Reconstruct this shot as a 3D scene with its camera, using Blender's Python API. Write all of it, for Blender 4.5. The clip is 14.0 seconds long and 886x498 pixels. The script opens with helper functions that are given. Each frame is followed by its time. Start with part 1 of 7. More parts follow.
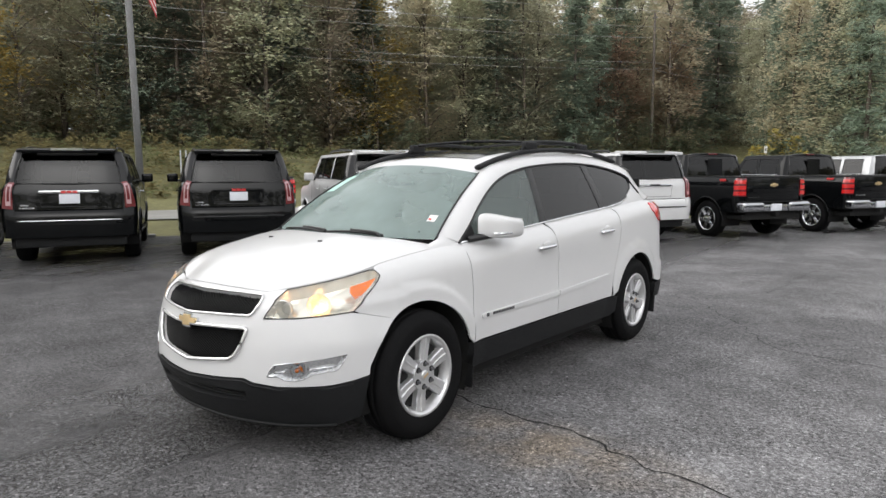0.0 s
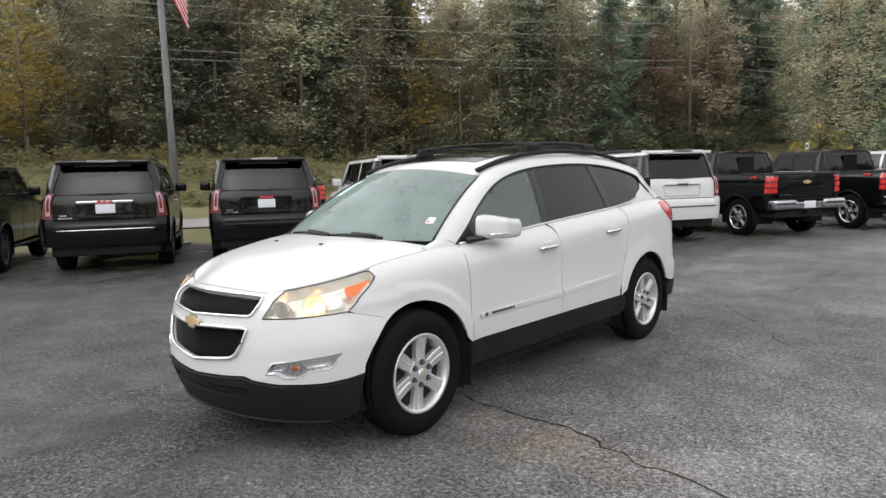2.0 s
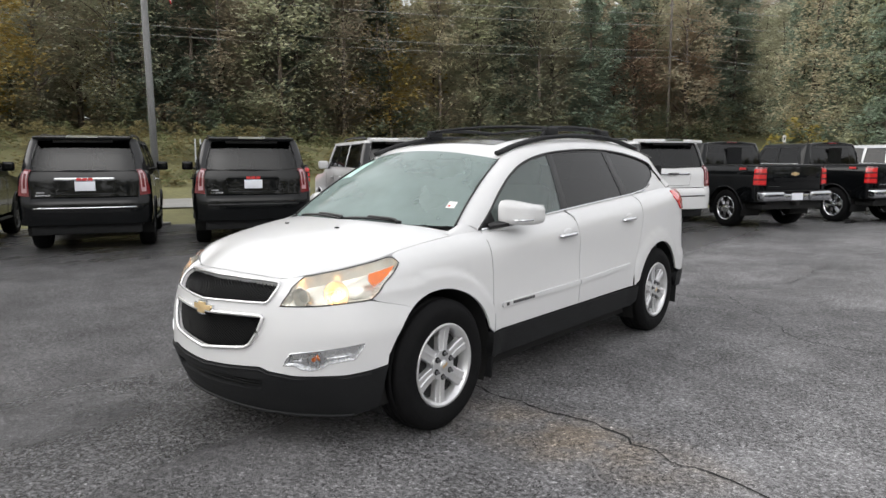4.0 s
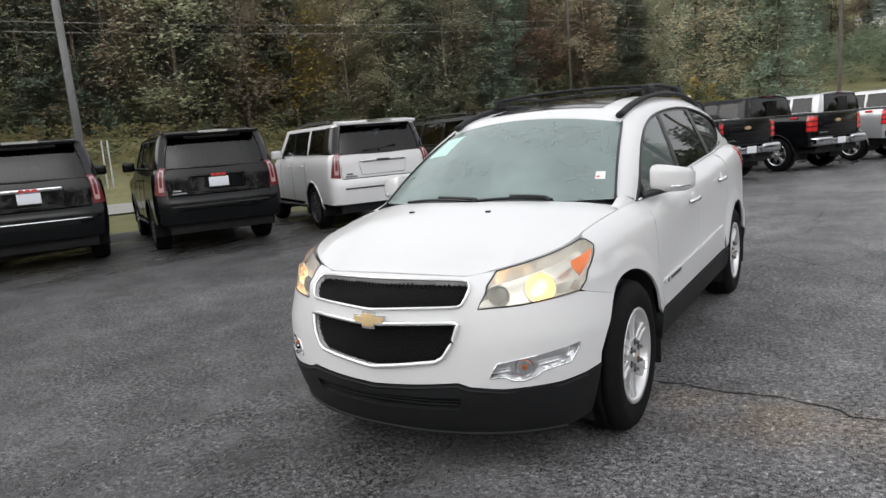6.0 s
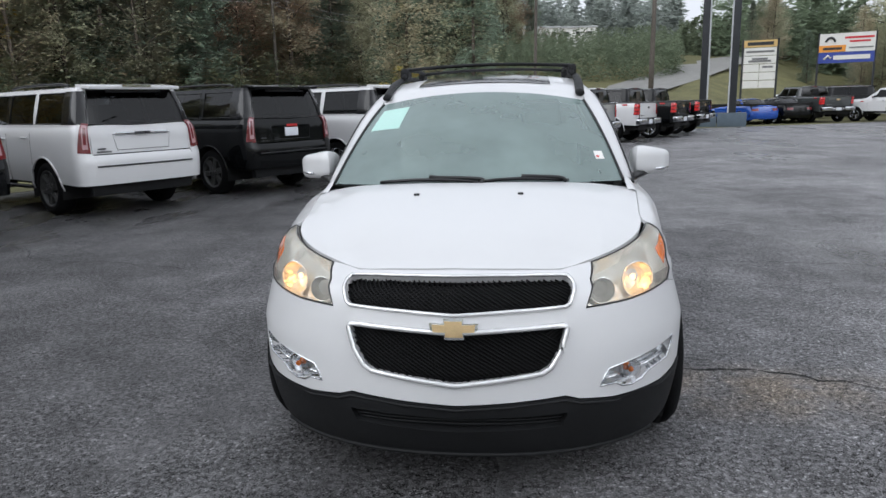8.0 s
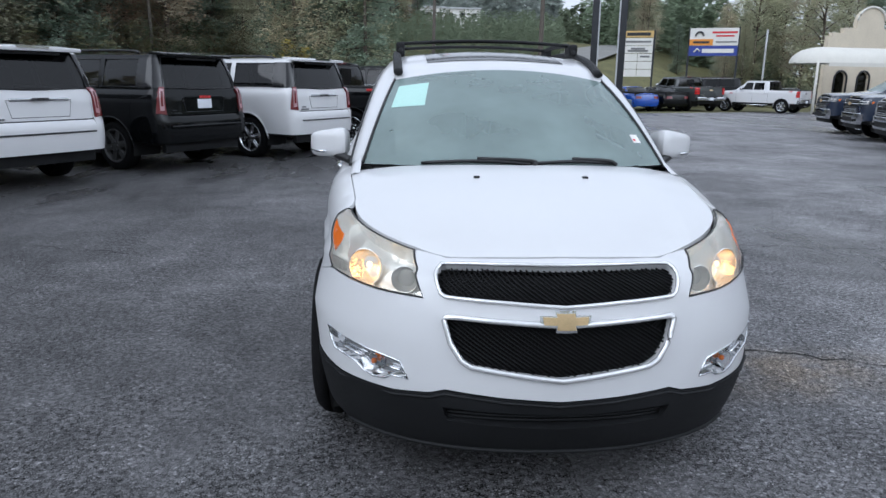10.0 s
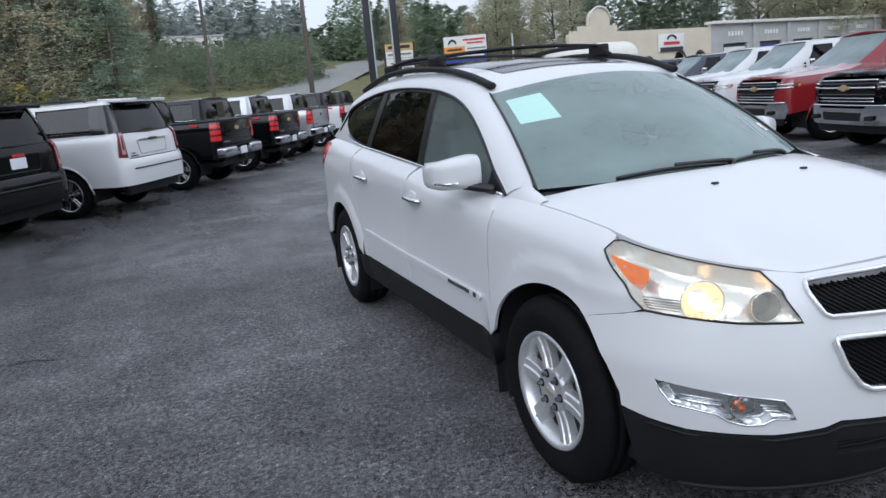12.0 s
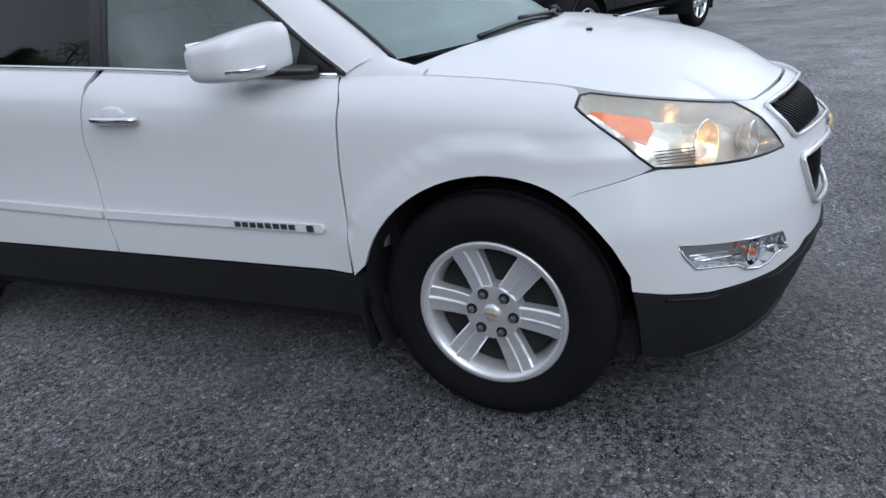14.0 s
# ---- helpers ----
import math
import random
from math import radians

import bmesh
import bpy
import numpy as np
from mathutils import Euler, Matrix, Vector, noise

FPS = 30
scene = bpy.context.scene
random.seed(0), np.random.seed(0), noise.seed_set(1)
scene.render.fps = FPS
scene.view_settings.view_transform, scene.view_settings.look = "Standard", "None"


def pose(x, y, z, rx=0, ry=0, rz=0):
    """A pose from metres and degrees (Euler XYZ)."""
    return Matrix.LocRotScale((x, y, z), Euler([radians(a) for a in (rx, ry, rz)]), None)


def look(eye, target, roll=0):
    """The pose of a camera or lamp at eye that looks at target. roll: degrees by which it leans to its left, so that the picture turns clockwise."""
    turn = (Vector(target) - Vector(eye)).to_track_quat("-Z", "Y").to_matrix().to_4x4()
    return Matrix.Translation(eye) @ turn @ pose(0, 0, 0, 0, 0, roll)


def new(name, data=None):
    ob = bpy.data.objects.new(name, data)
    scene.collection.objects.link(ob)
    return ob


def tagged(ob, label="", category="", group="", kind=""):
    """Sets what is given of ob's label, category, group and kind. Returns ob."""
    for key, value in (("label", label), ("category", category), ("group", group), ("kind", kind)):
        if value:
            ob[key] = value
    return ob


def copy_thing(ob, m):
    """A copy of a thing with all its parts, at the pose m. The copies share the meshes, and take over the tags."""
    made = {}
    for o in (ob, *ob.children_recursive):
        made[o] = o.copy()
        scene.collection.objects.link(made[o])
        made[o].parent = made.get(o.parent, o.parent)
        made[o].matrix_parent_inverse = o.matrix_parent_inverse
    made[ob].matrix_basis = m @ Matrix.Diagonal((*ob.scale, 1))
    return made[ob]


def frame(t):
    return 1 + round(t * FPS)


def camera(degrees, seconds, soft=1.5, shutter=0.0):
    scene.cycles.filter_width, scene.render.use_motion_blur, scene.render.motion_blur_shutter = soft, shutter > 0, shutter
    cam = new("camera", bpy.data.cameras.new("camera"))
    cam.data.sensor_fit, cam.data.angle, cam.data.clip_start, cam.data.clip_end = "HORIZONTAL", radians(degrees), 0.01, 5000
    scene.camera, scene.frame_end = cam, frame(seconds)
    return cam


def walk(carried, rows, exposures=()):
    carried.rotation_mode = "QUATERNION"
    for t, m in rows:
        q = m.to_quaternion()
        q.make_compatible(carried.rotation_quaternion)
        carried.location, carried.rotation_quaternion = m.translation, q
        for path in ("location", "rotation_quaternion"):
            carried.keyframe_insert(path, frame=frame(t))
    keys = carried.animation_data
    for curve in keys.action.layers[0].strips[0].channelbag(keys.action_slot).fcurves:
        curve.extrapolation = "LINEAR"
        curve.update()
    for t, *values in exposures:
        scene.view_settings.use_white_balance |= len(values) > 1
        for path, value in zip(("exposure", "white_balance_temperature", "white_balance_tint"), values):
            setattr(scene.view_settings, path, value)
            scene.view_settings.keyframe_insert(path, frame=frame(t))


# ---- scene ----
cam = camera(65.1, 14.0)
PATH = [
    (0, (3.505, -4.558, 1.588), (2.268, -3.003, 1.361), -0.2),
    (0.5, (3.619, -4.499, 1.586), (2.389, -2.94, 1.347), 0.2),
    (1, (3.741, -4.475, 1.579), (2.5, -2.923, 1.348), -0.4),
    (1.5, (3.772, -4.459, 1.578), (2.496, -2.933, 1.366), -1.2),
    (2, (3.773, -4.469, 1.578), (2.45, -2.984, 1.364), -1.4),
    (2.5, (3.76, -4.459, 1.572), (2.443, -2.971, 1.349), -0.9),
    (3, (3.742, -4.465, 1.576), (2.417, -2.984, 1.345), -1.0),
    (3.2, (3.7, -4.472, 1.573), (2.389, -2.981, 1.334), -0.7),
    (5.3, (2.61, -4.84, 1.558), (1.528, -3.186, 1.254), -1.0),
    (5.5, (2.444, -4.913, 1.577), (1.414, -3.229, 1.255), -1.3),
    (6, (1.941, -4.884, 1.555), (0.897, -3.208, 1.237), -4.5),
    (6.5, (1.46, -4.991, 1.55), (0.593, -3.208, 1.283), -1.2),
    (7, (1.031, -5.02, 1.547), (0.404, -3.156, 1.181), -1.9),
    (7.5, (0.575, -4.919, 1.553), (0.008, -3.041, 1.164), -1.8),
    (8, (0.257, -4.856, 1.564), (0.024, -2.913, 1.153), -1.5),
    (8.2, (0.157, -4.798, 1.553), (-0.003, -2.842, 1.169), 0.4),
    (10.3, (-0.802, -4.641, 1.558), (-0.688, -2.702, 1.082), 0.5),
    (10.5, (-1.01, -4.567, 1.55), (-0.989, -2.611, 1.13), -1.0),
    (11, (-1.489, -4.364, 1.577), (-1.374, -2.408, 1.177), -2.4),
    (11.5, (-1.893, -4.196, 1.593), (-1.326, -2.331, 1.146), -3.1),
    (12, (-2.263, -3.79, 1.606), (-1.539, -1.98, 1.161), -5.3),
    (12.5, (-2.568, -3.443, 1.564), (-1.415, -1.9, 1.027), -3.9),
    (13, (-2.678, -2.981, 1.504), (-1.335, -1.604, 0.958), -9.8),
    (13.5, (-2.806, -2.588, 1.464), (-1.274, -1.443, 0.879), -6.6),
    (14, (-2.74, -2.245, 1.388), (-1.07, -1.429, 0.651), -6.5),
]
EXPOSURES = [(0, 0.64, 6500, 10), (3.0, 0.64, 6500, 10), (6.5, 0.44, 6400, 10), (8.0, 0.29, 6000, 10), (10.5, 0.28, 5520, 10), (11.0, 0.42, 5680, 10), (11.5, 0.41, 5700, 10), (12.5, 0.18, 5520, 10), (14.0, 0.27, 5560, 10)]
walk(cam, [(t, look(eye, target, roll)) for t, eye, target, roll in PATH], EXPOSURES)

# ---------------------------------------------------------------- world, sun
world = bpy.data.worlds.new("overcast_sky")
scene.world = world
world.use_nodes = True
wn, wl = world.node_tree.nodes, world.node_tree.links
sky = wn.new("ShaderNodeTexSky")
sky.sky_type, sky.sun_disc = "NISHITA", False
sky.sun_elevation, sky.sun_rotation = radians(34), radians(129)
sky.air_density, sky.dust_density, sky.ozone_density = 1.0, 5.0, 1.0
grey = wn.new("ShaderNodeHueSaturation")
grey.inputs["Saturation"].default_value = 0.10
wl.new(sky.outputs[0], grey.inputs["Color"])
veil = wn.new("ShaderNodeMix")
veil.data_type = "RGBA"
veil.inputs["Factor"].default_value = 0.75
veil.inputs["B"].default_value = (6.0, 6.05, 6.2, 1)
wl.new(grey.outputs[0], veil.inputs["A"])
wl.new(veil.outputs["Result"], wn["Background"].inputs["Color"])
wn["Background"].inputs["Strength"].default_value = 0.142
sun = new("sun", bpy.data.lights.new("sun", "SUN"))
sun.data.energy, sun.data.angle, sun.data.color = 1.1, radians(50), (1.0, 0.97, 0.93)
sun.matrix_world = look((-42, -34, 36), (0, 0, 0))


# ---------------------------------------------------------------- materials
def material(name, color, rough=0.5, metal=0.0, coat=0.0, noise_scale=0.0, spread=0.0, bump=0.0, bump_scale=60.0,
             spec=0.5, rough_spread=0.0, emit=None, strength=0.0, per_object=0.0):
    m = bpy.data.materials.new(name)
    m.use_nodes = True
    n, l = m.node_tree.nodes, m.node_tree.links
    b = n["Principled BSDF"]
    b.inputs["Base Color"].default_value = (*color, 1)
    b.inputs["Roughness"].default_value = rough
    b.inputs["Metallic"].default_value = metal
    b.inputs["Coat Weight"].default_value = coat
    b.inputs["Coat Roughness"].default_value = 0.03
    b.inputs["Specular IOR Level"].default_value = spec
    if emit:
        b.inputs["Emission Color"].default_value = (*emit, 1)
        b.inputs["Emission Strength"].default_value = strength
    if noise_scale:
        tc = n.new("ShaderNodeTexCoord")
        a, c = n.new("ShaderNodeTexNoise"), n.new("ShaderNodeTexNoise")
        a.inputs["Scale"].default_value, a.inputs["Detail"].default_value = noise_scale, 6
        c.inputs["Scale"].default_value, c.inputs["Detail"].default_value = noise_scale * 9, 4
        for q in (a, c):
            l.new(tc.outputs["Object"], q.inputs["Vector"])
        mix = n.new("ShaderNodeMath")
        mix.operation = "MULTIPLY_ADD"
        mix.inputs[1].default_value = 0.5
        l.new(c.outputs["Fac"], mix.inputs[0])
        half = n.new("ShaderNodeMath")
        half.operation = "MULTIPLY"
        half.inputs[1].default_value = 0.5
        l.new(a.outputs["Fac"], half.inputs[0])
        l.new(half.outputs[0], mix.inputs[2])
        ramp = n.new("ShaderNodeMapRange")
        ramp.inputs["From Min"].default_value, ramp.inputs["From Max"].default_value = 0.3, 0.7
        ramp.inputs["To Min"].default_value, ramp.inputs["To Max"].default_value = 1 - spread, 1 + spread
        l.new(mix.outputs[0], ramp.inputs["Value"])
        fac = ramp.outputs[0]
        if per_object:
            oi = n.new("ShaderNodeObjectInfo")
            pr = n.new("ShaderNodeMapRange")
            pr.inputs["To Min"].default_value, pr.inputs["To Max"].default_value = 1 - per_object, 1 + per_object
            l.new(oi.outputs["Random"], pr.inputs["Value"])
            mm = n.new("ShaderNodeMath")
            mm.operation = "MULTIPLY"
            l.new(fac, mm.inputs[0])
            l.new(pr.outputs[0], mm.inputs[1])
            fac = mm.outputs[0]
        mul = n.new("ShaderNodeVectorMath")
        mul.operation = "SCALE"
        mul.inputs[0].default_value = color
        l.new(fac, mul.inputs["Scale"])
        l.new(mul.outputs[0], b.inputs["Base Color"])
        if rough_spread:
            rr = n.new("ShaderNodeMapRange")
            rr.inputs["From Min"].default_value, rr.inputs["From Max"].default_value = 0.3, 0.7
            rr.inputs["To Min"].default_value, rr.inputs["To Max"].default_value = max(0, rough - rough_spread), min(1, rough + rough_spread)
            l.new(mix.outputs[0], rr.inputs["Value"])
            l.new(rr.outputs[0], b.inputs["Roughness"])
        if bump:
            bt = n.new("ShaderNodeTexNoise")
            bt.inputs["Scale"].default_value, bt.inputs["Detail"].default_value = bump_scale, 4
            l.new(tc.outputs["Object"], bt.inputs["Vector"])
            bp = n.new("ShaderNodeBump")
            bp.inputs["Strength"].default_value, bp.inputs["Distance"].default_value = bump, 0.01
            l.new(bt.outputs["Fac"], bp.inputs["Height"])
            l.new(bp.outputs[0], b.inputs["Normal"])
    return m


def glass(name, color, alpha_mix, rough=0.0, haze=0.0, haze_color=(0.6, 0.72, 0.7)):
    """Thin tinted glass: a clear gloss over a coloured see-through film."""
    m = bpy.data.materials.new(name)
    m.use_nodes = True
    n, l = m.node_tree.nodes, m.node_tree.links
    n.remove(n["Principled BSDF"])
    clear, gloss = n.new("ShaderNodeBsdfTransparent"), n.new("ShaderNodeBsdfGlossy")
    clear.inputs[0].default_value = (*color, 1)
    gloss.inputs["Roughness"].default_value = rough
    fr, mix = n.new("ShaderNodeFresnel"), n.new("ShaderNodeMixShader")
    fr.inputs["IOR"].default_value = alpha_mix
    l.new(fr.outputs[0], mix.inputs[0])
    l.new(clear.outputs[0], mix.inputs[1])
    l.new(gloss.outputs[0], mix.inputs[2])
    last = mix.outputs[0]
    # an even pale layer, for a hazed lens or painted sky sheen
    if haze:
        fog, both = n.new("ShaderNodeBsdfDiffuse"), n.new("ShaderNodeMixShader")
        fog.inputs[0].default_value = (*haze_color, 1)
        tc, no, rr = n.new("ShaderNodeTexCoord"), n.new("ShaderNodeTexNoise"), n.new("ShaderNodeMapRange")
        no.inputs["Scale"].default_value, no.inputs["Detail"].default_value = 2.5, 4
        rr.inputs["From Min"].default_value, rr.inputs["From Max"].default_value = 0.3, 0.7
        rr.inputs["To Min"].default_value, rr.inputs["To Max"].default_value = haze * 0.8, haze * 1.2
        l.new(tc.outputs["Object"], no.inputs["Vector"])
        l.new(no.outputs["Fac"], rr.inputs["Value"])
        l.new(rr.outputs[0], both.inputs[0])
        l.new(last, both.inputs[1])
        l.new(fog.outputs[0], both.inputs[2])
        last = both.outputs[0]
    l.new(last, n["Material Output"].inputs["Surface"])
    return m


WHITE = material("white_car_paint", (0.66, 0.66, 0.665), 0.32, coat=0.5, noise_scale=1.2, spread=0.01)
BLACK = material("black_car_paint", (0.003, 0.0035, 0.004), 0.25, coat=0.5, spec=0.05, noise_scale=2.0, spread=0.2)
SILVER = material("silver_car_paint", (0.42, 0.43, 0.44), 0.3, metal=0.5, coat=1.0, noise_scale=2.0, spread=0.05)
RED = material("dark_red_car_paint", (0.22, 0.012, 0.016), 0.25, coat=1.0, noise_scale=2.0, spread=0.1)
NAVY = material("dark_blue_car_paint", (0.02, 0.028, 0.05), 0.25, coat=1.0, noise_scale=2.0, spread=0.1)
BLUE = material("bright_blue_car_paint", (0.01, 0.07, 0.40), 0.25, coat=1.0, noise_scale=2.0, spread=0.1)
GREY_PAINT = material("dark_grey_car_paint", (0.05, 0.055, 0.055), 0.25, coat=1.0, noise_scale=2.0, spread=0.1)
PLASTIC = material("grained_black_plastic", (0.011, 0.0115, 0.0125), 0.6, spec=0.26, noise_scale=8, spread=0.25, bump=0.2, bump_scale=600)
TRIM = material("satin_black_trim", (0.012, 0.012, 0.013), 0.35, noise_scale=8, spread=0.2)
GAP = material("underbody_black", (0.006, 0.006, 0.006), 0.9, noise_scale=5, spread=0.3)
RUBBER = material("tyre_rubber", (0.0065, 0.0065, 0.007), 0.8, spec=0.13, noise_scale=12, spread=0.3, bump=0.3, bump_scale=120)
ALLOY = material("silver_painted_alloy", (0.70, 0.70, 0.71), 0.30, metal=0.65, noise_scale=6, spread=0.08)
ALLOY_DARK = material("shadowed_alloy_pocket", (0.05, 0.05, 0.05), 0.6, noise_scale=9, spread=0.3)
CHROME = material("chrome", (0.75, 0.76, 0.78), 0.08, metal=1.0, noise_scale=10, spread=0.06, rough_spread=0.05)
BRAKE = material("brake_disc_steel", (0.07, 0.066, 0.062), 0.5, metal=0.9, noise_scale=20, spread=0.2)
GOLD = material("gold_badge", (0.78, 0.58, 0.32), 0.3, metal=0.75, noise_scale=30, spread=0.1)
AMBER = material("amber_lens", (0.80, 0.17, 0.015), 0.2, coat=1.0, noise_scale=40, spread=0.1)
REDLENS = material("red_lamp_lens", (0.13, 0.006, 0.010), 0.15, coat=1.0, noise_scale=25, spread=0.25)
REDLENS2 = material("bright_red_lamp_cell", (0.62, 0.02, 0.02), 0.15, coat=1.0, noise_scale=25, spread=0.2)
REFLECTOR = material("lamp_reflector", (0.93, 0.925, 0.89), 0.20, metal=0.7, noise_scale=30, spread=0.08, bump=0.45, bump_scale=26)
BULB = material("lit_low_beam", (1.0, 0.85, 0.55), 0.3, emit=(1.0, 0.62, 0.25), strength=1.8)
HAZY = glass("hazed_yellowed_lens", (0.97, 0.96, 0.92), 1.45, 0.06, 0.13, (0.86, 0.855, 0.81))
# faint emission paints the bulb's light onto the bowl
LITBOWL = material("lit_reflector_bowl", (0.92, 0.84, 0.66), 0.20, metal=0.9, emit=(1.0, 0.50, 0.16), strength=0.06, noise_scale=30, spread=0.2, bump=0.5, bump_scale=45)
# unlit bowl, with its dark reflection put into a greyer colour
DIMBOWL = material("dark_reflection_bowl", (0.34, 0.33, 0.29), 0.35, metal=0.4, noise_scale=25, spread=0.2)
BUMPERCHROME = material("darker_bumper_chrome", (0.50, 0.51, 0.53), 0.12, metal=1.0, noise_scale=4, spread=0.12, rough_spread=0.05)
FOGSILVER = material("satin_silver_bezel", (0.66, 0.67, 0.68), 0.16, metal=0.95, noise_scale=12, spread=0.12)
SATIN = material("bright_satin_trim", (0.80, 0.80, 0.80), 0.22, metal=0.55, noise_scale=12, spread=0.08)
NUTSTEEL = material("dull_nut_steel", (0.22, 0.22, 0.23), 0.3, metal=0.9, noise_scale=20, spread=0.15)
CLEARLENS = glass("clear_lamp_lens", (0.95, 0.95, 0.95), 1.45, 0.02)
# the pale diffuse layer stands in for sky reflected in the glass
WINDSHIELD = glass("pale_sheen_windshield_glass", (0.66, 0.75, 0.73), 1.7, 0.0, 0.28, (0.58, 0.74, 0.71))
FRONTGLASS = glass("pale_sheen_door_glass", (0.42, 0.50, 0.49), 1.55, 0.0, 0.14)
TINT = glass("privacy_glass", (0.035, 0.038, 0.042), 1.5)
FLEETGLASS = glass("parked_vehicle_glass", (0.05, 0.055, 0.06), 1.5)
FRIT = material("black_glass_edge", (0.008, 0.008, 0.009), 0.12, noise_scale=15, spread=0.2)
CLOTH = material("grey_seat_cloth", (0.30, 0.31, 0.30), 0.9, noise_scale=14, spread=0.15, bump=0.3, bump_scale=300)
DASH = material("grey_dash_plastic", (0.16, 0.17, 0.17), 0.6, noise_scale=9, spread=0.15)
PLATE = material("white_paper_plate", (0.75, 0.77, 0.82), 0.5, noise_scale=12, spread=0.06)
STICKER = material("pale_green_sticker", (0.48, 0.72, 0.65), 0.6, noise_scale=6, spread=0.05)
PAPER = material("white_sticker_paper", (0.80, 0.79, 0.76), 0.6, noise_scale=10, spread=0.05)
REDINK = material("red_ink", (0.55, 0.03, 0.03), 0.5, noise_scale=10, spread=0.1)
GREYINK = material("dark_grey_badge", (0.07, 0.07, 0.075), 0.3, metal=0.5, noise_scale=20, spread=0.15)
MESHGRILLE = material("grille_mesh_black", (0.005, 0.005, 0.0055), 0.5, spec=0.2, noise_scale=20, spread=0.3)

# ---------------------------------------------------------------- mesh tools
from mathutils import geometry


class Curve:
    """A smooth monotone curve through points."""

    def __init__(self, *points):
        self.x, self.y = (np.array(v, float) for v in zip(*points))
        d = np.diff(self.y) / np.diff(self.x)
        m = np.zeros(len(self.x))
        m[0], m[-1] = d[0], d[-1]
        for i in range(1, len(d)):
            m[i] = 0 if d[i - 1] * d[i] <= 0 else 2 * d[i - 1] * d[i] / (d[i - 1] + d[i])
        self.m = m

    def __call__(self, v):
        v = min(max(v, self.x[0]), self.x[-1])
        i = min(int(np.searchsorted(self.x, v, "right")) - 1, len(self.x) - 2)
        h = self.x[i + 1] - self.x[i]
        t = (v - self.x[i]) / h
        return float((1 + 2 * t) * (1 - t) ** 2 * self.y[i] + t * (1 - t) ** 2 * h * self.m[i]
                     + t * t * (3 - 2 * t) * self.y[i + 1] + t * t * (t - 1) * h * self.m[i + 1])


def link(name, verts, faces, mat, parent=None, label="", smooth=True):
    me = bpy.data.meshes.new(name)
    me.from_pydata([tuple(v) for v in verts], [], [tuple(f) for f in faces])
    me.materials.append(mat)
    if smooth:
        me.polygons.foreach_set("use_smooth", [True] * len(me.polygons))
    ob = new(name, me)
    ob.parent = parent
    if label:
        ob["label"] = label
    return ob


def part(name, bm, mat, parent=None, label="", smooth=True):
    me = bpy.data.meshes.new(name)
    bm.to_mesh(me)
    bm.free()
    me.materials.append(mat)
    if smooth:
        me.polygons.foreach_set("use_smooth", [True] * len(me.polygons))
        me.set_sharp_from_angle(angle=radians(38))
    ob = new(name, me)
    ob.parent = parent
    if label:
        ob["label"] = label
    return ob


def thing(name, m, label, category, group="", kind=""):
    ob = new(name)
    ob.matrix_basis = m
    return tagged(ob, label, category, group, kind)


def box(size, m=None, bevel=0.0, segs=2, bm=None):
    bm = bm or bmesh.new()
    made = bmesh.ops.create_cube(bm, size=1.0, matrix=(m or Matrix()) @ Matrix.Diagonal((*size, 1)))
    if bevel:
        es = list({e for v in made["verts"] for e in v.link_edges})
        bmesh.ops.bevel(bm, geom=es, offset=bevel, segments=segs, affect="EDGES", profile=0.6)
    return bm


def cyl(r1, r2, depth, m=None, segs=24, bm=None, ends=True):
    bm = bm or bmesh.new()
    bmesh.ops.create_cone(bm, cap_ends=ends, segments=segs, radius1=r1, radius2=r2, depth=depth, matrix=m or Matrix())
    return bm


def tube(points, radius, segs=8, closed=False, flat=1.0):
    """A round bar along points."""
    pts = [Vector(p) for p in points]
    verts, faces, k = [], [], len(pts)
    for i, p in enumerate(pts):
        a, b = pts[(i - 1) % k if closed else max(i - 1, 0)], pts[(i + 1) % k if closed else min(i + 1, k - 1)]
        t = (b - a).normalized()
        up = Vector((0, 0, 1)) if abs(t.z) < 0.9 else Vector((1, 0, 0))
        s = t.cross(up).normalized()
        u = s.cross(t)
        r = radius[i] if isinstance(radius, (list, tuple)) else radius
        for j in range(segs):
            q = 2 * math.pi * j / segs
            verts.append(p + s * (math.cos(q) * r) + u * (math.sin(q) * r * flat))
    for i in range(k if closed else k - 1):
        for j in range(segs):
            a, b = i * segs, ((i + 1) % k) * segs
            faces.append((a + j, a + (j + 1) % segs, b + (j + 1) % segs, b + j))
    if not closed:
        faces += [tuple(range(segs))[::-1], tuple(range((k - 1) * segs, k * segs))]
    return verts, faces


def smoothed(points, per=6):
    """Points along a smooth line through the given ones."""
    p = [Vector(q) for q in points]
    p = [2 * p[0] - p[1], *p, 2 * p[-1] - p[-2]]
    out = []
    for i in range(1, len(p) - 2):
        for k in range(per):
            t = k / per
            out.append(0.5 * ((2 * p[i]) + (p[i + 1] - p[i - 1]) * t + (2 * p[i - 1] - 5 * p[i] + 4 * p[i + 1] - p[i + 2]) * t * t
                              + (3 * p[i] - p[i - 1] - 3 * p[i + 1] + p[i + 2]) * t ** 3))
    return [*out, p[-2]]


def grid_faces(rows, cols, base=0):
    return [(base + i * cols + j, base + i * cols + j + 1, base + (i + 1) * cols + j + 1, base + (i + 1) * cols + j)
            for i in range(rows - 1) for j in range(cols - 1)]


def inside(p, loop):
    x, y, odd = p[0], p[1], False
    for (x1, y1), (x2, y2) in zip(loop, loop[1:] + loop[:1]):
        if (y1 > y) != (y2 > y) and x < (x2 - x1) * (y - y1) / (y2 - y1) + x1:
            odd = not odd
    return odd


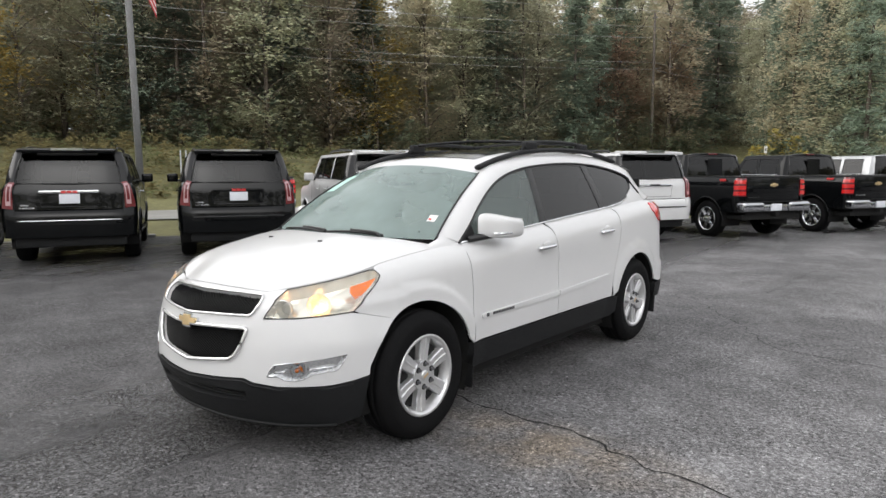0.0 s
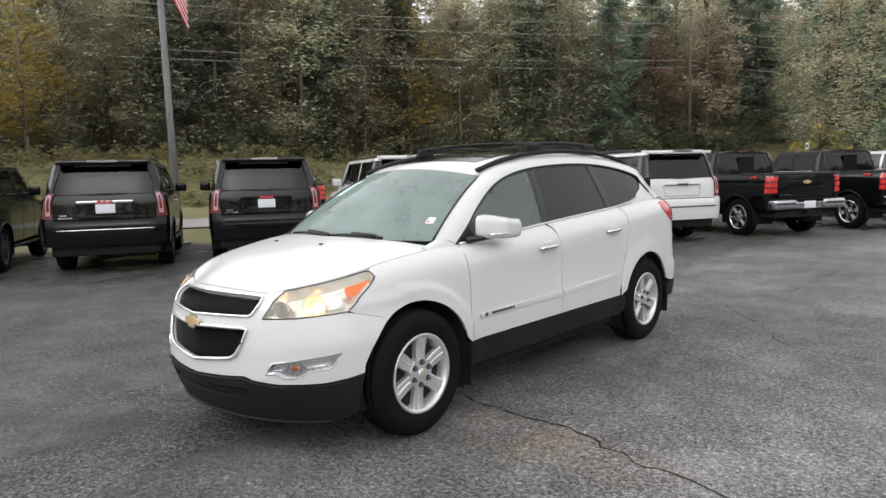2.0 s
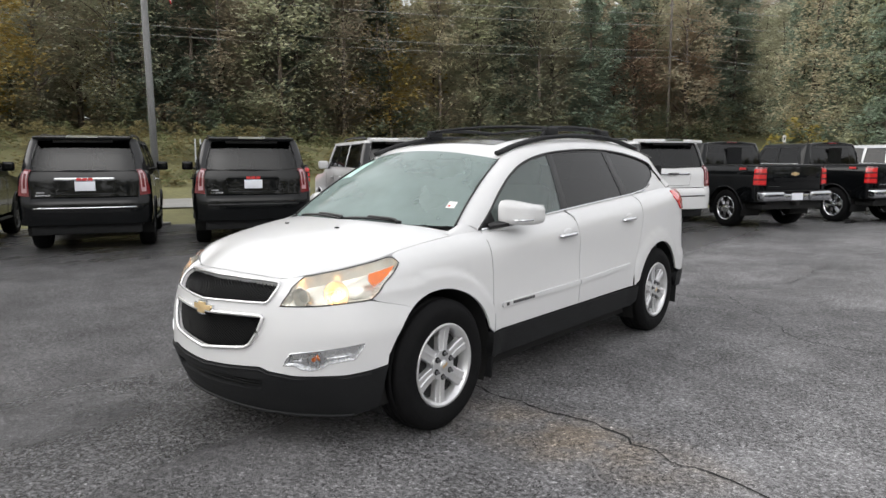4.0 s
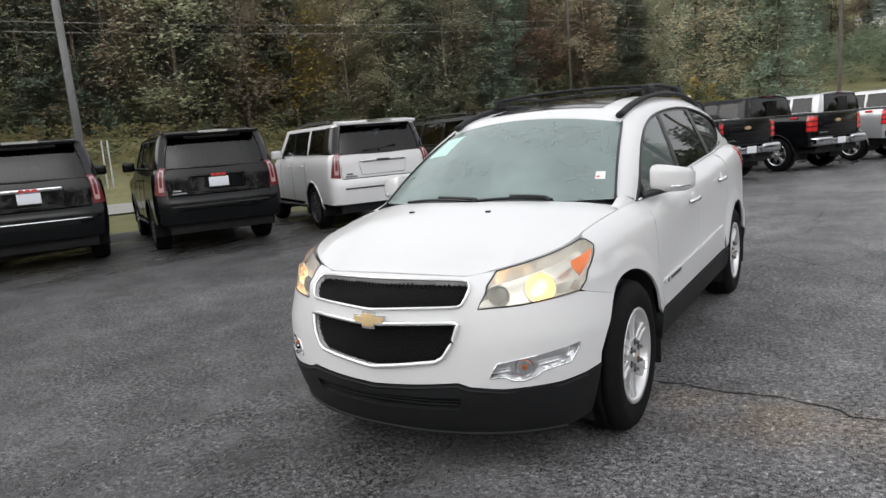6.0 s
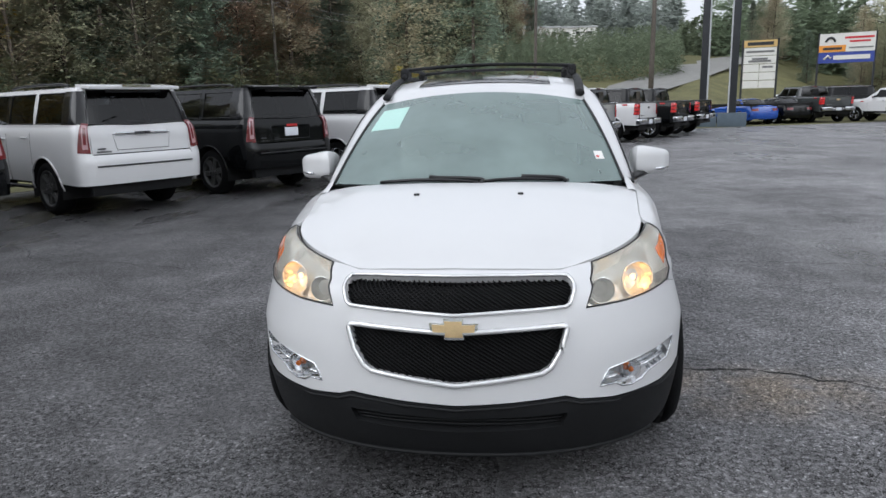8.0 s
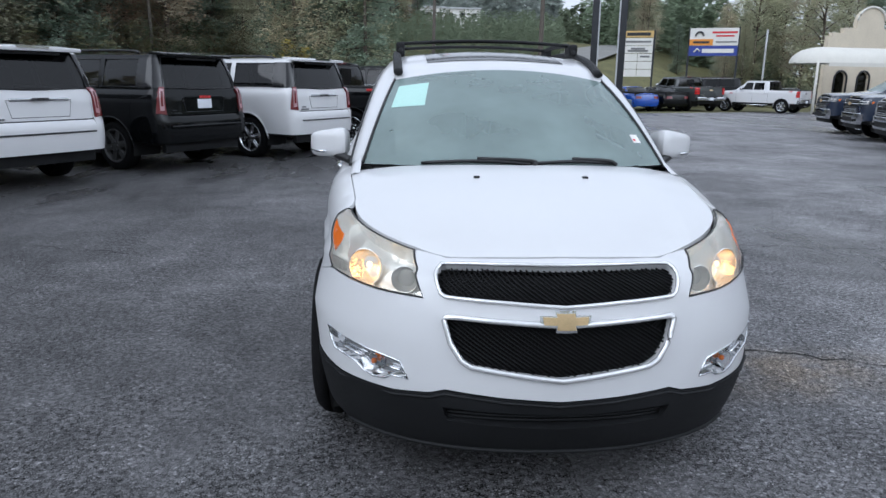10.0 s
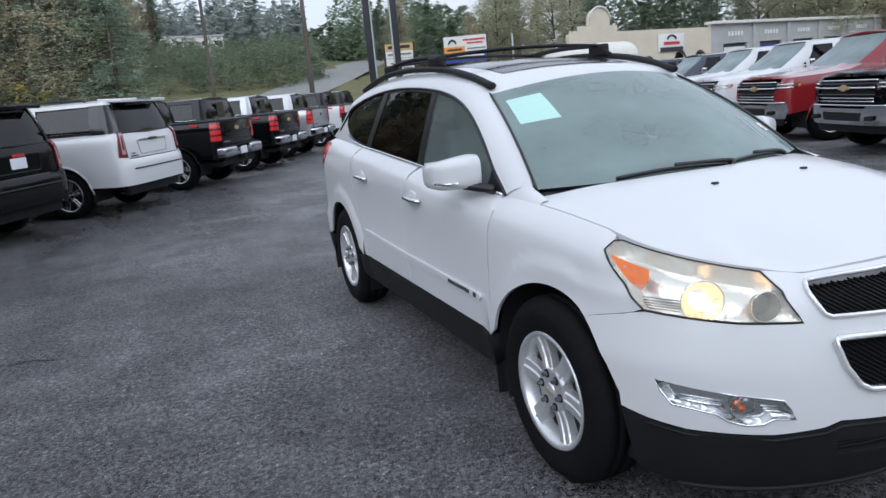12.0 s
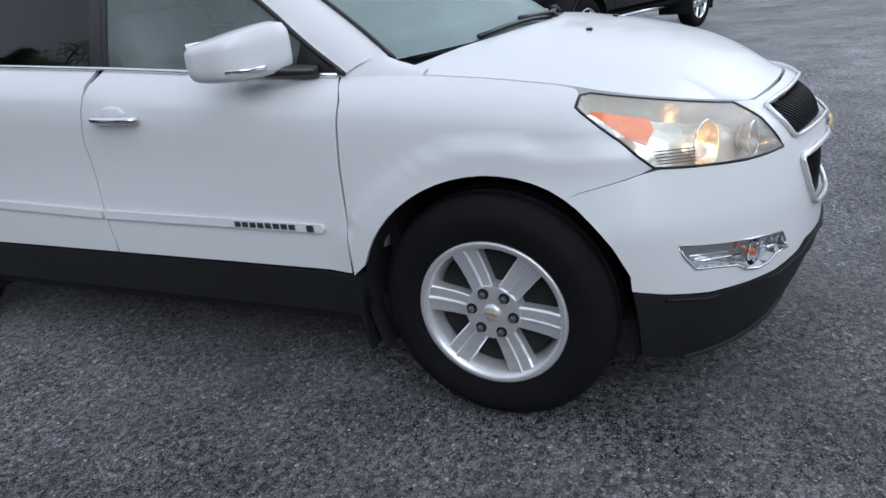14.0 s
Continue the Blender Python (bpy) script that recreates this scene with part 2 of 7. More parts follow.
def drape(loops, place, step=0.05, rim=0.012, flip=False):
    """A panel: outline and holes in (s, z), laid on the surface place(s, z, off), with its edge turned inwards by rim."""
    pts, edges, dense = [], [], []
    for loop in loops:
        fine = []
        for a, b in zip(loop, loop[1:] + loop[:1]):
            k = max(1, int(math.hypot(b[0] - a[0], b[1] - a[1]) / step + 0.5))
            fine += [(a[0] + (b[0] - a[0]) * i / k, a[1] + (b[1] - a[1]) * i / k) for i in range(k)]
        n0 = len(pts)
        pts += fine
        edges += [(n0 + i, n0 + (i + 1) % len(fine)) for i in range(len(fine))]
        dense.append(fine)
    lo = np.min(pts, axis=0)
    hi = np.max(pts, axis=0)
    border = np.array(pts)
    for i in range(1, int((hi[0] - lo[0]) / step) + 1):
        for j in range(1, int((hi[1] - lo[1]) / step) + 1):
            q = (lo[0] + i * step, lo[1] + j * step * 1.0)
            odd = sum(inside(q, f) for f in dense) % 2
            if odd and np.min(np.abs(border - q).max(axis=1)) > step * 0.4:
                pts.append(q)
    vs, _, tris, *_ = geometry.delaunay_2d_cdt([Vector(p) for p in pts], edges, [], 0, 1e-6)
    keep = []
    for f in tris:
        c = (sum(vs[i][0] for i in f) / 3, sum(vs[i][1] for i in f) / 3)
        p, q, r = (vs[i] for i in f)
        longest = max((q - p).length, (r - q).length, (p - r).length)
        if abs((q - p).cross(r - p)) / longest < 0.0012:
            continue
        if sum(inside(c, g) for g in dense) % 2:
            keep.append(tuple(f))
    verts = [place(v[0], v[1], 0.0) for v in vs]
    faces = [f[::-1] for f in keep] if flip else keep
    if rim:
        count = {}
        for f in faces:
            for a, b in zip(f, f[1:] + f[:1]):
                count[(a, b)] = 1
        edge = [(a, b) for a, b in count if (b, a) not in count]
        lip, back = {}, {}
        for e in edge:
            for v in e:
                if v not in back:
                    lip[v] = len(verts)
                    back[v] = len(verts) + 1
                    verts += [verts[v], place(vs[v][0], vs[v][1], -rim)]
        faces = faces + [(lip[b], lip[a], back[a], back[b]) for a, b in edge]
    return verts, faces


class Shell:
    """The upright faces of a car body: plan outlines, stacked over z. s runs from the nose's middle round one corner, down the side
    and round the tail; a negative s is the other side."""

    def __init__(self, W, LF, LR, yf, yr, nf=2.2, nr=3.0, top=None, drop=None, prow=None, nominal=(0.95, 0.75, 0.6)):
        self.W, self.LF, self.LR, self.yf, self.yr, self.nf, self.nr = W, LF, LR, yf, yr, nf, nr
        self.top, self.drop, self.prow = top, drop, prow
        th = np.linspace(0, math.pi / 2, 400)

        def arc(w, l, n):
            x, y = w * np.sin(th) ** (2 / n), l * np.cos(th) ** (2 / n)
            return np.r_[0, np.cumsum(np.hypot(np.diff(x), np.diff(y)))]
        w0, f0, r0 = nominal
        self.th, self.fa, self.ra = th, arc(w0, f0, nf), arc(w0, r0, nr)
        self.qf, self.qr = float(self.fa[-1]), float(self.ra[-1])
        self.side = yr - yf
        self.end = self.qf + self.side + self.qr

    def at(self, s, z):
        g = -1 if s < 0 else 1
        s = min(abs(s), self.end)
        d = self.drop(self.top(s) - z) if self.top else 0.0
        if s < self.qf:
            t = float(np.interp(s, self.fa, self.th))
            x, y = (self.W(self.yf, z) - d) * math.sin(t) ** (2 / self.nf), self.yf - (self.LF(z) - d) * max(math.cos(t), 0) ** (2 / self.nf)
            if self.prow:
                y -= self.prow(z) * max(0, 1 - x / 0.5) ** 1.3
        elif s <= self.qf + self.side:
            y = self.yf + s - self.qf
            x = self.W(y, z) - d
        else:
            t = float(np.interp(self.end - s, self.ra, self.th))
            x, y = (self.W(self.yr, z) - d) * math.sin(t) ** (2 / self.nr), self.yr + (self.LR(z) - d) * max(math.cos(t), 0) ** (2 / self.nr)
        return Vector((g * x, y, z))

    def place(self, s, z, off=0.0):
        p = self.at(s, z)
        if off:
            e = 0.004
            a = self.at(s + e, z) - self.at(s - e, z)
            b = self.at(s, z + e) - self.at(s, z - e)
            n = a.cross(b)
            if n.length > 1e-12:
                p = p + n.normalized() * off
        return p

    def off(self, extra):
        return lambda s, z, o=0.0: self.place(s, z, o + extra)

    def sx(self, x, z):
        """The s on the nose at which the half width is x."""
        ss = np.linspace(0, self.qf, 240)
        return float(ss[np.argmin([abs(self.at(s, z).x - x) for s in ss])])

    def sy(self, y, z=0.8):
        if self.yf <= y <= self.yr:
            return self.qf + y - self.yf
        ss = np.linspace(0, self.qf, 240) if y < self.yf else np.linspace(self.qf + self.side, self.end, 240)
        return float(ss[np.argmin([abs(self.at(s, z).y - y) for s in ss])])

    def sr(self, x, z):
        """The s on the tail at which the half width is x."""
        ss = np.linspace(self.qf + self.side, self.end, 240)
        return float(ss[np.argmin([abs(self.at(s, z).x - x) for s in ss])])


def mirrored(loop):
    return [(-s, z) for s, z in loop][::-1]


def arc_points(cy, cz, r, a0, a1, n=22):
    return [(cy + r * math.cos(radians(a0 + (a1 - a0) * i / n)), cz + r * math.sin(radians(a0 + (a1 - a0) * i / n))) for i in range(n + 1)]


def loft(left, right, cols, crown, mid=None):
    """A sheet between two edges, raised by crown(i, u) where u goes from -1 to 1."""
    verts = []
    for i, (a, b) in enumerate(zip(left, right)):
        for j in range(cols):
            u = -1 + 2 * j / (cols - 1)
            p = a.lerp(b, (u + 1) / 2)
            verts.append(p + Vector((0, 0, crown(i, u))))
    return verts, grid_faces(len(left), cols)


# ---------------------------------------------------------------- wheels
def revolve(profile, segs=48):
    """A ring about the x axis from (x, r) points."""
    verts, faces, k = [], [], len(profile)
    for i in range(segs):
        q = 2 * math.pi * i / segs
        verts += [(x, r * math.cos(q), r * math.sin(q)) for x, r in profile]
    for i in range(segs):
        a, b = i * k, ((i + 1) % segs) * k
        faces += [(a + j, a + j + 1, b + j + 1, b + j) for j in range(k - 1)]
    return verts, faces


def wheel(parent, centre, side, R=0.385, width=0.25, rim=0.242, spokes=6, alloy=ALLOY, cap=GOLD, turn=0.0, split=True, name="wheel"):
    """Tyre, rim, spokes and nuts; the outer face looks to +x, or to -x where side is -1."""
    hub = new(name)
    hub.parent = parent
    hub.matrix_basis = Matrix.Translation(centre) @ (Matrix() if side > 0 else Matrix.Rotation(math.pi, 4, "Z")) @ Matrix.Rotation(turn, 4, "X")
    h = width / 2
    plain = [(-h * 0.75, rim - 0.01), (-h, (R + rim) / 2), (-h * 0.93, R - 0.035), (-h * 0.72, R - 0.008), (0, R), (h * 0.72, R - 0.008),
             (h * 0.93, R - 0.035), (h, (R + rim) / 2), (h * 0.97, rim + 0.02), (h * 0.82, rim - 0.012)]
    link("tyre", *revolve(plain if not cap else [(-h * 0.75, rim - 0.01), (-h * 0.96, rim + 0.02), (-h, (R + rim) / 2), (-h * 0.93, R - 0.035), (-h * 0.72, R - 0.008),
                           (-h * 0.45, R), (-h * 0.44, R - 0.009), (-h * 0.40, R - 0.009), (-h * 0.39, R), (-h * 0.1, R + 0.001), (-h * 0.09, R - 0.009),
                           (h * 0.09, R - 0.009), (h * 0.1, R + 0.001), (h * 0.39, R), (h * 0.40, R - 0.009), (h * 0.44, R - 0.009), (h * 0.45, R),
                           (h * 0.72, R - 0.008), (h * 0.93, R - 0.035), (h * 0.985, R - 0.055), (h, (R + rim) / 2 + 0.012), (h * 0.985, (R + rim) / 2 - 0.012),
                           (h * 0.97, rim + 0.02), (h * 0.82, rim - 0.012)], 56 if cap else 30), RUBBER, hub)
    link("rim", *revolve([(-h * 0.8, rim - 0.02), (-h * 0.5, rim - 0.045), (h * 0.35, rim - 0.04), (h * 0.62, rim - 0.03), (h * 0.86, rim - 0.022),
                          (h * 0.93, rim - 0.012), (h * 0.95, rim), (h * 0.88, rim + 0.004), (h * 0.8, rim - 0.004)], 56 if cap else 30), alloy, hub)
    bd = bmesh.new()
    cyl(rim * 0.72, rim * 0.72, 0.02, Matrix.Translation((h * 0.1, 0, 0)) @ Matrix.Rotation(math.pi / 2, 4, "Y"), 32, bd)
    part("brake_disc", bd, BRAKE, hub)
    # dark disc put behind the spokes, in place of shade in the openings
    bk = cyl(rim * 0.81, rim * 0.81, 0.01, Matrix.Translation((h * 0.40, 0, 0)) @ Matrix.Rotation(math.pi / 2, 4, "Y"), 32)
    part("backing", bk, GAP, hub)
    ri, ro = rim * (0.33 if split else 0.24), rim - 0.016
    for i in range(spokes):
        q = 2 * math.pi * i / spokes
        wi, wo = (rim * 0.155, rim * 0.190) if split else (rim * 0.115, rim * 0.175)
        sec = []
        for f in (0.0, 0.35, 0.7, 1.0):
            r, w = ri + (ro - ri) * f, wi + (wo - wi) * f
            x = h * (0.80 - 0.16 * f + 0.22 * f * f)
            if split:
                sec.append([(x - 0.055, r, -w), (x - 0.010, r, -w), (x - 0.006, r, -w + 0.004), (x - 0.006, r, -w * 0.22), (x + 0.001, r, -w * 0.10),
                            (x + 0.001, r, w * 0.04), (x - 0.004, r, w * 0.12), (x - 0.004, r, w - 0.006), (x - 0.010, r, w), (x - 0.055, r, w)])
            else:
                sec.append([(x - 0.045, r, -w), (x - 0.01, r, -w), (x, r, -w * 0.7), (x, r, w * 0.7), (x - 0.01, r, w), (x - 0.045, r, w)])
        k = len(sec[0])
        verts = [v for row in sec for v in row]
        faces = [(a * k + j, a * k + (j + 1) % k, (a + 1) * k + (j + 1) % k, (a + 1) * k + j) for a in range(len(sec) - 1) for j in range(k)]
        ob = link("spoke", verts, faces, alloy, hub, smooth=False)
        ob.matrix_basis = Matrix.Rotation(q, 4, "X")
    hb = cyl(rim * 0.395 if split else ri + 0.016, rim * 0.375 if split else ri + 0.002, 0.05, Matrix.Translation((h * 0.80 - 0.022, 0, 0)) @ Matrix.Rotation(math.pi / 2, 4, "Y"), 30)
    part("hub", hb, alloy, hub)
    cp = bmesh.new()
    bmesh.ops.create_uvsphere(cp, u_segments=20, v_segments=10, radius=1, matrix=Matrix.Translation((h * 0.80 + 0.002, 0, 0)) @ Matrix.Diagonal((0.014, rim * 0.13, rim * 0.13, 1)))
    part("hub_cap", cp, alloy, hub)
    if cap:
        bx = box((0.004, rim * 0.17, rim * 0.055), Matrix.Translation((h * 0.80 + 0.015, 0, 0)))
        part("hub_badge", bx, cap, hub)
    for i in range(6):
        q = 2 * math.pi * (i + (0.0 if split else 0.5)) / 6
        at = Matrix.Rotation(q, 4, "X") @ Matrix.Translation((h * 0.80 + 0.003, rim * 0.285, 0)) @ Matrix.Rotation(math.pi / 2, 4, "Y")
        if split:
            # flat black disc, standing for the shade in the nut's recess
            part("nut_pocket", cyl(0.0185, 0.0175, 0.006, at, 14), GAP, hub)
        part("lug_nut", cyl(0.0125, 0.0085, 0.024, at @ Matrix.Translation((0, 0, 0.010)), 6), NUTSTEEL, hub)
    return hub


# ---------------------------------------------------------------- the white crossover
def smooth_drop(d):
    d = max(d, 0)
    return 0.115 * math.exp(-d / 0.045) * (1 if d < 0.3 else 0)


def crossover(m):
    car = thing("crossover", m, "white crossover with hazy lit headlights, black cladding and roof rails", "car")
    Wz = Curve((0.2, 0.895), (0.30, 0.925), (0.5, 0.952), (0.68, 0.957), (0.85, 0.956), (1.0, 0.955), (1.3, 0.95))
    rear_in = Curve((-1.7, 0.0), (0.9, 0.0), (1.5, -0.004), (1.9, 0.01), (2.2, 0.025))

    def W(y, z):
        flare = 0.0
        for cy in (-1.511, 1.511):
            r = math.hypot(y - cy, z - 0.385)
            k = min(1, max(0, (0.548 - r) / 0.026))
            flare += 0.017 * k * k * (3 - 2 * k)
        waist = 0.016 * math.exp(-((z - 0.84) / 0.16) ** 2) * max(0, 1 - abs(y - 0.05) / 1.15)
        nose_in = 0.026 * min(1, max(0, (-1.25 - y) / 0.45))
        nip = 0.042 * min(1, max(0, (-1.0 - y) / 0.7)) * min(1, max(0, (z - 0.66) / 0.16))
        return Wz(z) - rear_in(y) + flare - waist - nip - nose_in
    LF = Curve((0.2, 0.645), (0.27, 0.685), (0.36, 0.722), (0.45, 0.748), (0.60, 0.738), (0.72, 0.718), (0.80, 0.703), (0.90, 0.690), (0.96, 0.682), (1.1, 0.66))
    LR = Curve((0.2, 0.56), (0.4, 0.63), (0.6, 0.65), (0.8, 0.62), (1.1, 0.57), (1.3, 0.53))
    prow = Curve((0.3, 0.0), (0.5, 0.012), (0.66, 0.03), (0.76, 0.045), (0.88, 0.04), (0.95, 0.03), (1.1, 0.03))
    sh = Shell(W, LF, LR, -1.70, 1.95, 2.2, 2.45, None, None, prow, (0.955, 0.74, 0.66))
    # the upper edge of the lower body: hood edge, fender and beltline
    x45, x60 = sh.sx(0.45, 0.9), sh.sx(0.60, 0.9)
    hx = sh.sy(-1.98, 0.9)
    top = Curve((0, 0.949), (x45 * 0.6, 0.939), (x45, 0.928), (x60, 0.952), (hx, 1.01), (sh.qf, 1.055), (sh.sy(-1.45), 1.09), (sh.sy(-1.2), 1.112), (sh.sy(-1.0), 1.118),
                (sh.sy(0.0), 1.183), (sh.sy(1.07), 1.248), (sh.sy(1.5), 1.272), (sh.sy(1.95), 1.29), (sh.end, 1.29))
    sh.top, sh.drop = top, smooth_drop
    e = 0.003

    def body(name, loops, mat, step=0.045, off=0.0, rim=0.014, both=True, label=""):
        out = []
        for g in ((1, -1) if both else (1,)):
            ls = loops if g > 0 else [mirrored(l) for l in loops]
            out.append(link(name, *drape(ls, sh.off(off), step, rim), mat, car, label))
        return out

    # openings of the nose, from the middle outwards; each as a full outline over both sides
    def nose(points):
        half = [(sh.sx(x, z), z) for x, z in points]
        return half + [(-s, z) for s, z in half[::-1] if s > 1e-3]
    up_grille = nose([(0, 0.926), (0.15, 0.923), (0.30, 0.917), (0.418, 0.908), (0.434, 0.893), (0.423, 0.822), (0.408, 0.812), (0.2, 0.810), (0, 0.804)])
    low_grille = nose([(0, 0.742), (0.2, 0.746), (0.400, 0.748), (0.414, 0.736), (0.392, 0.655), (0.352, 0.596), (0.318, 0.577), (0.15, 0.557), (0, 0.540)])
    fog_pts = [(0.542, 0.500), (0.558, 0.532), (0.575, 0.562), (0.70, 0.582), (0.858, 0.612), (0.846, 0.575), (0.826, 0.532), (0.735, 0.514), (0.712, 0.492), (0.672, 0.480), (0.628, 0.484), (0.60, 0.502)]
    fog = [(sh.sx(x, z), z) for x, z in fog_pts]
    # headlight outline: inner foot, outer foot, tip, top, inner top
    ho = (sh.sy(-1.985, 0.83), 0.832)
    hl = [(sh.sx(0.487, 0.80), 0.802), (sh.sx(0.65, 0.81), 0.808), ho, (sh.sy(-1.90, 0.90), 0.905), (sh.qf - 0.085, 1.002), (sh.qf - 0.095, 1.028),
          *[(s, top(s) - 0.006) for s in np.linspace(sh.qf - 0.13, sh.sx(0.535, 0.93), 9)], (sh.sx(0.505, 0.90), 0.893)]
    arch_f = arc_points(-1.511, 0.385, 0.443, 0, 180, 28)
    arch_r = arc_points(1.511, 0.385, 0.443, 0, 180, 28)
    S = lambda pts: [(sh.sy(y, z), z) for y, z in pts]
    fa = S(arch_f[::-1])                       # from the front foot over the top to the rear foot
    seam_a = min(range(len(fa)), key=lambda i: abs(arch_f[::-1][i][0] + 1.745))
    # bumper: lower edge, arch, seam, headlight, hood edge
    low_edge = [(0, 0.458), (sh.sx(0.2, 0.46), 0.468), (sh.sx(0.41, 0.48), 0.482), (sh.sx(0.46, 0.46), 0.463), (sh.sx(0.6, 0.45), 0.447), (sh.sx(0.8, 0.45), 0.450), (sh.sy(-2.02, 0.45), 0.466)]
    arch_front = [p for p in fa[:seam_a + 1] if p[1] > 0.488]
    half = low_edge + [(arch_front[0][0] - 0.003, 0.484)] + arch_front + [(sh.sy(-1.80, 0.778), 0.778), (sh.sy(-1.95, 0.82), 0.818), (ho[0] - 0.01, ho[1] - 0.006)] \
        + [(hl[1][0], hl[1][1] - 0.005), (hl[0][0] - 0.005, hl[0][1] - 0.005)] + [(hl[-1][0] - 0.006, hl[-1][1]), (hl[-2][0] - 0.006, hl[-2][1] + 0.0)] \
        + [(x45, top(x45) - 0.004), (x45 * 0.6, top(x45 * 0.6) - 0.004), (0, top(0) - 0.004)]
    outline = half + [(-s, z) for s, z in half[::-1] if s > 1e-3]
    link("front_bumper", *drape([outline, up_grille, low_grille, fog, mirrored(fog)], sh.off(0), 0.03, 0.03), WHITE, car)
    # fender
    fender = fa[seam_a:] + [(sh.sy(-1.045), 0.49), (sh.sy(-1.047), 0.85), (sh.sy(-1.062), 1.06), (sh.sy(-1.03), top(sh.sy(-1.03)))]
    fender = [p for p in fender if p[1] > 0.487]
    fender += [(s, top(s)) for s in np.linspace(sh.sy(-1.08), sh.qf - 0.02, 14)] + [(hl[5][0] + 0.02, top(hl[5][0] + 0.02) - 0.002), (hl[5][0] + 0.006, hl[5][1] + 0.004), (hl[4][0] + 0.007, hl[4][1])]
    fender += [(hl[3][0] + 0.008, hl[3][1]), (ho[0] + 0.008, ho[1]), (sh.sy(-1.95, 0.82) + 0.002, 0.8195), (sh.sy(-1.80, 0.778), 0.7800)]
    body("front_fender", [fender], WHITE, 0.026)
    # doors
    bseam = [(0.052, 0.497), (0.066, 0.676), (0.078, 0.94), (0.03, 1.10), (-0.006, 1.181)]
    fdoor = S([(-1.037, 0.497)] + [(y - e, z) for y, z in bseam])
    fdoor += [(s, top(s)) for s in np.linspace(sh.sy(-0.05), sh.sy(-1.02), 12)] + S([(-1.054, 1.06), (-1.039, 0.85)])
    doors = body("front_door", [fdoor], WHITE, 0.05)
    rseam = [(1.008, 0.60), (1.05, 0.74), (1.115, 0.90), (1.16, 1.06), (1.15, 1.252)]
    rdoor = S([(y + e, z) for y, z in bseam[:1]] + [(0.985, 0.497)] + [(y - e, z) for y, z in rseam])
    rdoor += [(s, top(s)) for s in np.linspace(sh.sy(1.12), sh.sy(0.03), 12)] + S([(y + e, z) for y, z in bseam[::-1][1:-1]])
    rdoors = body("rear_door", [rdoor], WHITE, 0.05)
    # quarter panel and tail in one piece
    ra = S(arch_r[::-1])
    quarter = [p for p in ra if p[1] > 0.487 and p[0] > sh.sy(1.0)]
    quarter = [(sh.sy(1.075), 0.487)] + quarter if quarter[0][1] > 0.6 else quarter
    quarter += [(sh.sy(2.05, 0.5), 0.50), (sh.sr(0.5, 0.5), 0.52), (sh.end, 0.52)] + [(s, top(s)) for s in np.linspace(sh.end, sh.sy(1.16), 26)]
    quarter += S([(y + e, z) for y, z in rseam[::-1][1:]] + [(1.0, 0.497)])
    body("quarter_panel", [quarter], WHITE, 0.035)
    # black lower cladding
    lip = [(0, 0.218), (sh.sx(0.5, 0.22), 0.206), (sh.sy(-2.05, 0.22), 0.212), (sh.sy(-1.955, 0.26), 0.25), (arch_front[0][0] - 0.004, 0.479)] + [(s, z - 0.006) for s, z in low_edge[::-1]]
    lipo = lip + [(-s, z) for s, z in lip[::-1] if s > 1e-3]
    slot = nose([(0, 0.405), (0.42, 0.412), (0.395, 0.352), (0, 0.335)])
    link("front_lip", *drape([lipo, slot], sh.off(0.006), 0.04, 0.04), PLASTIC, car, "grained black plastic chin spoiler")
    for zz in (0.356, 0.373, 0.390):
        link("lower_slat", *tube([sh.place(s, zz, -0.02) for s in np.linspace(-sh.sx(0.41, zz), sh.sx(0.41, zz), 25)], 0.006, 6), PLASTIC, car)
    link("intake_backing", *drape([nose([(0, 0.425), (0.45, 0.43), (0.42, 0.325), (0, 0.315)])], sh.off(-0.045), 0.08, 0), GAP, car)
    link("chin_splitter", *tube([sh.place(s, 0.214, 0.006) for s in np.linspace(-sh.sy(-2.06, 0.22), sh.sy(-2.06, 0.22), 61)], 0.013, 6, False, 0.7), PLASTIC, car)
    link("chin_ledge", *tube([sh.place(s, z - 0.016, 0.008) for s, z in [(-a, b) for a, b in low_edge[:0:-1]] + low_edge], 0.006, 5), PLASTIC, car)
    sill = S([(-1.06, 0.35), (-1.03, 0.33), (0.98, 0.325), (1.055, 0.36), (1.062, 0.487), (-1.062, 0.487)])
    body("side_sill", [sill], PLASTIC, 0.06, 0.008, 0.05, label="grained black plastic sill cladding")
    tail_low = S([(1.955, 0.36), (1.955, 0.487)]) + [(sh.sy(2.05, 0.5), 0.495), (sh.sr(0.5, 0.5), 0.515), (sh.end, 0.515), (sh.end, 0.30), (sh.sr(0.6, 0.32), 0.30)]
    body("rear_lip", [tail_low], PLASTIC, 0.08, 0.006, 0.05)
    # door moulding with its badge
    mould_f = S([(-0.945, 0.634), (-0.955, 0.648), (-0.945, 0.662), (0.060, 0.672), (0.058, 0.640)])
    mould_r = S([(0.074, 0.640), (0.075, 0.672), (0.90, 0.700), (0.93, 0.690), (0.90, 0.668)])
    body("door_moulding", [mould_f], WHITE, 0.012, 0.012, 0.016)
    body("door_moulding", [mould_r], WHITE, 0.012, 0.012, 0.016)
    for g in (1, -1):
        grp = new("model_badge")
        grp.parent = car
        for k in range(8):
            y0 = -0.84 + k * 0.033
            bar = S([(y0, 0.641), (y0 + 0.024, 0.6415), (y0 + 0.024, 0.6595), (y0, 0.659)])
            link("letter_bar", *drape([bar if g > 0 else mirrored(bar)], sh.off(0.0155), 0.05, 0.003), GREYINK, grp)
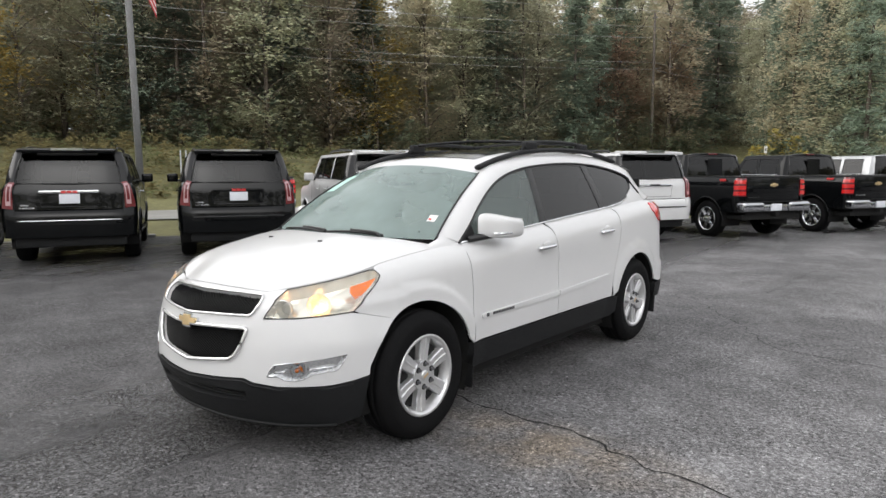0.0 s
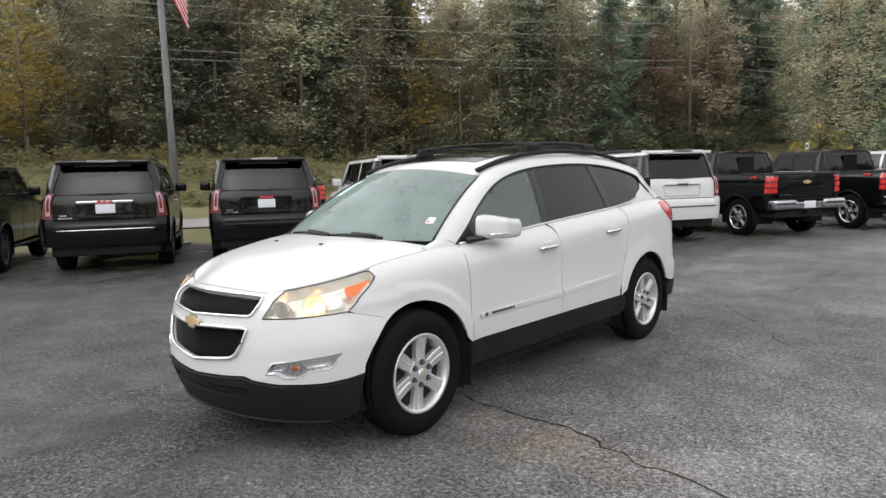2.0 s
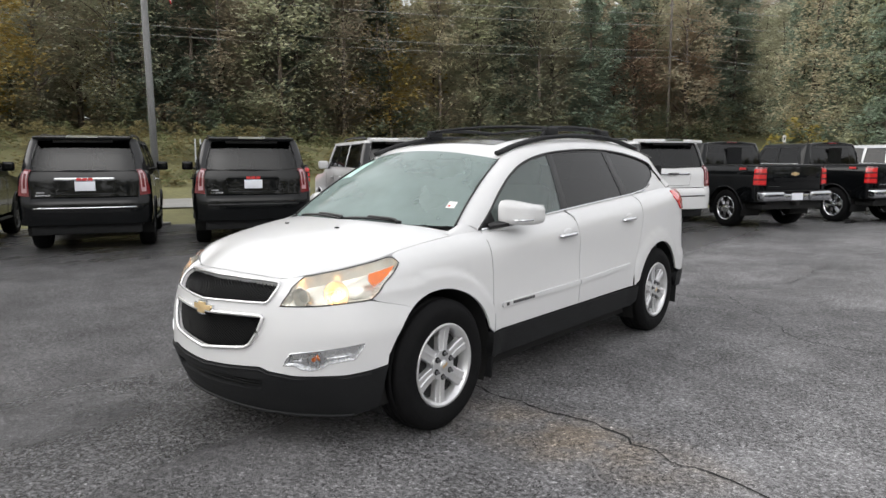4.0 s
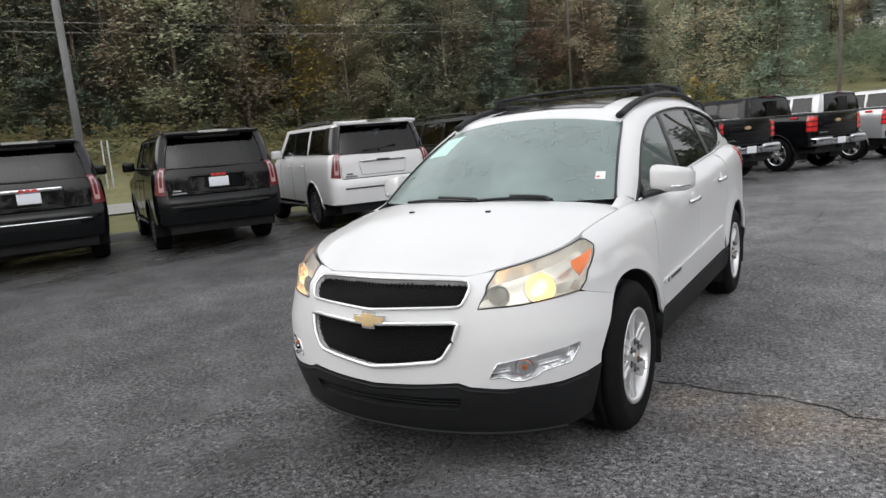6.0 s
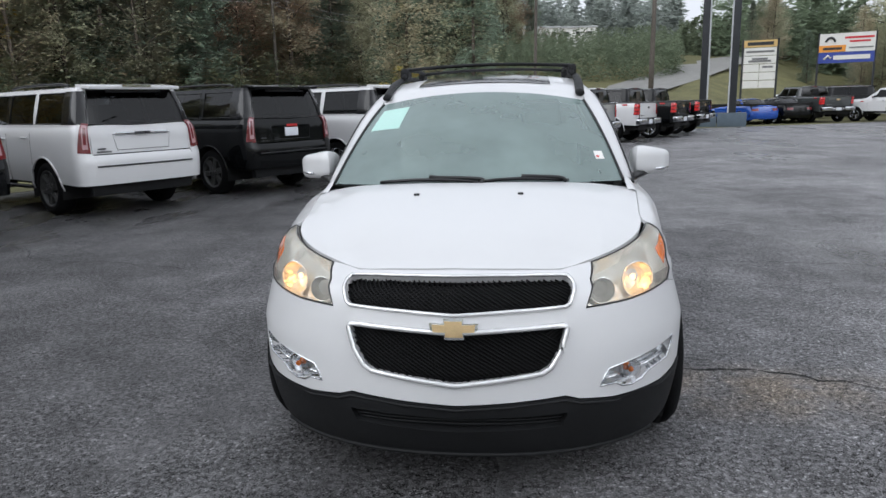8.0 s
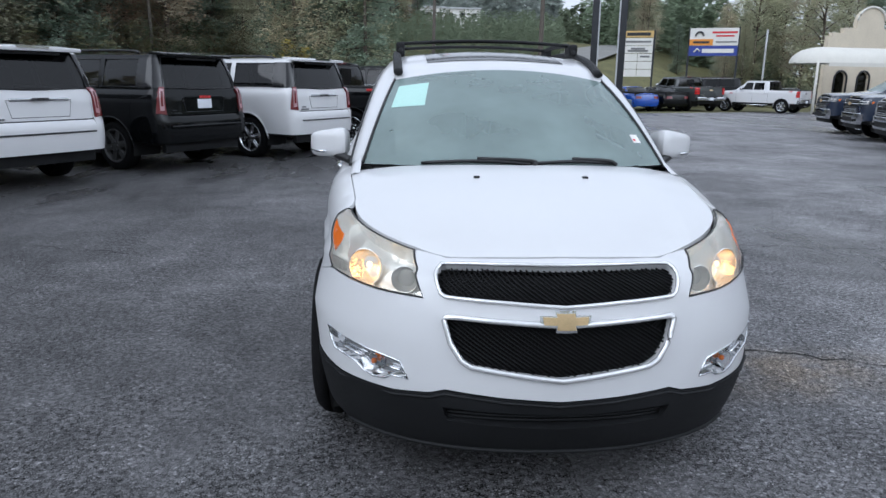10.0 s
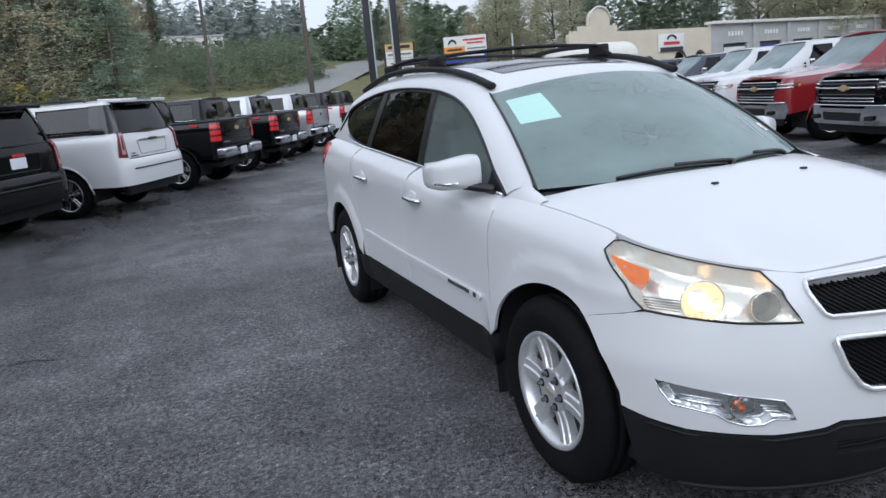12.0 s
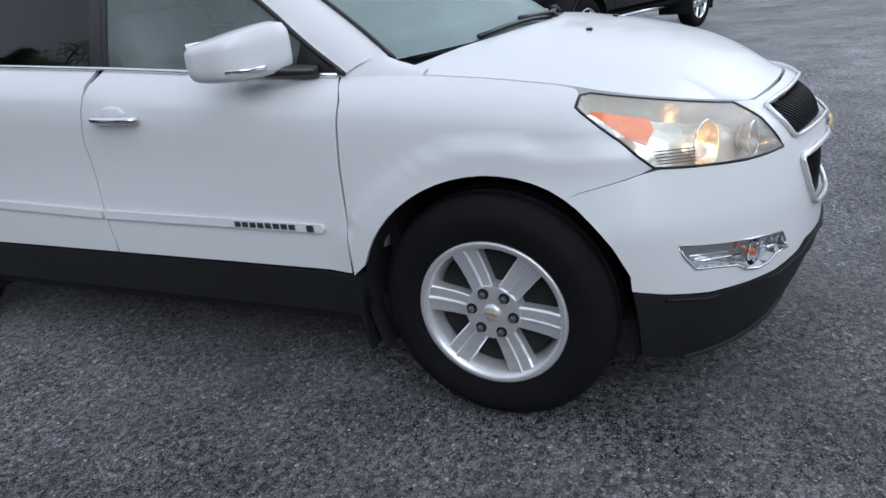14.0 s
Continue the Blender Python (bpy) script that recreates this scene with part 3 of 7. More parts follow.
        sq = S([(-0.915, 0.638), (-0.888, 0.638), (-0.888, 0.660), (-0.915, 0.660)])
        link("badge_square", *drape([sq if g > 0 else mirrored(sq)], sh.off(0.0155), 0.05, 0.003), GREYINK, grp)
    # grilles: frame, woven mesh, backing
    for name, loop in (("upper_grille", up_grille), ("lower_grille", low_grille)):
        grp = new(name)
        grp.parent = car
        link("grille_backing", *drape([loop], sh.off(-0.05), 0.07, 0), GAP, grp)
        dense = []
        for a, b in zip(loop, loop[1:] + loop[:1]):
            dense += [sh.place(a[0] + (b[0] - a[0]) * k / 5, a[1] + (b[1] - a[1]) * k / 5, 0.006) for k in range(5)]
        link("chrome_surround", *tube(dense, 0.0075 if name == "upper_grille" else 0.0105, 6, True), SATIN, grp)
        lo_z, hi_z = min(z for _, z in loop), max(z for _, z in loop)
        smax = max(s for s, _ in loop)
        verts, faces = [], []
        for sign in (1, -1):
            c = -smax - 0.2
            while c < smax + 0.2:
                run = []
                for k in range(31):
                    z = lo_z + (hi_z - lo_z) * k / 30
                    s = c + sign * (z - lo_z) * 1.55
                    if inside((s, z), loop):
                        run.append(sh.place(s, z, -0.022 - 0.003 * sign))
                if len(run) > 2:
                    v, f = tube(run[:: max(1, len(run) // 7)] + [run[-1]], 0.0035, 4)
                    faces += [tuple(i + len(verts) for i in q) for q in f]
                    verts += v
                c += 0.024
        link("grille_mesh", verts, faces, MESHGRILLE, grp, "diamond-pattern black grille mesh")
    # bow-shaped emblem
    ez, emb = 0.757, new("emblem")
    emb.parent = car
    shape = [(0.86 * a, 0.90 * b) for a, b in ((-0.088, -0.013), (-0.034, -0.013), (-0.034, -0.030), (0.040, -0.030), (0.036, -0.013), (0.088, -0.013), (0.094, 0.015), (0.036, 0.015), (0.034, 0.030), (-0.038, 0.030), (-0.036, 0.015), (-0.094, 0.015))]
    link("emblem_frame", *drape([[(x * 1.14, ez + z * 1.36) for x, z in shape]], sh.off(0.014), 0.03, 0.016), CHROME, emb)
    link("emblem_face", *drape([[(x, ez + z) for x, z in shape]], sh.off(0.019), 0.03, 0.006), GOLD, emb)

    # headlights and fog lamps
    for g in (1, -1):
        M = (lambda l: l) if g > 0 else mirrored
        lamp = new("headlight")
        lamp.parent = car
        lamp["label"] = "hazy yellowed headlight with a lit low beam"
        link("lens", *drape([M(hl)], sh.off(-0.001), 0.04, 0.0), HAZY, lamp).visible_shadow = False
        inner = [(s * 0.995 + 0.004, z) for s, z in hl]
        link("housing", *drape([M(inner)], sh.off(-0.075), 0.05, -0.07), REFLECTOR, lamp)
        edge = []
        for a, b in zip(hl, hl[1:] + hl[:1]):
            edge += [sh.place(g * (a[0] + (b[0] - a[0]) * k / 4), a[1] + (b[1] - a[1]) * k / 4, 0.0) for k in range(4)]
        link("seal", *tube(edge, 0.0032, 5, True), TRIM, lamp)
        amb = [(hl[4][0] - 0.040, 0.992), (ho[0] + 0.004, 0.958), (ho[0] - 0.004, 0.93), (ho[0] + 0.022, 0.892), (sh.sy(-1.90, 0.90) - 0.020, 0.915)]
        link("turn_signal", *drape([M(amb)], sh.off(0.0006), 0.04, 0.004), AMBER, lamp)
        for k in range(5):
            rib = [(ho[0] - 0.13, 0.838 + k * 0.0085), (ho[0] - 0.012 + k * 0.004, 0.842 + k * 0.0085)]
            link("reflector_rib", *tube([sh.place(g * s, z, 0.0008) for s, z in rib], 0.0016, 5), GREYINK, lamp)
        for x, z, r, lit in ((0.570, 0.868, 0.050, False), (0.722, 0.893, 0.070, True)):
            s = sh.sx(x, z)
            p = sh.place(g * s, z, -0.052)
            n = Vector((g * (0.45 if lit else 0.25), -1, 0.04)).normalized()
            rot = n.to_track_quat("Z", "Y").to_matrix().to_4x4()
            bm = bmesh.new()
            cyl(r * 0.45, r, 0.045, Matrix.Translation(p) @ rot, 28, bm, False)
            part("bowl", bm, LITBOWL if lit else DIMBOWL, lamp)
            bm = bmesh.new()
            bmesh.ops.create_uvsphere(bm, u_segments=20, v_segments=10, radius=r * (0.20 if lit else 0.74), matrix=Matrix.Translation(p - n * 0.012) @ rot @ Matrix.Diagonal((1, 1, 0.35, 1)))
            part("low_beam" if lit else "high_beam", bm, BULB if lit else DIMBOWL, lamp)
            if lit:
                glow = new("low_beam_light", bpy.data.lights.new("low_beam_light", "POINT"))
                glow.data.energy, glow.data.color, glow.data.shadow_soft_size = 0.075, (1.0, 0.46, 0.13), 0.012
                glow.parent = lamp
                glow.matrix_basis = Matrix.Translation(p + n * 0.032)
            ring = [p + n * 0.024 + rot.to_3x3() @ Vector((r * math.cos(q), r * math.sin(q), 0)) for q in np.linspace(0, 2 * math.pi, 28, endpoint=False)]
            link("bezel", *tube(ring, 0.003, 5, True), REFLECTOR, lamp)
        fl = new("fog_lamp")
        fl.parent = car
        link("housing", *drape([M(fog)], sh.off(-0.028), 0.05, -0.026), FOGSILVER, fl)
        fe = [sh.place(g * s, z, 0.001) for s, z in fog]
        link("surround", *tube(fe, 0.0045, 5, True), CHROME, fl)
        for xa, xb in ((0.570, 0.625), (0.722, 0.825)):
            link("reflector_strip", *tube([sh.place(g * sh.sx(x, 0.52 + 0.12 * (x - 0.57)), 0.52 + 0.12 * (x - 0.57), -0.016) for x in np.linspace(xa, xb, 4)], 0.010, 6, False, 0.7), CHROME, fl)
        s = sh.sx(0.675, 0.535)
        p, n = sh.place(g * s, 0.532, -0.012), Vector((g * 0.35, -1, 0)).normalized()
        rot = n.to_track_quat("Z", "Y").to_matrix().to_4x4()
        bm = bmesh.new()
        bmesh.ops.create_uvsphere(bm, u_segments=20, v_segments=10, radius=0.042, matrix=Matrix.Translation(p) @ rot @ Matrix.Diagonal((1, 1, 0.35, 1)))
        part("lens", bm, CLEARLENS, fl)
        bm = bmesh.new()
        bmesh.ops.create_uvsphere(bm, u_segments=12, v_segments=8, radius=0.011, matrix=Matrix.Translation(p - n * 0.002))
        part("bulb", bm, AMBER, fl)
        # tail lamp on the rear corner
        tl = [(sh.sy(2.04, 1.1), 1.09), (sh.sy(1.90, 1.2), 1.20), (sh.sy(1.91, 1.2), 1.262), (sh.sr(0.66, 1.2), 1.255), (sh.sr(0.64, 1.0), 1.07)]
        link("tail_lamp", *drape([M(tl)], sh.off(0.010), 0.05, 0.02), REDLENS2, car, "bright red tail lamp")

    def ws(u, v):
        """The windshield: u from -1 to 1 across, v from 0 to 1 upwards."""
        b = Vector((0.765 * u, -1.185 - 0.275 * (1 - u * u), 1.150 + 0.018 * (1 - u * u)))
        t = Vector((0.612 * u, -0.505 - 0.12 * (1 - u * u), 1.560 + 0.062 * (1 - u * u)))
        p = b.lerp(t, v)
        return p + Vector((0, -0.35, 0.94)) * (0.028 * 4 * v * (1 - v))

    # hood: columns from the shut line at the nose and fenders back to the cowl
    zc = Curve((-2.46, 0.936), (-2.40, 0.968), (-2.33, 1.000), (-2.2, 1.042), (-2.0, 1.090), (-1.7, 1.150), (-1.45, 1.184), (-1.2, 1.192))
    edge_s = list(np.linspace(0.0, x60, 26)) + list(np.linspace(x60, sh.sy(-1.30), 44))[1:]
    edge_p = []
    for s in edge_s:
        p = sh.at(s, top(s))
        k = min(1, max(0, (s - hx) / 0.25))
        edge_p.append(Vector((p.x - 0.006 * k, p.y, top(s) + 0.003 * k)))
    side_p = [p for p in edge_p if p.y > -2.12]
    fall = Curve(*[(p.y, (zc(p.y) - p.z) / p.x ** 2.6) for p in side_p])
    y_side = side_p[0].y

    def hood_z(x, y):
        crease = 0.003 * math.exp(-((x - 0.46 - 0.10 * (y + 2.3)) / 0.09) ** 2) * min(1, max(0, (y + 2.35) / 0.6))
        return zc(y) - fall(max(y, y_side)) * x ** 2.6 + crease
    rows, cols = 26, 2 * len(edge_p) - 1
    hv = []
    for i in range(rows):
        v = (i / (rows - 1)) ** 1.35
        line = []
        for p in edge_p:
            back = max(p.y + 0.01, -1.492 + 0.275 * (p.x / 0.775) ** 2)
            y = p.y + (back - p.y) * v
            fix = (p.z - hood_z(p.x, p.y)) * math.exp(-((y - p.y) / 0.13) ** 1.5)
            line.append(Vector((p.x, y, hood_z(p.x, y) + fix)))
        hv += [Vector((-p.x, p.y, p.z)) for p in line[:0:-1]] + line
    hf = grid_faces(rows, cols)
    n0 = len(hv)
    hv += [hv[j] for j in range(cols)]
    hv += [hv[j] + Vector((-0.002 if hv[j].x > 0 else 0.002, 0.006, -0.03)) for j in range(cols)]
    hf += [(n0 + j + 1, n0 + j, n0 + cols + j, n0 + cols + j + 1) for j in range(cols - 1)]
    n1 = len(hv)
    last = (rows - 1) * cols
    hv += [hv[last + j] for j in range(cols)] + [hv[last + j] + Vector((0, -0.004, -0.025)) for j in range(cols)]
    hf += [(n1 + j, n1 + j + 1, n1 + cols + j + 1, n1 + cols + j) for j in range(cols - 1)]
    link("hood", hv, hf, WHITE, car)
    for g in (1, -1):
        pz = hood_z(0.24, -1.68) - 0.002
        bm = bmesh.new()
        box((0.026, 0.02, 0.012), Matrix.Translation((g * 0.24, -1.68, pz + 0.004)), 0.004, 2, bm)
        part("washer_nozzle", bm, TRIM, car, "small black washer nozzle")
    for g in (1, -1):
        ys = np.linspace(-1.305, -1.0, 13)
        a = [sh.at(sh.sy(y), top(sh.sy(y))) for y in ys]
        b = [Vector((0.772, y, 1.118 + 0.30 * (y + 1.305))) if y < -1.2 else ws(1, 0.02 + 0.32 * (y + 1.2)) + Vector((0.012, 0, 0.0)) for y in ys]
        pv = [a[i].lerp(b[i], j / 4) + Vector((0.006, 0, 0.006)) * math.sin(math.pi * j / 4) for i in range(13) for j in range(5)]
        link("fender_extension", [Vector((g * p.x, p.y, p.z)) for p in pv], grid_faces(13, 5), WHITE, car)
    # cowl under the wipers
    cw = [[Vector((x, -1.46 + 0.30 * (abs(x) / 0.78) ** 2, 1.158 - 0.02 * (abs(x) / 0.78) ** 2)) for x in np.linspace(-0.80, 0.80, 25)],
          [Vector((x, -1.28 + 0.26 * (abs(x) / 0.78) ** 2, 1.150 - 0.01 * (abs(x) / 0.78) ** 2)) for x in np.linspace(-0.80, 0.80, 25)]]
    link("cowl", cw[0] + cw[1], grid_faces(2, 25), TRIM, car)

    # greenhouse
    def ws_sheet(lift, u0, u1, v0, v1, nu=25, nv=15):
        vs = [ws(u0 + (u1 - u0) * j / (nu - 1), v0 + (v1 - v0) * i / (nv - 1)) + Vector((0, -0.4, 0.9)) * lift for i in range(nv) for j in range(nu)]
        return vs, grid_faces(nv, nu)
    wsd = link("windshield", *ws_sheet(0, -1, 1, 0.0, 1), WINDSHIELD, car, "pale green-tinted windshield reflecting the sky")
    wsd.visible_shadow = False
    # black glass border, a strip along each edge
    for nm, a in (("frit", (-1, -0.91, 0, 1, 4, 15)), ("frit", (0.91, 1, 0, 1, 4, 15)), ("frit", (-1, 1, 0.945, 1, 25, 3)), ("frit", (-1, 1, 0.0, 0.095, 25, 3)), ("frit", (-0.2, 0.2, 0.86, 0.96, 7, 3))):
        link(nm, *ws_sheet(-0.003, *a), FRIT, car)
    link("sticker", *ws_sheet(0.002, -0.925, -0.66, 0.56, 0.86, 4, 4), STICKER, car, "pale green paper sticker inside the windshield")
    link("sticker", *ws_sheet(0.002, 0.86, 0.925, 0.20, 0.28, 3, 3), PAPER, car, "small white and red service sticker")
    link("sticker", *ws_sheet(0.003, 0.868, 0.89, 0.215, 0.235, 3, 3), REDINK, car)
    # wipers
    for x0, x1 in ((-0.62, 0.06), (0.02, 0.62)):
        pts = [ws(x0 + (x1 - x0) * k / 8, 0.004 + 0.022 * math.sin(math.pi * k / 8)) + Vector((0, -0.010, 0.012)) for k in range(9)]
        w = new("wiper")
        w.parent = car
        link("blade", *tube(pts, 0.011, 6, False, 0.8), TRIM, w)
        arm = [ws(x1 * 0.98, 0.0) + Vector((0, -0.03, 0.012)), ws(x1 * 0.9, 0.015) + Vector((0, -0.02, 0.022)), ws((x0 + x1) / 2, 0.032) + Vector((0, -0.01, 0.02))]
        link("arm", *tube(smoothed(arm, 4), 0.010, 6), TRIM, w)

    def gx(y, z):
        """Half width of the glass at the side."""
        b = sh.at(sh.sy(min(max(y, -1.1), 1.95)), top(sh.sy(min(max(y, -1.1), 1.95)))).x - 0.004
        zb = top(sh.sy(min(max(y, -1.1), 1.95)))
        t = (z - zb) / (1.62 - zb)
        return b + (0.688 - 0.012 * max(0, y - 0.8) - b) * max(t, 0) ** 1.12

    def gs(y, z, off=0.0):
        return Vector((gx(y, z) + off, y, z + off * 0.3))
    dlo_top = [(-1.045, 1.122), (-0.90, 1.225), (-0.76, 1.335), (-0.60, 1.44), (-0.44, 1.515), (-0.25, 1.568), (0.0, 1.605), (0.35, 1.628), (0.70, 1.635), (1.05, 1.622), (1.35, 1.592), (1.60, 1.548), (1.73, 1.505), (1.755, 1.46), (1.70, 1.40), (1.55, 1.335), (1.40, 1.293), (1.15, 1.262)]
    dlo = dlo_top + [(y, top(sh.sy(y)) + 0.004) for y in np.linspace(1.0, -1.0, 14)]

    def cut(y0, y1, lean0=0.0, lean1=0.0, inset=0.012):
        """The part of the glass area between two leaning lines."""
        def clip(loop, keep):
            out = []
            for a, b in zip(loop, loop[1:] + loop[:1]):
                ka, kb = keep(a), keep(b)
                if ka >= 0:
                    out.append(a)
                if (ka >= 0) != (kb >= 0):
                    t = ka / (ka - kb)
                    out.append((a[0] + (b[0] - a[0]) * t, a[1] + (b[1] - a[1]) * t))
            return out
        loop = clip(dlo, lambda p: p[0] - (y0 + lean0 * (p[1] - 1.2)) - inset)
        return clip(loop, lambda p: (y1 + lean1 * (p[1] - 1.2)) - inset - p[0])

    def side(name, loop, mat, off, rim, step=0.06, label=""):
        for g in (1, -1):
            v, f = drape([loop], lambda y, z, o=0.0: gs(y, z, off + o), step, rim)
            if g < 0:
                v, f = [Vector((-p.x, p.y, p.z)) for p in v], [q[::-1] for q in f]
            link(name, v, f, mat, car, label).visible_shadow = mat is not FRONTGLASS
    shrink = lambda loop, k: [(y + (sum(p[0] for p in loop) / len(loop) - y) * k, z + (sum(p[1] for p in loop) / len(loop) - z) * k) for y, z in loop]
    fg = cut(-2, 0.0, 0, 0.0, 0.0)
    rg = cut(0.035, 1.02, -0.02, -0.30, 0.0)
    qg = cut(1.075, 3, -0.30, 0, 0.0)
    side("front_door_glass", shrink(fg, 0.045), FRONTGLASS, 0.0, 0)
    side("rear_door_glass", shrink(rg, 0.045), TINT, 0.0, 0, label="dark privacy glass")
    side("quarter_glass", shrink(qg, 0.05), TINT, 0.0, 0, label="dark privacy glass")
    # black frame round and between the panes
    for loop in (fg, rg, qg):
        hole = shrink(loop, 0.055)
        for g in (1, -1):
            v, f = drape([loop, hole], lambda y, z, o=0.0: gs(y, z, 0.004 + o), 0.05, 0.012)
            if g < 0:
                v, f = [Vector((-p.x, p.y, p.z)) for p in v], [q[::-1] for q in f]
            link("window_frame", v, f, TRIM, car)
    side("d_pillar", [(1.755, 1.462), (1.70, 1.398), (1.55, 1.333), (1.40, 1.291), (1.15, 1.260), (1.15, 1.240), (1.5, 1.262), (1.95, 1.278), (1.965, 1.31), (1.87, 1.40)], WHITE, 0.004, 0.012, 0.05)
    for y0, l0, y1, l1, nm in ((0.0, 0.0, 0.035, -0.02, "b_pillar"), (1.02, -0.30, 1.075, -0.30, "c_pillar")):
        side(nm, cut(y0, y1, l0, l1, 0.0), TRIM, 0.005, 0.01, 0.05)
    for g in (1, -1):
        strip = [Vector((g * (gx(y, top(sh.sy(y)) + 0.008) + 0.010), y, top(sh.sy(y)) + 0.006)) for y in np.linspace(-1.02, 1.15, 24)]
        strip += [Vector((g * (gx(y, z) + 0.010), y, z)) for y, z in ((1.40, 1.288), (1.55, 1.330))]
        link("belt_moulding", *tube(strip, 0.0085, 6), CHROME, car, "thin bright beltline strip")
        # corner piece at the mirror
        tri = [(-1.03, 1.122), (-0.86, 1.132), (-0.885, 1.225)]
        v, f = drape([tri], lambda y, z, o=0.0: gs(y, z, 0.009 + o), 0.05, 0.01)
        link("mirror_base", [Vector((g * p.x, p.y, p.z)) for p in v], f, TRIM, car)

    # roof rail sheet from the glass up to the roof, pillars included
    outer = [gs(y, z, 0.006) for y, z in dlo_top[:14]] + [gs(1.86, 1.36, 0.006), gs(1.95, 1.29, 0.006)]
    inner = [ws(1, v) for v in (0.03, 0.24, 0.46, 0.68, 0.87)] + [Vector(p) for p in ((0.606, -0.38, 1.622), (0.597, 0.0, 1.688), (0.59, 0.35, 1.715), (0.592, 0.70, 1.722), (0.592, 1.05, 1.714), (0.59, 1.35, 1.692), (0.585, 1.65, 1.655), (0.578, 1.90, 1.61), (0.57, 2.03, 1.56), (0.61, 2.18, 1.40), (0.70, 2.29, 1.275))]
    o2, i2 = smoothed(outer, 5), smoothed(inner, 5)
    for g in (1, -1):
        verts = []
        for a, b in zip(o2, i2):
            for j in range(9):
                t = j / 8
                p = a.lerp(b, t)
                n = Vector((0.75, 0, 0.66))
                p = p + n * (0.11 * (a - b).length * 4 * t * (1 - t))
                verts.append(Vector((g * p.x, p.y, p.z)))
        n0 = len(verts)
        verts += [Vector((v.x - g * 0.012, v.y, v.z)) for v in verts[0:n0:9]]
        k = len(o2)
        fs = grid_faces(k, 9) + [(n0 + i, n0 + i + 1, (i + 1) * 9, i * 9) for i in range(k - 1)]
        link("roof_side", verts, fs, WHITE, car)
        # weather strip between glass and pillar
        link("drip_moulding", *tube([Vector((g * (p.x + 0.003), p.y, p.z)) for p in smoothed(outer[:15], 4)], 0.008, 5), TRIM, car)
        link("windshield_moulding", *tube([Vector((g * ws(1, v).x, ws(1, v).y - 0.004, ws(1, v).z + 0.004)) for v in np.linspace(0, 1, 14)], 0.007, 5), TRIM, car)
    # roof panel
    rl = [Vector((-p.x, p.y, p.z)) for p in i2[20:]]
    rr = [Vector((p.x, p.y, p.z)) for p in i2[20:]]
    fronty = [ws(u, 1.0) for u in np.linspace(-1, 1, 17)]
    verts = list(fronty)
    for a, b in zip(rl[3:], rr[3:]):
        for j in range(17):
            u = -1 + j / 8
            verts.append(a.lerp(b, j / 16) + Vector((0, 0, 0.042 * (1 - u * u))))
    link("roof", verts, grid_faces(len(verts) // 17, 17), WHITE, car)
    # sunroof glass
    sv = [Vector((x, y, 0)) for y in np.linspace(-0.30, 0.62, 9) for x in np.linspace(-0.42, 0.42, 9)]
    zr = Curve((-0.62, 1.622), (-0.40, 1.668), (0.0, 1.73), (0.35, 1.757), (0.70, 1.764), (1.05, 1.756))
    sv = [Vector((p.x, p.y, zr(p.y) - 0.042 * (p.x / 0.58) ** 2 + 0.003)) for p in sv]
    link("sunroof", sv, grid_faces(9, 9), FRIT, car, "dark glass sunroof panel")
    # roof rails and cross bars
    for g in (1, -1):
        rack = new("roof_rail")
        rack.parent = car
        low = [(0.592, -0.50, 1.602), (0.60, -0.25, 1.668), (0.605, 0.05, 1.716), (0.61, 0.40, 1.742), (0.61, 0.75, 1.748), (0.61, 1.10, 1.738), (0.605, 1.45, 1.70), (0.60, 1.72, 1.655)]
        link("rail", *tube([(g * p.x, p.y, p.z) for p in smoothed(low, 5)], 0.027, 8, False, 0.7), PLASTIC, rack)
        hi = [(0.585, 0.10, 1.735), (0.575, 0.20, 1.79), (0.57, 0.30, 1.803), (0.57, 0.65, 1.812), (0.57, 1.0, 1.803), (0.575, 1.12, 1.785), (0.585, 1.25, 1.735)]
        link("raised_rail", *tube([(g * p.x, p.y, p.z) for p in smoothed(hi, 4)], 0.016, 8), PLASTIC, rack)
        for y in (0.22, 1.08):
            bm = box((0.055, 0.17, 0.07), Matrix.Translation((g * 0.585, y, 1.772)), 0.018, 3)
            part("rail_foot", bm, PLASTIC, rack)
    for y, z in ((0.22, 1.800), (1.05, 1.800)):
        bar = [(x, y, z + 0.022 * (1 - (x / 0.56) ** 2)) for x in np.linspace(-0.57, 0.57, 15)]
        link("cross_bar", *tube(bar, 0.021, 8, False, 0.55), PLASTIC, car)
    # mirrors
    for g in (1, -1):
        mir = new("side_mirror")
        mir.parent = car
        bm = bmesh.new()
        bmesh.ops.create_cube(bm, size=1)
        bmesh.ops.subdivide_edges(bm, edges=bm.edges[:], cuts=5, use_grid_fill=True)
        for v in bm.verts:
            p = v.co * 2
            q = Vector([max(-1, min(1, c)) for c in p])
            r = (abs(q.x) ** 5 + abs(q.y) ** 5 + abs(q.z) ** 5) ** 0.2
            q = q / r
            k = (q.x + 1) / 2
            taper = (1.30 - 0.55 * k) * (0.88 - 0.20 * q.y) if q.z > 0 else 1.0
            fore = 0.16 * (1 - 0.45 * k) if q.y < 0 else 0.10
            v.co = Vector((0.970 + 0.108 * q.x, -0.755 + fore * q.y + 0.045 * k, 1.218 + 0.076 * q.z * taper))
            v.co.x *= g
        part("mirror_shell", bm, WHITE, mir)
        bm = box((0.17, 0.006, 0.105), Matrix.Translation((g * 0.970, -0.628, 1.215)), 0.002)
        part("mirror_glass", bm, CHROME, mir)
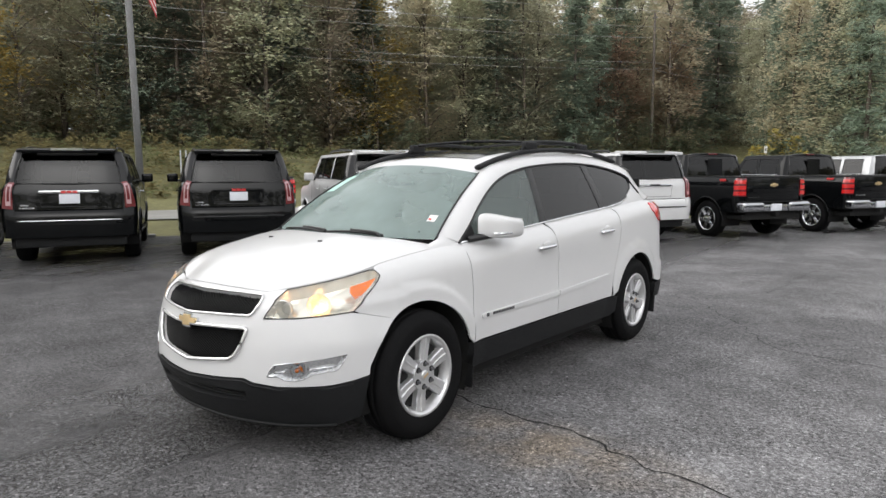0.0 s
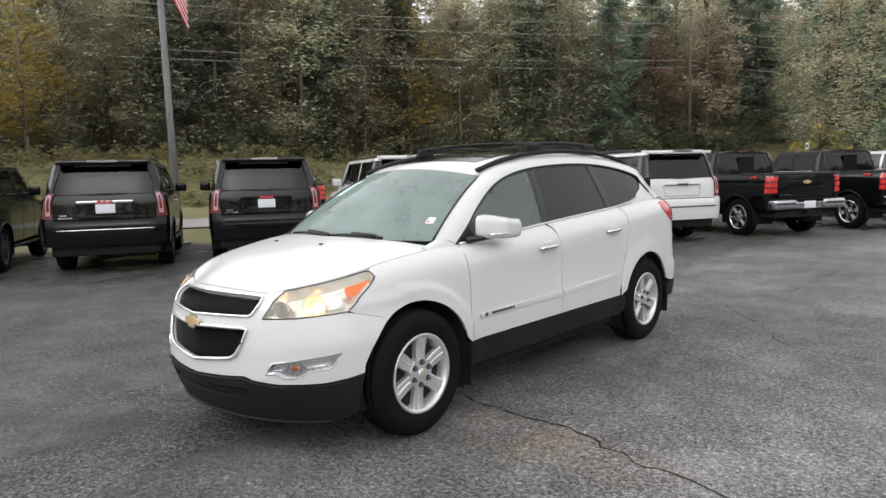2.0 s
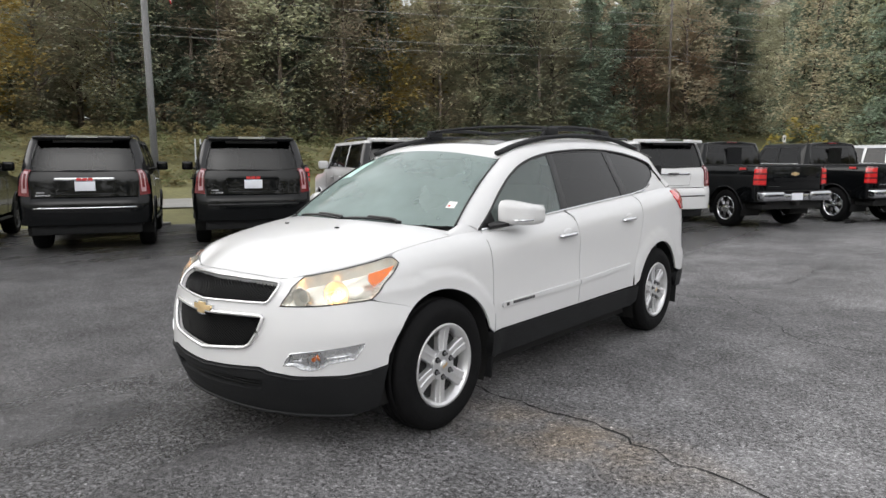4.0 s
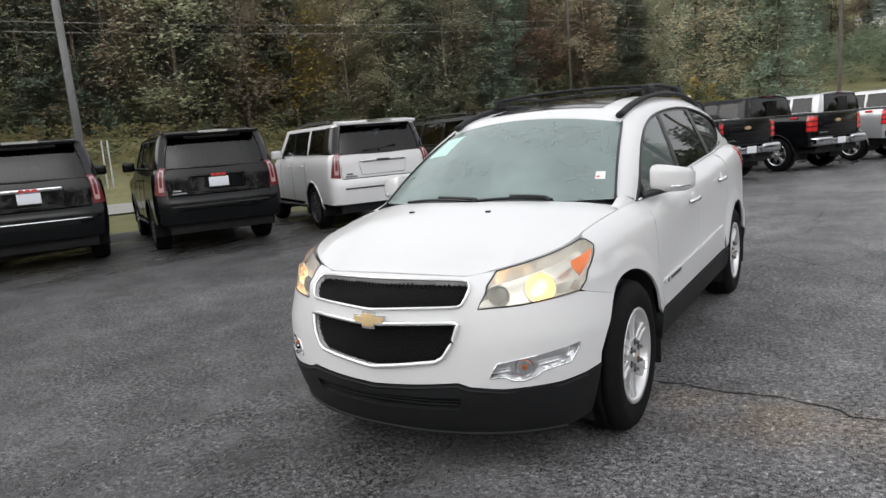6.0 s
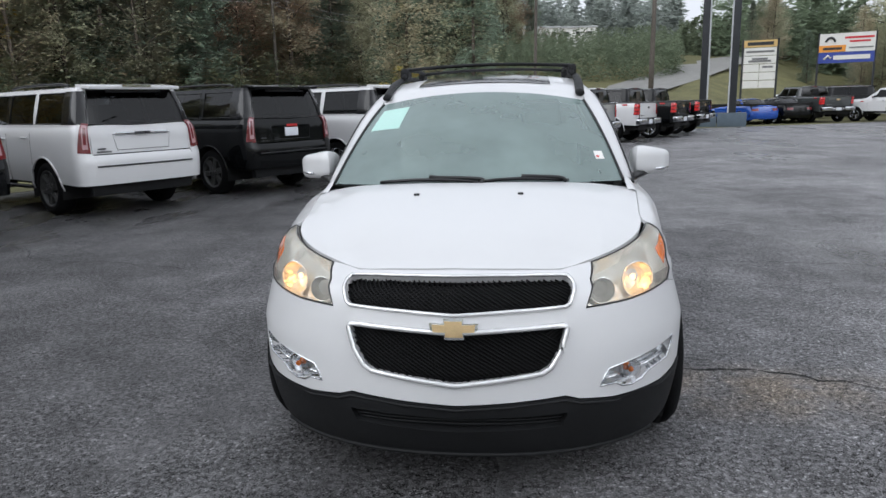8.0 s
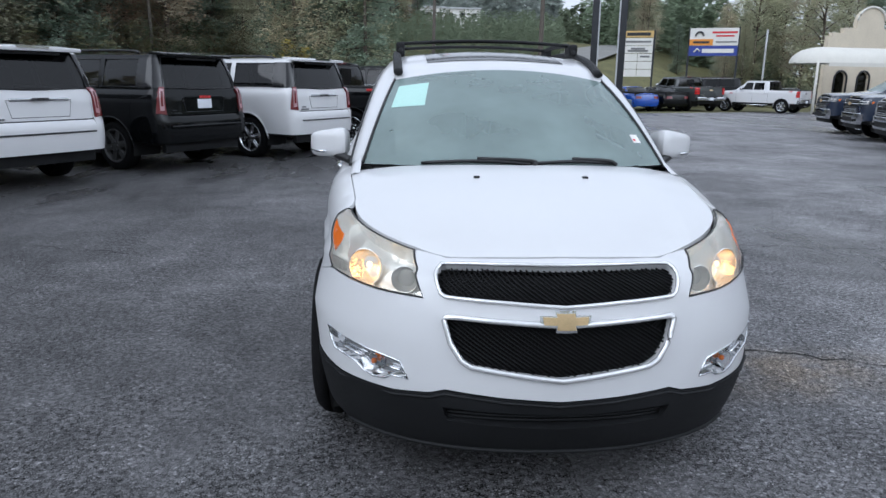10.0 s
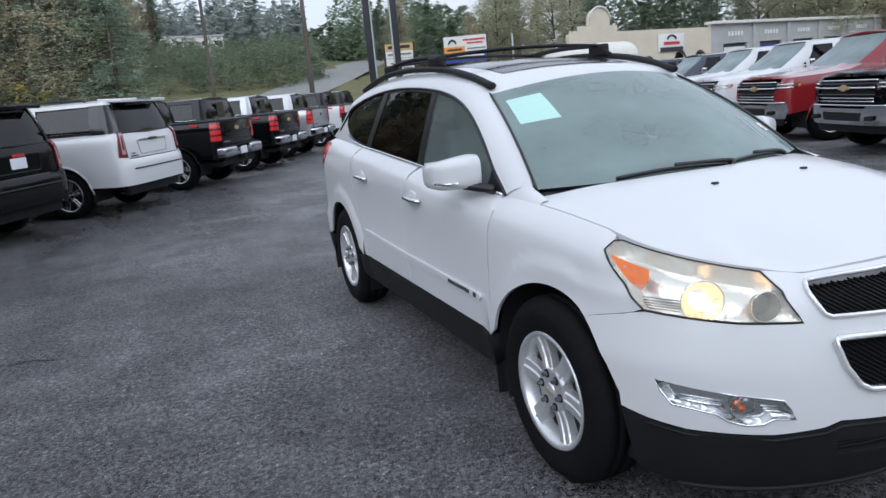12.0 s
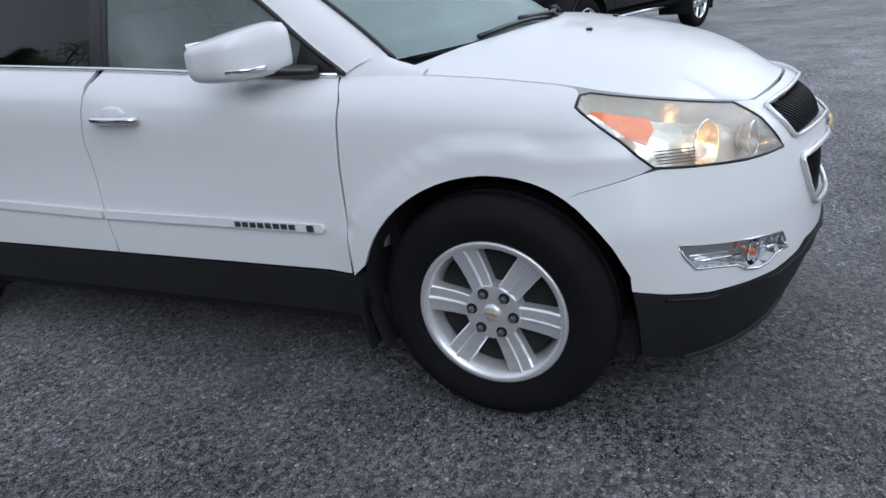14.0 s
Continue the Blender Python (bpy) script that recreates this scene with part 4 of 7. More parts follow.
        link("turn_repeater", *tube([(g * 0.985, -0.862, 1.178), (g * 1.03, -0.828, 1.177), (g * 1.070, -0.775, 1.180)], 0.0075, 6), CHROME, mir)
        arm = [(g * 0.84, -0.95, 1.140), (g * 0.89, -0.88, 1.150), (g * 0.95, -0.80, 1.165)]
        link("mirror_arm", *tube(smoothed(arm, 4), 0.028, 8, False, 0.8), TRIM, mir)
    # door handles
    for g in (1, -1):
        for y, z, d in ((-0.128, 1.022, doors), (0.866, 1.068, rdoors)):
            hnd = new("door_handle")
            hnd.parent = d[0 if g > 0 else 1]
            base = sh.at(sh.sy(y), z).x
            pts = [(g * (base + o), y + dy, z + dz) for dy, dz, o in ((-0.105, -0.004, 0.004), (-0.085, 0.0, 0.026), (0.0, 0.003, 0.036), (0.085, 0.004, 0.028), (0.105, 0.003, 0.004))]
            link("grip", *tube(smoothed(pts, 5), 0.0155, 8, False, 0.95), CHROME, hnd, "chrome door handle")
            bm = bmesh.new()
            bmesh.ops.create_uvsphere(bm, u_segments=16, v_segments=8, radius=1, matrix=Matrix.Translation((g * (base + 0.002), y + 0.01, z + 0.018)) @ Matrix.Diagonal((0.010, 0.062, 0.030, 1)))
            part("cup", bm, WHITE, hnd)
    # arch liners, floor and mud flaps
    for cy in (-1.511, 1.511):
        for g in (1, -1):
            v = []
            for q in np.linspace(-0.45, math.pi + 0.45, 26):
                ly, lz = cy + 0.455 * math.cos(q), 0.385 + 0.455 * math.sin(q)
                edge = sh.at(sh.sy(ly, max(lz, 0.3)), max(lz, 0.3)).x - 0.02
                v += [Vector((g * x, ly, lz)) for x in (0.35, min(edge, 0.935))]
            link("wheel_arch_liner", v, grid_faces(26, 2), GAP, car)
            bm = box((0.012, 0.94, 0.80), Matrix.Translation((g * 0.45, cy, 0.52)))
            part("arch_inner_wall", bm, GAP, car)
        for g in (1, -1):
            y0 = cy + 0.452
            bm = bmesh.new()
            box((0.19, 0.012, 0.26), Matrix.Translation((g * 0.855, y0 + 0.022, 0.325)) @ Matrix.Rotation(radians(-7), 4, "X"), 0.004, 1, bm)
            part("mud_flap", bm, PLASTIC, car)
    part("floor_pan", box((1.66, 4.1, 0.12), Matrix.Translation((0, 0.08, 0.29))), GAP, car)
    part("engine_block", box((0.88, 0.85, 0.45), Matrix.Translation((0, -1.68, 0.64))), GAP, car)
    part("front_firewall", box((1.60, 0.04, 0.62), Matrix.Translation((0, -1.12, 0.80))), GAP, car)
    # cabin
    part("dashboard", box((1.45, 0.52, 0.24), Matrix.Translation((0, -0.93, 1.05)), 0.06, 3), DASH, car)
    part("cabin_floor", box((1.62, 3.2, 0.03), Matrix.Translation((0, 0.6, 0.45))), GAP, car)
    for g in (1, -1):
        part("door_trim", box((0.05, 2.9, 0.6), Matrix.Translation((g * 0.80, 0.35, 0.83)), 0.02), DASH, car)
        for y, rest in ((-0.28, True), (0.72, True)):
            seat = new("seat")
            seat.parent = car
            part("seat_base", box((0.50, 0.52, 0.20), Matrix.Translation((g * 0.38, y, 0.72)), 0.07, 3), CLOTH, seat)
            part("seat_back", box((0.48, 0.16, 0.62), Matrix.Translation((g * 0.38, y + 0.34, 1.06)) @ Matrix.Rotation(radians(-14), 4, "X"), 0.06, 3), CLOTH, seat)
            part("head_rest", box((0.26, 0.11, 0.19), Matrix.Translation((g * 0.38, y + 0.45, 1.455)) @ Matrix.Rotation(radians(-10), 4, "X"), 0.04, 3), CLOTH, seat)
    ring = [(0.38 + 0.185 * math.cos(q), -0.60 - 0.05 * math.sin(q), 1.06 + 0.175 * math.sin(q)) for q in np.linspace(0, 2 * math.pi, 32, endpoint=False)]
    link("steering_wheel", *tube(ring, 0.016, 8, True), TRIM, car)
    part("rear_view_mirror", box((0.24, 0.03, 0.07), Matrix.Translation((0, -0.66, 1.50)), 0.015), TRIM, car)
    part("headliner", box((1.10, 1.9, 0.02), Matrix.Translation((0, 0.55, 1.60))), CLOTH, car)
    part("rear_cabin_wall", box((1.50, 0.03, 0.95), Matrix.Translation((0, 2.0, 1.02))), GAP, car)
    tv = []
    for i in range(6):
        k = i / 5
        w, y, z = 0.572 + 0.13 * k, 2.03 + 0.27 * k, 1.562 - 0.285 * k
        tv += [Vector((w * u, y + 0.10 * (1 - u * u), z + 0.035 * (1 - u * u) * (1 - k))) for u in np.linspace(-1, 1, 9)]
    link("rear_glass", tv, [f[::-1] for f in grid_faces(6, 9)], TINT, car)
    sv_ = []
    for k, (y, z) in enumerate(((1.90, 1.625), (2.06, 1.60), (2.17, 1.57))):
        sv_ += [Vector((0.58 * u, y + 0.06 * (1 - u * u), z + 0.045 * (1 - u * u))) for u in np.linspace(-1, 1, 9)]
    link("roof_spoiler", sv_, grid_faces(3, 9), WHITE, car)
    # wheels
    for x, y, t in ((1, -1.511, 0.42), (-1, -1.511, -0.14), (1, 1.511, 0.70), (-1, 1.511, 0.25)):
        wheel(car, (x * 0.835, y, 0.385), x, turn=t)
    return car


crossover(Matrix())


# ---------------------------------------------------------------- parked vehicles; local y: 0 at the tail, the nose towards -y
def flat_drop(d):
    return 0.045 * math.exp(-max(d, 0) / 0.03)


def tail_place(sh, extra):
    def put(t, z, o=0.0):
        s = sh.end - abs(t)
        p = sh.place(s, z, extra + o)
        return Vector((p.x if t >= 0 else -p.x, p.y, p.z))
    return put


def tail_loop(sh, pts):
    """(x, z) points on the tail, x signed, as (t, z)."""
    return [((sh.end - sh.sr(abs(x), z)) * (1 if x >= 0 else -1), z) for x, z in pts]


def fleet_wheels(v, ya, yb, R, wide, rim, alloy, cap=None):
    x = wide / 2 - 0.16
    first = wheel(v, (x, ya, R), 1, R, 0.27, rim, 6, alloy, cap, 0.2, True)
    for g, y, q in ((-1, ya, 0.5), (1, yb, 0.9), (-1, yb, 0.1)):
        c = first.copy()
        scene.collection.objects.link(c)
        c.parent = v
        c.matrix_basis = Matrix.Translation((g * x, y, R)) @ (Matrix() if g > 0 else Matrix.Rotation(math.pi, 4, "Z")) @ Matrix.Rotation(q, 4, "X")
        for k in first.children:
            d = k.copy()
            scene.collection.objects.link(d)
            d.parent = c


def roof_cap(sh, z, s0, s1, n, crown, mat, name, parent, cols=13, drop=0.0):
    ss = np.linspace(s0, s1, n)
    right = [sh.at(s, z) for s in ss]
    left = [Vector((-p.x, p.y, p.z)) for p in right]
    return link(name, *loft(left, right, cols, lambda i, u: crown * (1 - abs(u) ** 2.4) * min(1, 0.25 + i / 5, 0.25 + (n - 1 - i) / 5) - drop), mat, parent)


def body_low(v, sh, top, ya, yb, R, paint, z0, x_tail, lip_mat):
    """Sides with wheel arches, from the nose corner round to the tail lamps, and dark arch liners."""
    ra = R + 0.075
    S = lambda y, z: (sh.sy(y, z), z)
    zf = R + 0.02
    loop = [S(ya + 0.0, zf)]
    arch = lambda c: [S(y, z) for y, z in arc_points(c, R, ra, 180, 0, 16) if z > z0]
    x_n, lift = 0.80, 0.06 if x_tail > 0.82 else 0.0
    loop = [(sh.sx(x_n, 0.6), z0)] + arch(yb) + arch(ya) + [(sh.sy(-0.32, 0.6), z0 + lift), (sh.sr(x_tail, 0.7), z0 + lift)]
    s_hi = sh.sr(x_tail, 1.2)
    loop += [(s, top(s)) for s in np.linspace(s_hi, sh.sx(x_n, 1.0), 40)]
    for g in (1, -1):
        link("body_side", *drape([loop if g > 0 else mirrored(loop)], sh.off(0), 0.10, 0.02), paint, v)
        for c in (ya, yb):
            w = sh.at(sh.sy(c), 0.7).x
            q = np.linspace(-0.3, math.pi + 0.3, 18)
            vs = [Vector((g * x, c + (ra + 0.01) * math.cos(a), R + (ra + 0.01) * math.sin(a))) for a in q for x in (0.45, w - 0.01)]
            link("wheel_arch_liner", vs, grid_faces(18, 2), GAP, v)
            lipv = [sh.place(g * sh.sy(c + ra * math.cos(a)), R + ra * math.sin(a), 0.004) for a in np.linspace(-0.02, math.pi + 0.02, 18)]
            link("arch_lip", *tube(lipv, 0.016, 5), lip_mat, v)
    part("floor_pan", box((1.7, abs(yb) + 0.4, 0.10), Matrix.Translation((0, (yb - 0.7) / 2, 0.50))), GAP, v)
    for c in (ya, yb):
        part("axle", cyl(0.06, 0.06, 1.5, Matrix.Translation((0, c, R)) @ Matrix.Rotation(math.pi / 2, 4, "Y"), 12), GAP, v)
    part("body_core", box((1.55, abs(yb) + 0.3, 0.55), Matrix.Translation((0, (yb - 0.6) / 2, 0.82))), GAP, v)


def seams(v, sh, ys, z0, tops, handles, handle_mat, paint):
    for g in (1, -1):
        for y in ys:
            zt = tops(sh.sy(y))
            link("door_seam", *tube([sh.place(g * sh.sy(y), z, 0.0) for z in np.linspace(z0, zt, 8)], 0.004, 4), GAP, v)
        for y, z in handles:
            p = sh.at(sh.sy(y), z)
            pts = [(g * (p.x + o), y + d, z) for d, o in ((-0.10, 0.004), (-0.08, 0.03), (0.08, 0.03), (0.10, 0.004))]
            link("door_handle", *tube(pts, 0.014, 6), handle_mat, v)


def side_mirrors(v, x, y, z, paint):
    for g in (1, -1):
        m = new("side_mirror")
        m.parent = v
        part("mirror_shell", box((0.22, 0.12, 0.18), Matrix.Translation((g * (x + 0.15), y, z)), 0.045, 3), paint, m)
        part("mirror_arm", box((0.16, 0.06, 0.05), Matrix.Translation((g * (x + 0.02), y - 0.02, z - 0.06)), 0.015), TRIM, m)


def upper_body(v, up, z0, z1, windows, x_ws, x_rg, paint, roof_mat, rear_glass=True, crown=0.05):
    """Pillars, glass and roof."""
    S = lambda y, z: (up.sy(y, z), z)
    holes = []
    for w in windows:
        holes.append([S(y, z) for y, z in w])
    s_w, s_t = up.sx(x_ws, (z0 + z1) / 2), up.sr(x_rg, (z0 + z1) / 2)
    outline = [(s_w, z0), (s_t, z0), (s_t, z1), (s_w, z1)]
    for g in (1, -1):
        M = (lambda l: l) if g > 0 else mirrored
        link("cab_side", *drape([M(outline)] + [M(h) for h in holes], up.off(0), 0.10, 0.02), paint, v)
        for h in holes:
            link("side_window", *drape([M(h)], up.off(-0.008), 0.14, 0), FLEETGLASS, v)
            link("window_seal", *tube([up.place(g * s, z, 0.002) for s, z in h], 0.010, 4, True), TRIM, v)
    wsl = [(-s_w, z0), (s_w, z0), (s_w, z1 - 0.02), (-s_w, z1 - 0.02)]
    link("windshield", *drape([wsl], up.off(-0.004), 0.12, 0), FLEETWS, v)
    if rear_glass:
        t = up.end - s_t
        put = tail_place(up, -0.004)
        link("rear_glass", *drape([[(-t, z0 + 0.02), (t, z0 + 0.02), (t, z1 - 0.03), (-t, z1 - 0.03)]], put, 0.12, 0, True), FLEETGLASS, v)
        link("rear_glass_frame", *tube([tail_place(up, 0.004)(a, b) for a, b in ((-t, z0 + 0.02), (0, z0 + 0.015), (t, z0 + 0.02), (t, (z0 + z1) / 2), (t, z1 - 0.03), (0, z1 - 0.03), (-t, z1 - 0.03), (-t, (z0 + z1) / 2))], 0.016, 4, True), TRIM, v)
    roof_cap(up, z1, 0.02, up.end - 0.02, 26, crown, roof_mat, "roof", v)
    part("cabin_lining", box((1.30, abs(up.yr - up.yf) * 0.92, 0.02), Matrix.Translation((0, (up.yr + up.yf) / 2, z1 - 0.06))), CLOTH, v)
    part("cabin_floor", box((1.5, abs(up.yr - up.yf) + 0.7, 0.02), Matrix.Translation((0, (up.yr + up.yf) / 2 - 0.1, z0 - 0.03))), GAP, v)
    for y in windows[:2]:
        yc = sum(p[0] for p in y) / len(y) + 0.25
        for g in (1, -1):
            part("seat_back", box((0.5, 0.14, 0.42), Matrix.Translation((g * 0.40, yc, z0 + 0.12)), 0.05), DASH, v)


# sky reflection painted into the parked windshields as a pale diffuse layer
FLEETWS = glass("parked_windshield", (0.34, 0.40, 0.40), 1.7, 0.0, 0.34, (0.50, 0.62, 0.62))
TAILTRIM = material("tail_lamp_inner", (0.45, 0.26, 0.28), 0.2, coat=1.0, noise_scale=20, spread=0.1)


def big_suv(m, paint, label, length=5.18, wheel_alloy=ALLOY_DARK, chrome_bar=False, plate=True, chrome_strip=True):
    v = thing("large_suv", m, label, "car", "row of parked vehicles")
    L, R = length, 0.415
    ya, yb = -1.22, -1.22 - (L - 2.23)
    Wz = Curve((0.35, 0.95), (0.5, 0.995), (0.8, 1.018), (1.05, 1.015), (1.36, 0.990), (1.50, 0.955))
    LF = Curve((0.35, 0.36), (0.6, 0.44), (0.9, 0.44), (1.18, 0.40), (1.38, 0.30))
    LR = Curve((0.35, 0.20), (0.48, 0.29), (0.70, 0.31), (0.90, 0.30), (0.955, 0.235), (1.37, 0.205), (1.55, 0.18))
    sh = Shell(lambda y, z: Wz(z), LF, LR, -L + 0.45, -0.30, 3.6, 4.6, None, None, None, (1.0, 0.44, 0.28))
    top = Curve((0, 1.15), (sh.qf, 1.19), (sh.sy(-L + 1.25), 1.26), (sh.sy(-L + 1.5), 1.36), (sh.sy(-1.2), 1.38), (sh.end, 1.385))
    sh.top, sh.drop = top, flat_drop
    body_low(v, sh, top, ya, yb, R, paint, 0.50, 0.80, paint)
    # hood and nose
    ss = np.linspace(0.01, sh.sy(-L + 1.5), 16)
    right = [sh.at(s, top(s)) for s in ss]
    link("hood", *loft([Vector((-p.x, p.y, p.z)) for p in right], right, 13, lambda i, u: 0.05 * (1 - u * u)), paint, v)
    n_l = [(sh.sx(0.80, z), z) for z in (0.5, 0.8, 1.10)]
    nose = [(-n_l[0][0], 0.50), (n_l[0][0], 0.50), (n_l[1][0], 0.8), (n_l[2][0], 1.15), (-n_l[2][0], 1.15), (-n_l[1][0], 0.8)]
    link("nose", *drape([nose], sh.off(0), 0.12, 0.02), paint, v)
    # upper body
    WU = Curve((1.34, 0.962), (1.55, 0.915), (1.82, 0.835), (1.97, 0.765))
    up = Shell(lambda y, z: WU(z), Curve((1.34, 0.80), (1.6, 0.42), (1.83, 0.10), (1.92, 0.05)), Curve((1.34, 0.31), (1.55, 0.26), (1.8, 0.17), (1.92, 0.12)), -L + 1.95, -0.42, 4.0, 4.5, None, None, None, (0.9, 0.5, 0.25))
    y0 = -L + 1.75
    span = (L - 1.75 - 0.52) / 3
    wins = []
    for k in range(3):
        a, b = y0 + k * span + 0.03, y0 + (k + 1) * span - 0.05
        wins.append([(a + (0.02 if k else 0.10), 1.405), (b, 1.405), (b - 0.03, 1.855), (a + (0.02 if k else 0.34), 1.855)] if k else [(a + 0.05, 1.405), (b, 1.405), (b - 0.02, 1.855), (a + 0.42, 1.855)])
    upper_body(v, up, 1.36, 1.92, wins, 0.74, 0.745, paint, paint)
    post = [(up.sy(y, z), z) for y, z in ((wins[0][1][0] - 0.01, 1.405), (wins[1][0][0] + 0.01, 1.405), (wins[1][3][0] + 0.01, 1.855), (wins[0][2][0] - 0.01, 1.855))]
    for g in (1, -1):
        link("b_pillar_cover", *drape([post if g > 0 else mirrored(post)], up.off(0.005), 0.1, 0.006), FRIT, v)
    for g in (1, -1):
        dp = [(up.sy(-0.61), 1.39), (up.sr(0.75, 1.5), 1.39), (up.sr(0.75, 1.7), 1.87), (up.sy(-0.63), 1.87)]
        link("d_pillar_panel", *drape([dp if g > 0 else mirrored(dp)], up.off(0.006), 0.10, 0.01), FRIT, v)
        rail = [(g * 0.70, y, z) for y, z in ((-0.75, 1.955), (-0.9, 1.985), (-1.6, 2.0), (-2.4, 1.995), (y0 + 0.75, 1.965))]
        link("roof_rail", *tube(smoothed(rail, 4), 0.022, 6), TRIM, v)
    # spoiler with its lamp strip
    spo = bmesh.new()
    box((1.46, 0.42, 0.055), Matrix.Translation((0, -0.30, 1.935)) @ Matrix.Rotation(radians(-5), 4, "X"), 0.02, 2, spo)
    part("roof_spoiler", spo, paint, v)
    part("brake_light_strip", box((0.46, 0.02, 0.035), Matrix.Translation((0, -0.088, 1.945))), CHROME, v)
    part("rear_wiper_cover", box((0.9, 0.05, 0.06), Matrix.Translation((0, -0.20, 1.875)), 0.02), FRIT, v)
    # tail
    put = tail_place(sh, 0.0)
    tg = tail_loop(sh, [(-0.795, 0.955), (0.795, 0.955), (0.795, 1.18), (0.78, 1.375), (-0.78, 1.375), (-0.795, 1.18)])
    link("tailgate", *drape([tg], put, 0.10, 0.02), paint, v)
    bp = tail_loop(sh, [(-0.80, 0.50), (0.80, 0.50), (0.80, 0.940), (-0.80, 0.940)])
    link("rear_bumper", *drape([bp], put, 0.08, 0.03), paint, v)
    part("rear_valance", box((1.66, 0.12, 0.20), Matrix.Translation((0, -0.20, 0.43)), 0.03), PLASTIC, v)
    if chrome_strip:
        link("bumper_strip", *tube([put(t, 0.775) + Vector((0, 0.006, 0)) for t in np.linspace(*[q[0] for q in tail_loop(sh, [(-0.78, 0.775), (0.78, 0.775)])], 9)], 0.014, 6), CHROME if chrome_bar else TRIM, v)
    rc = tail_loop(sh, [(-0.42, 1.0), (0.42, 1.0), (0.47, 1.235), (-0.47, 1.235)])
    link("plate_recess", *drape([rc], tail_place(sh, 0.003), 0.1, 0.004), paint, v)
    link("recess_edge", *tube([tail_place(sh, 0.006)(*q) for q in rc], 0.004, 4, True), GREYINK, v)
    if chrome_bar:
        part("chrome_bar", box((0.90, 0.05, 0.06), Matrix.Translation((0, -0.075, 1.245)), 0.02, 3), CHROME, v)
    else:
        part("tailgate_grip", box((0.86, 0.04, 0.05), Matrix.Translation((0, -0.085, 1.24)), 0.016, 3), paint if paint is not WHITE else CHROME, v)
    for k in range(3):
        part("emblem_bar", box((0.072, 0.012, 0.042), Matrix.Translation((-0.085 + k * 0.085, -0.052, 1.245))), REDINK if paint is BLACK else GREYINK, v)
    if plate:
        part("license_plate", box((0.31, 0.012, 0.155), Matrix.Translation((0, -0.070, 1.13)), 0.003), PLATE, v)
    for k in range(5):
        part("badge_bar", box((0.035, 0.008, 0.022), Matrix.Translation((0.72 - k * 0.045, -0.066, 0.985))), CHROME if paint is BLACK else GREYINK, v)
    part("badge_bar", box((0.12, 0.008, 0.02), Matrix.Translation((0.66, -0.066, 1.03))), CHROME if paint is BLACK else GREYINK, v)
    for g in (1, -1):
        lamp = new("tail_lamp")
        lamp.parent = v
        outl = [(sh.sy(-0.15, 1.0), 0.985), (sh.sr(0.825, 0.98), 0.965), (sh.sr(0.825, 1.3), 1.40), (sh.sr(0.87, 1.3), 1.405), (sh.sy(-0.14, 1.3), 1.41)]
        M = (lambda l: l) if g > 0 else mirrored
        link("lens", *drape([M(outl)], sh.off(0.022), 0.07, 0.035), REDLENS, lamp)
        a, b = sh.sr(0.852, 1.1), sh.sr(0.92, 1.1)
        inn = [(b, 1.03), (a, 1.03), (a, 1.36), (b, 1.37)]
        hole = [(b + 0.016, 1.10), (a - 0.016, 1.10), (a - 0.016, 1.33), (b + 0.016, 1.34)]
        link("light_guide", *drape([M(inn), M(hole)], sh.off(0.026), 0.06, 0.004), TAILTRIM, lamp)
        part("exhaust", cyl(0.03, 0.03, 0.2, Matrix.Translation((g * 0.6, -0.36, 0.37)) @ Matrix.Rotation(math.pi / 2, 4, "X"), 12), CHROME, v)
    seams(v, sh, [y0 + 0.1, y0 + span, y0 + 2 * span - 0.1], 0.52, top, [(y0 + span - 0.15, 1.18), (y0 + 2 * span - 0.28, 1.20)], CHROME if chrome_bar else paint, paint)
    side_mirrors(v, 0.95, y0 + 0.25, 1.44, paint)
    for g in (1, -1):
        link("running_board", *tube([(g * 0.98, ya - 0.6, 0.42), (g * 0.98, yb + 0.6, 0.42)], 0.05, 6, False, 0.6), TRIM, v)
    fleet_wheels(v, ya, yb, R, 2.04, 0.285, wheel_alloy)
    return v


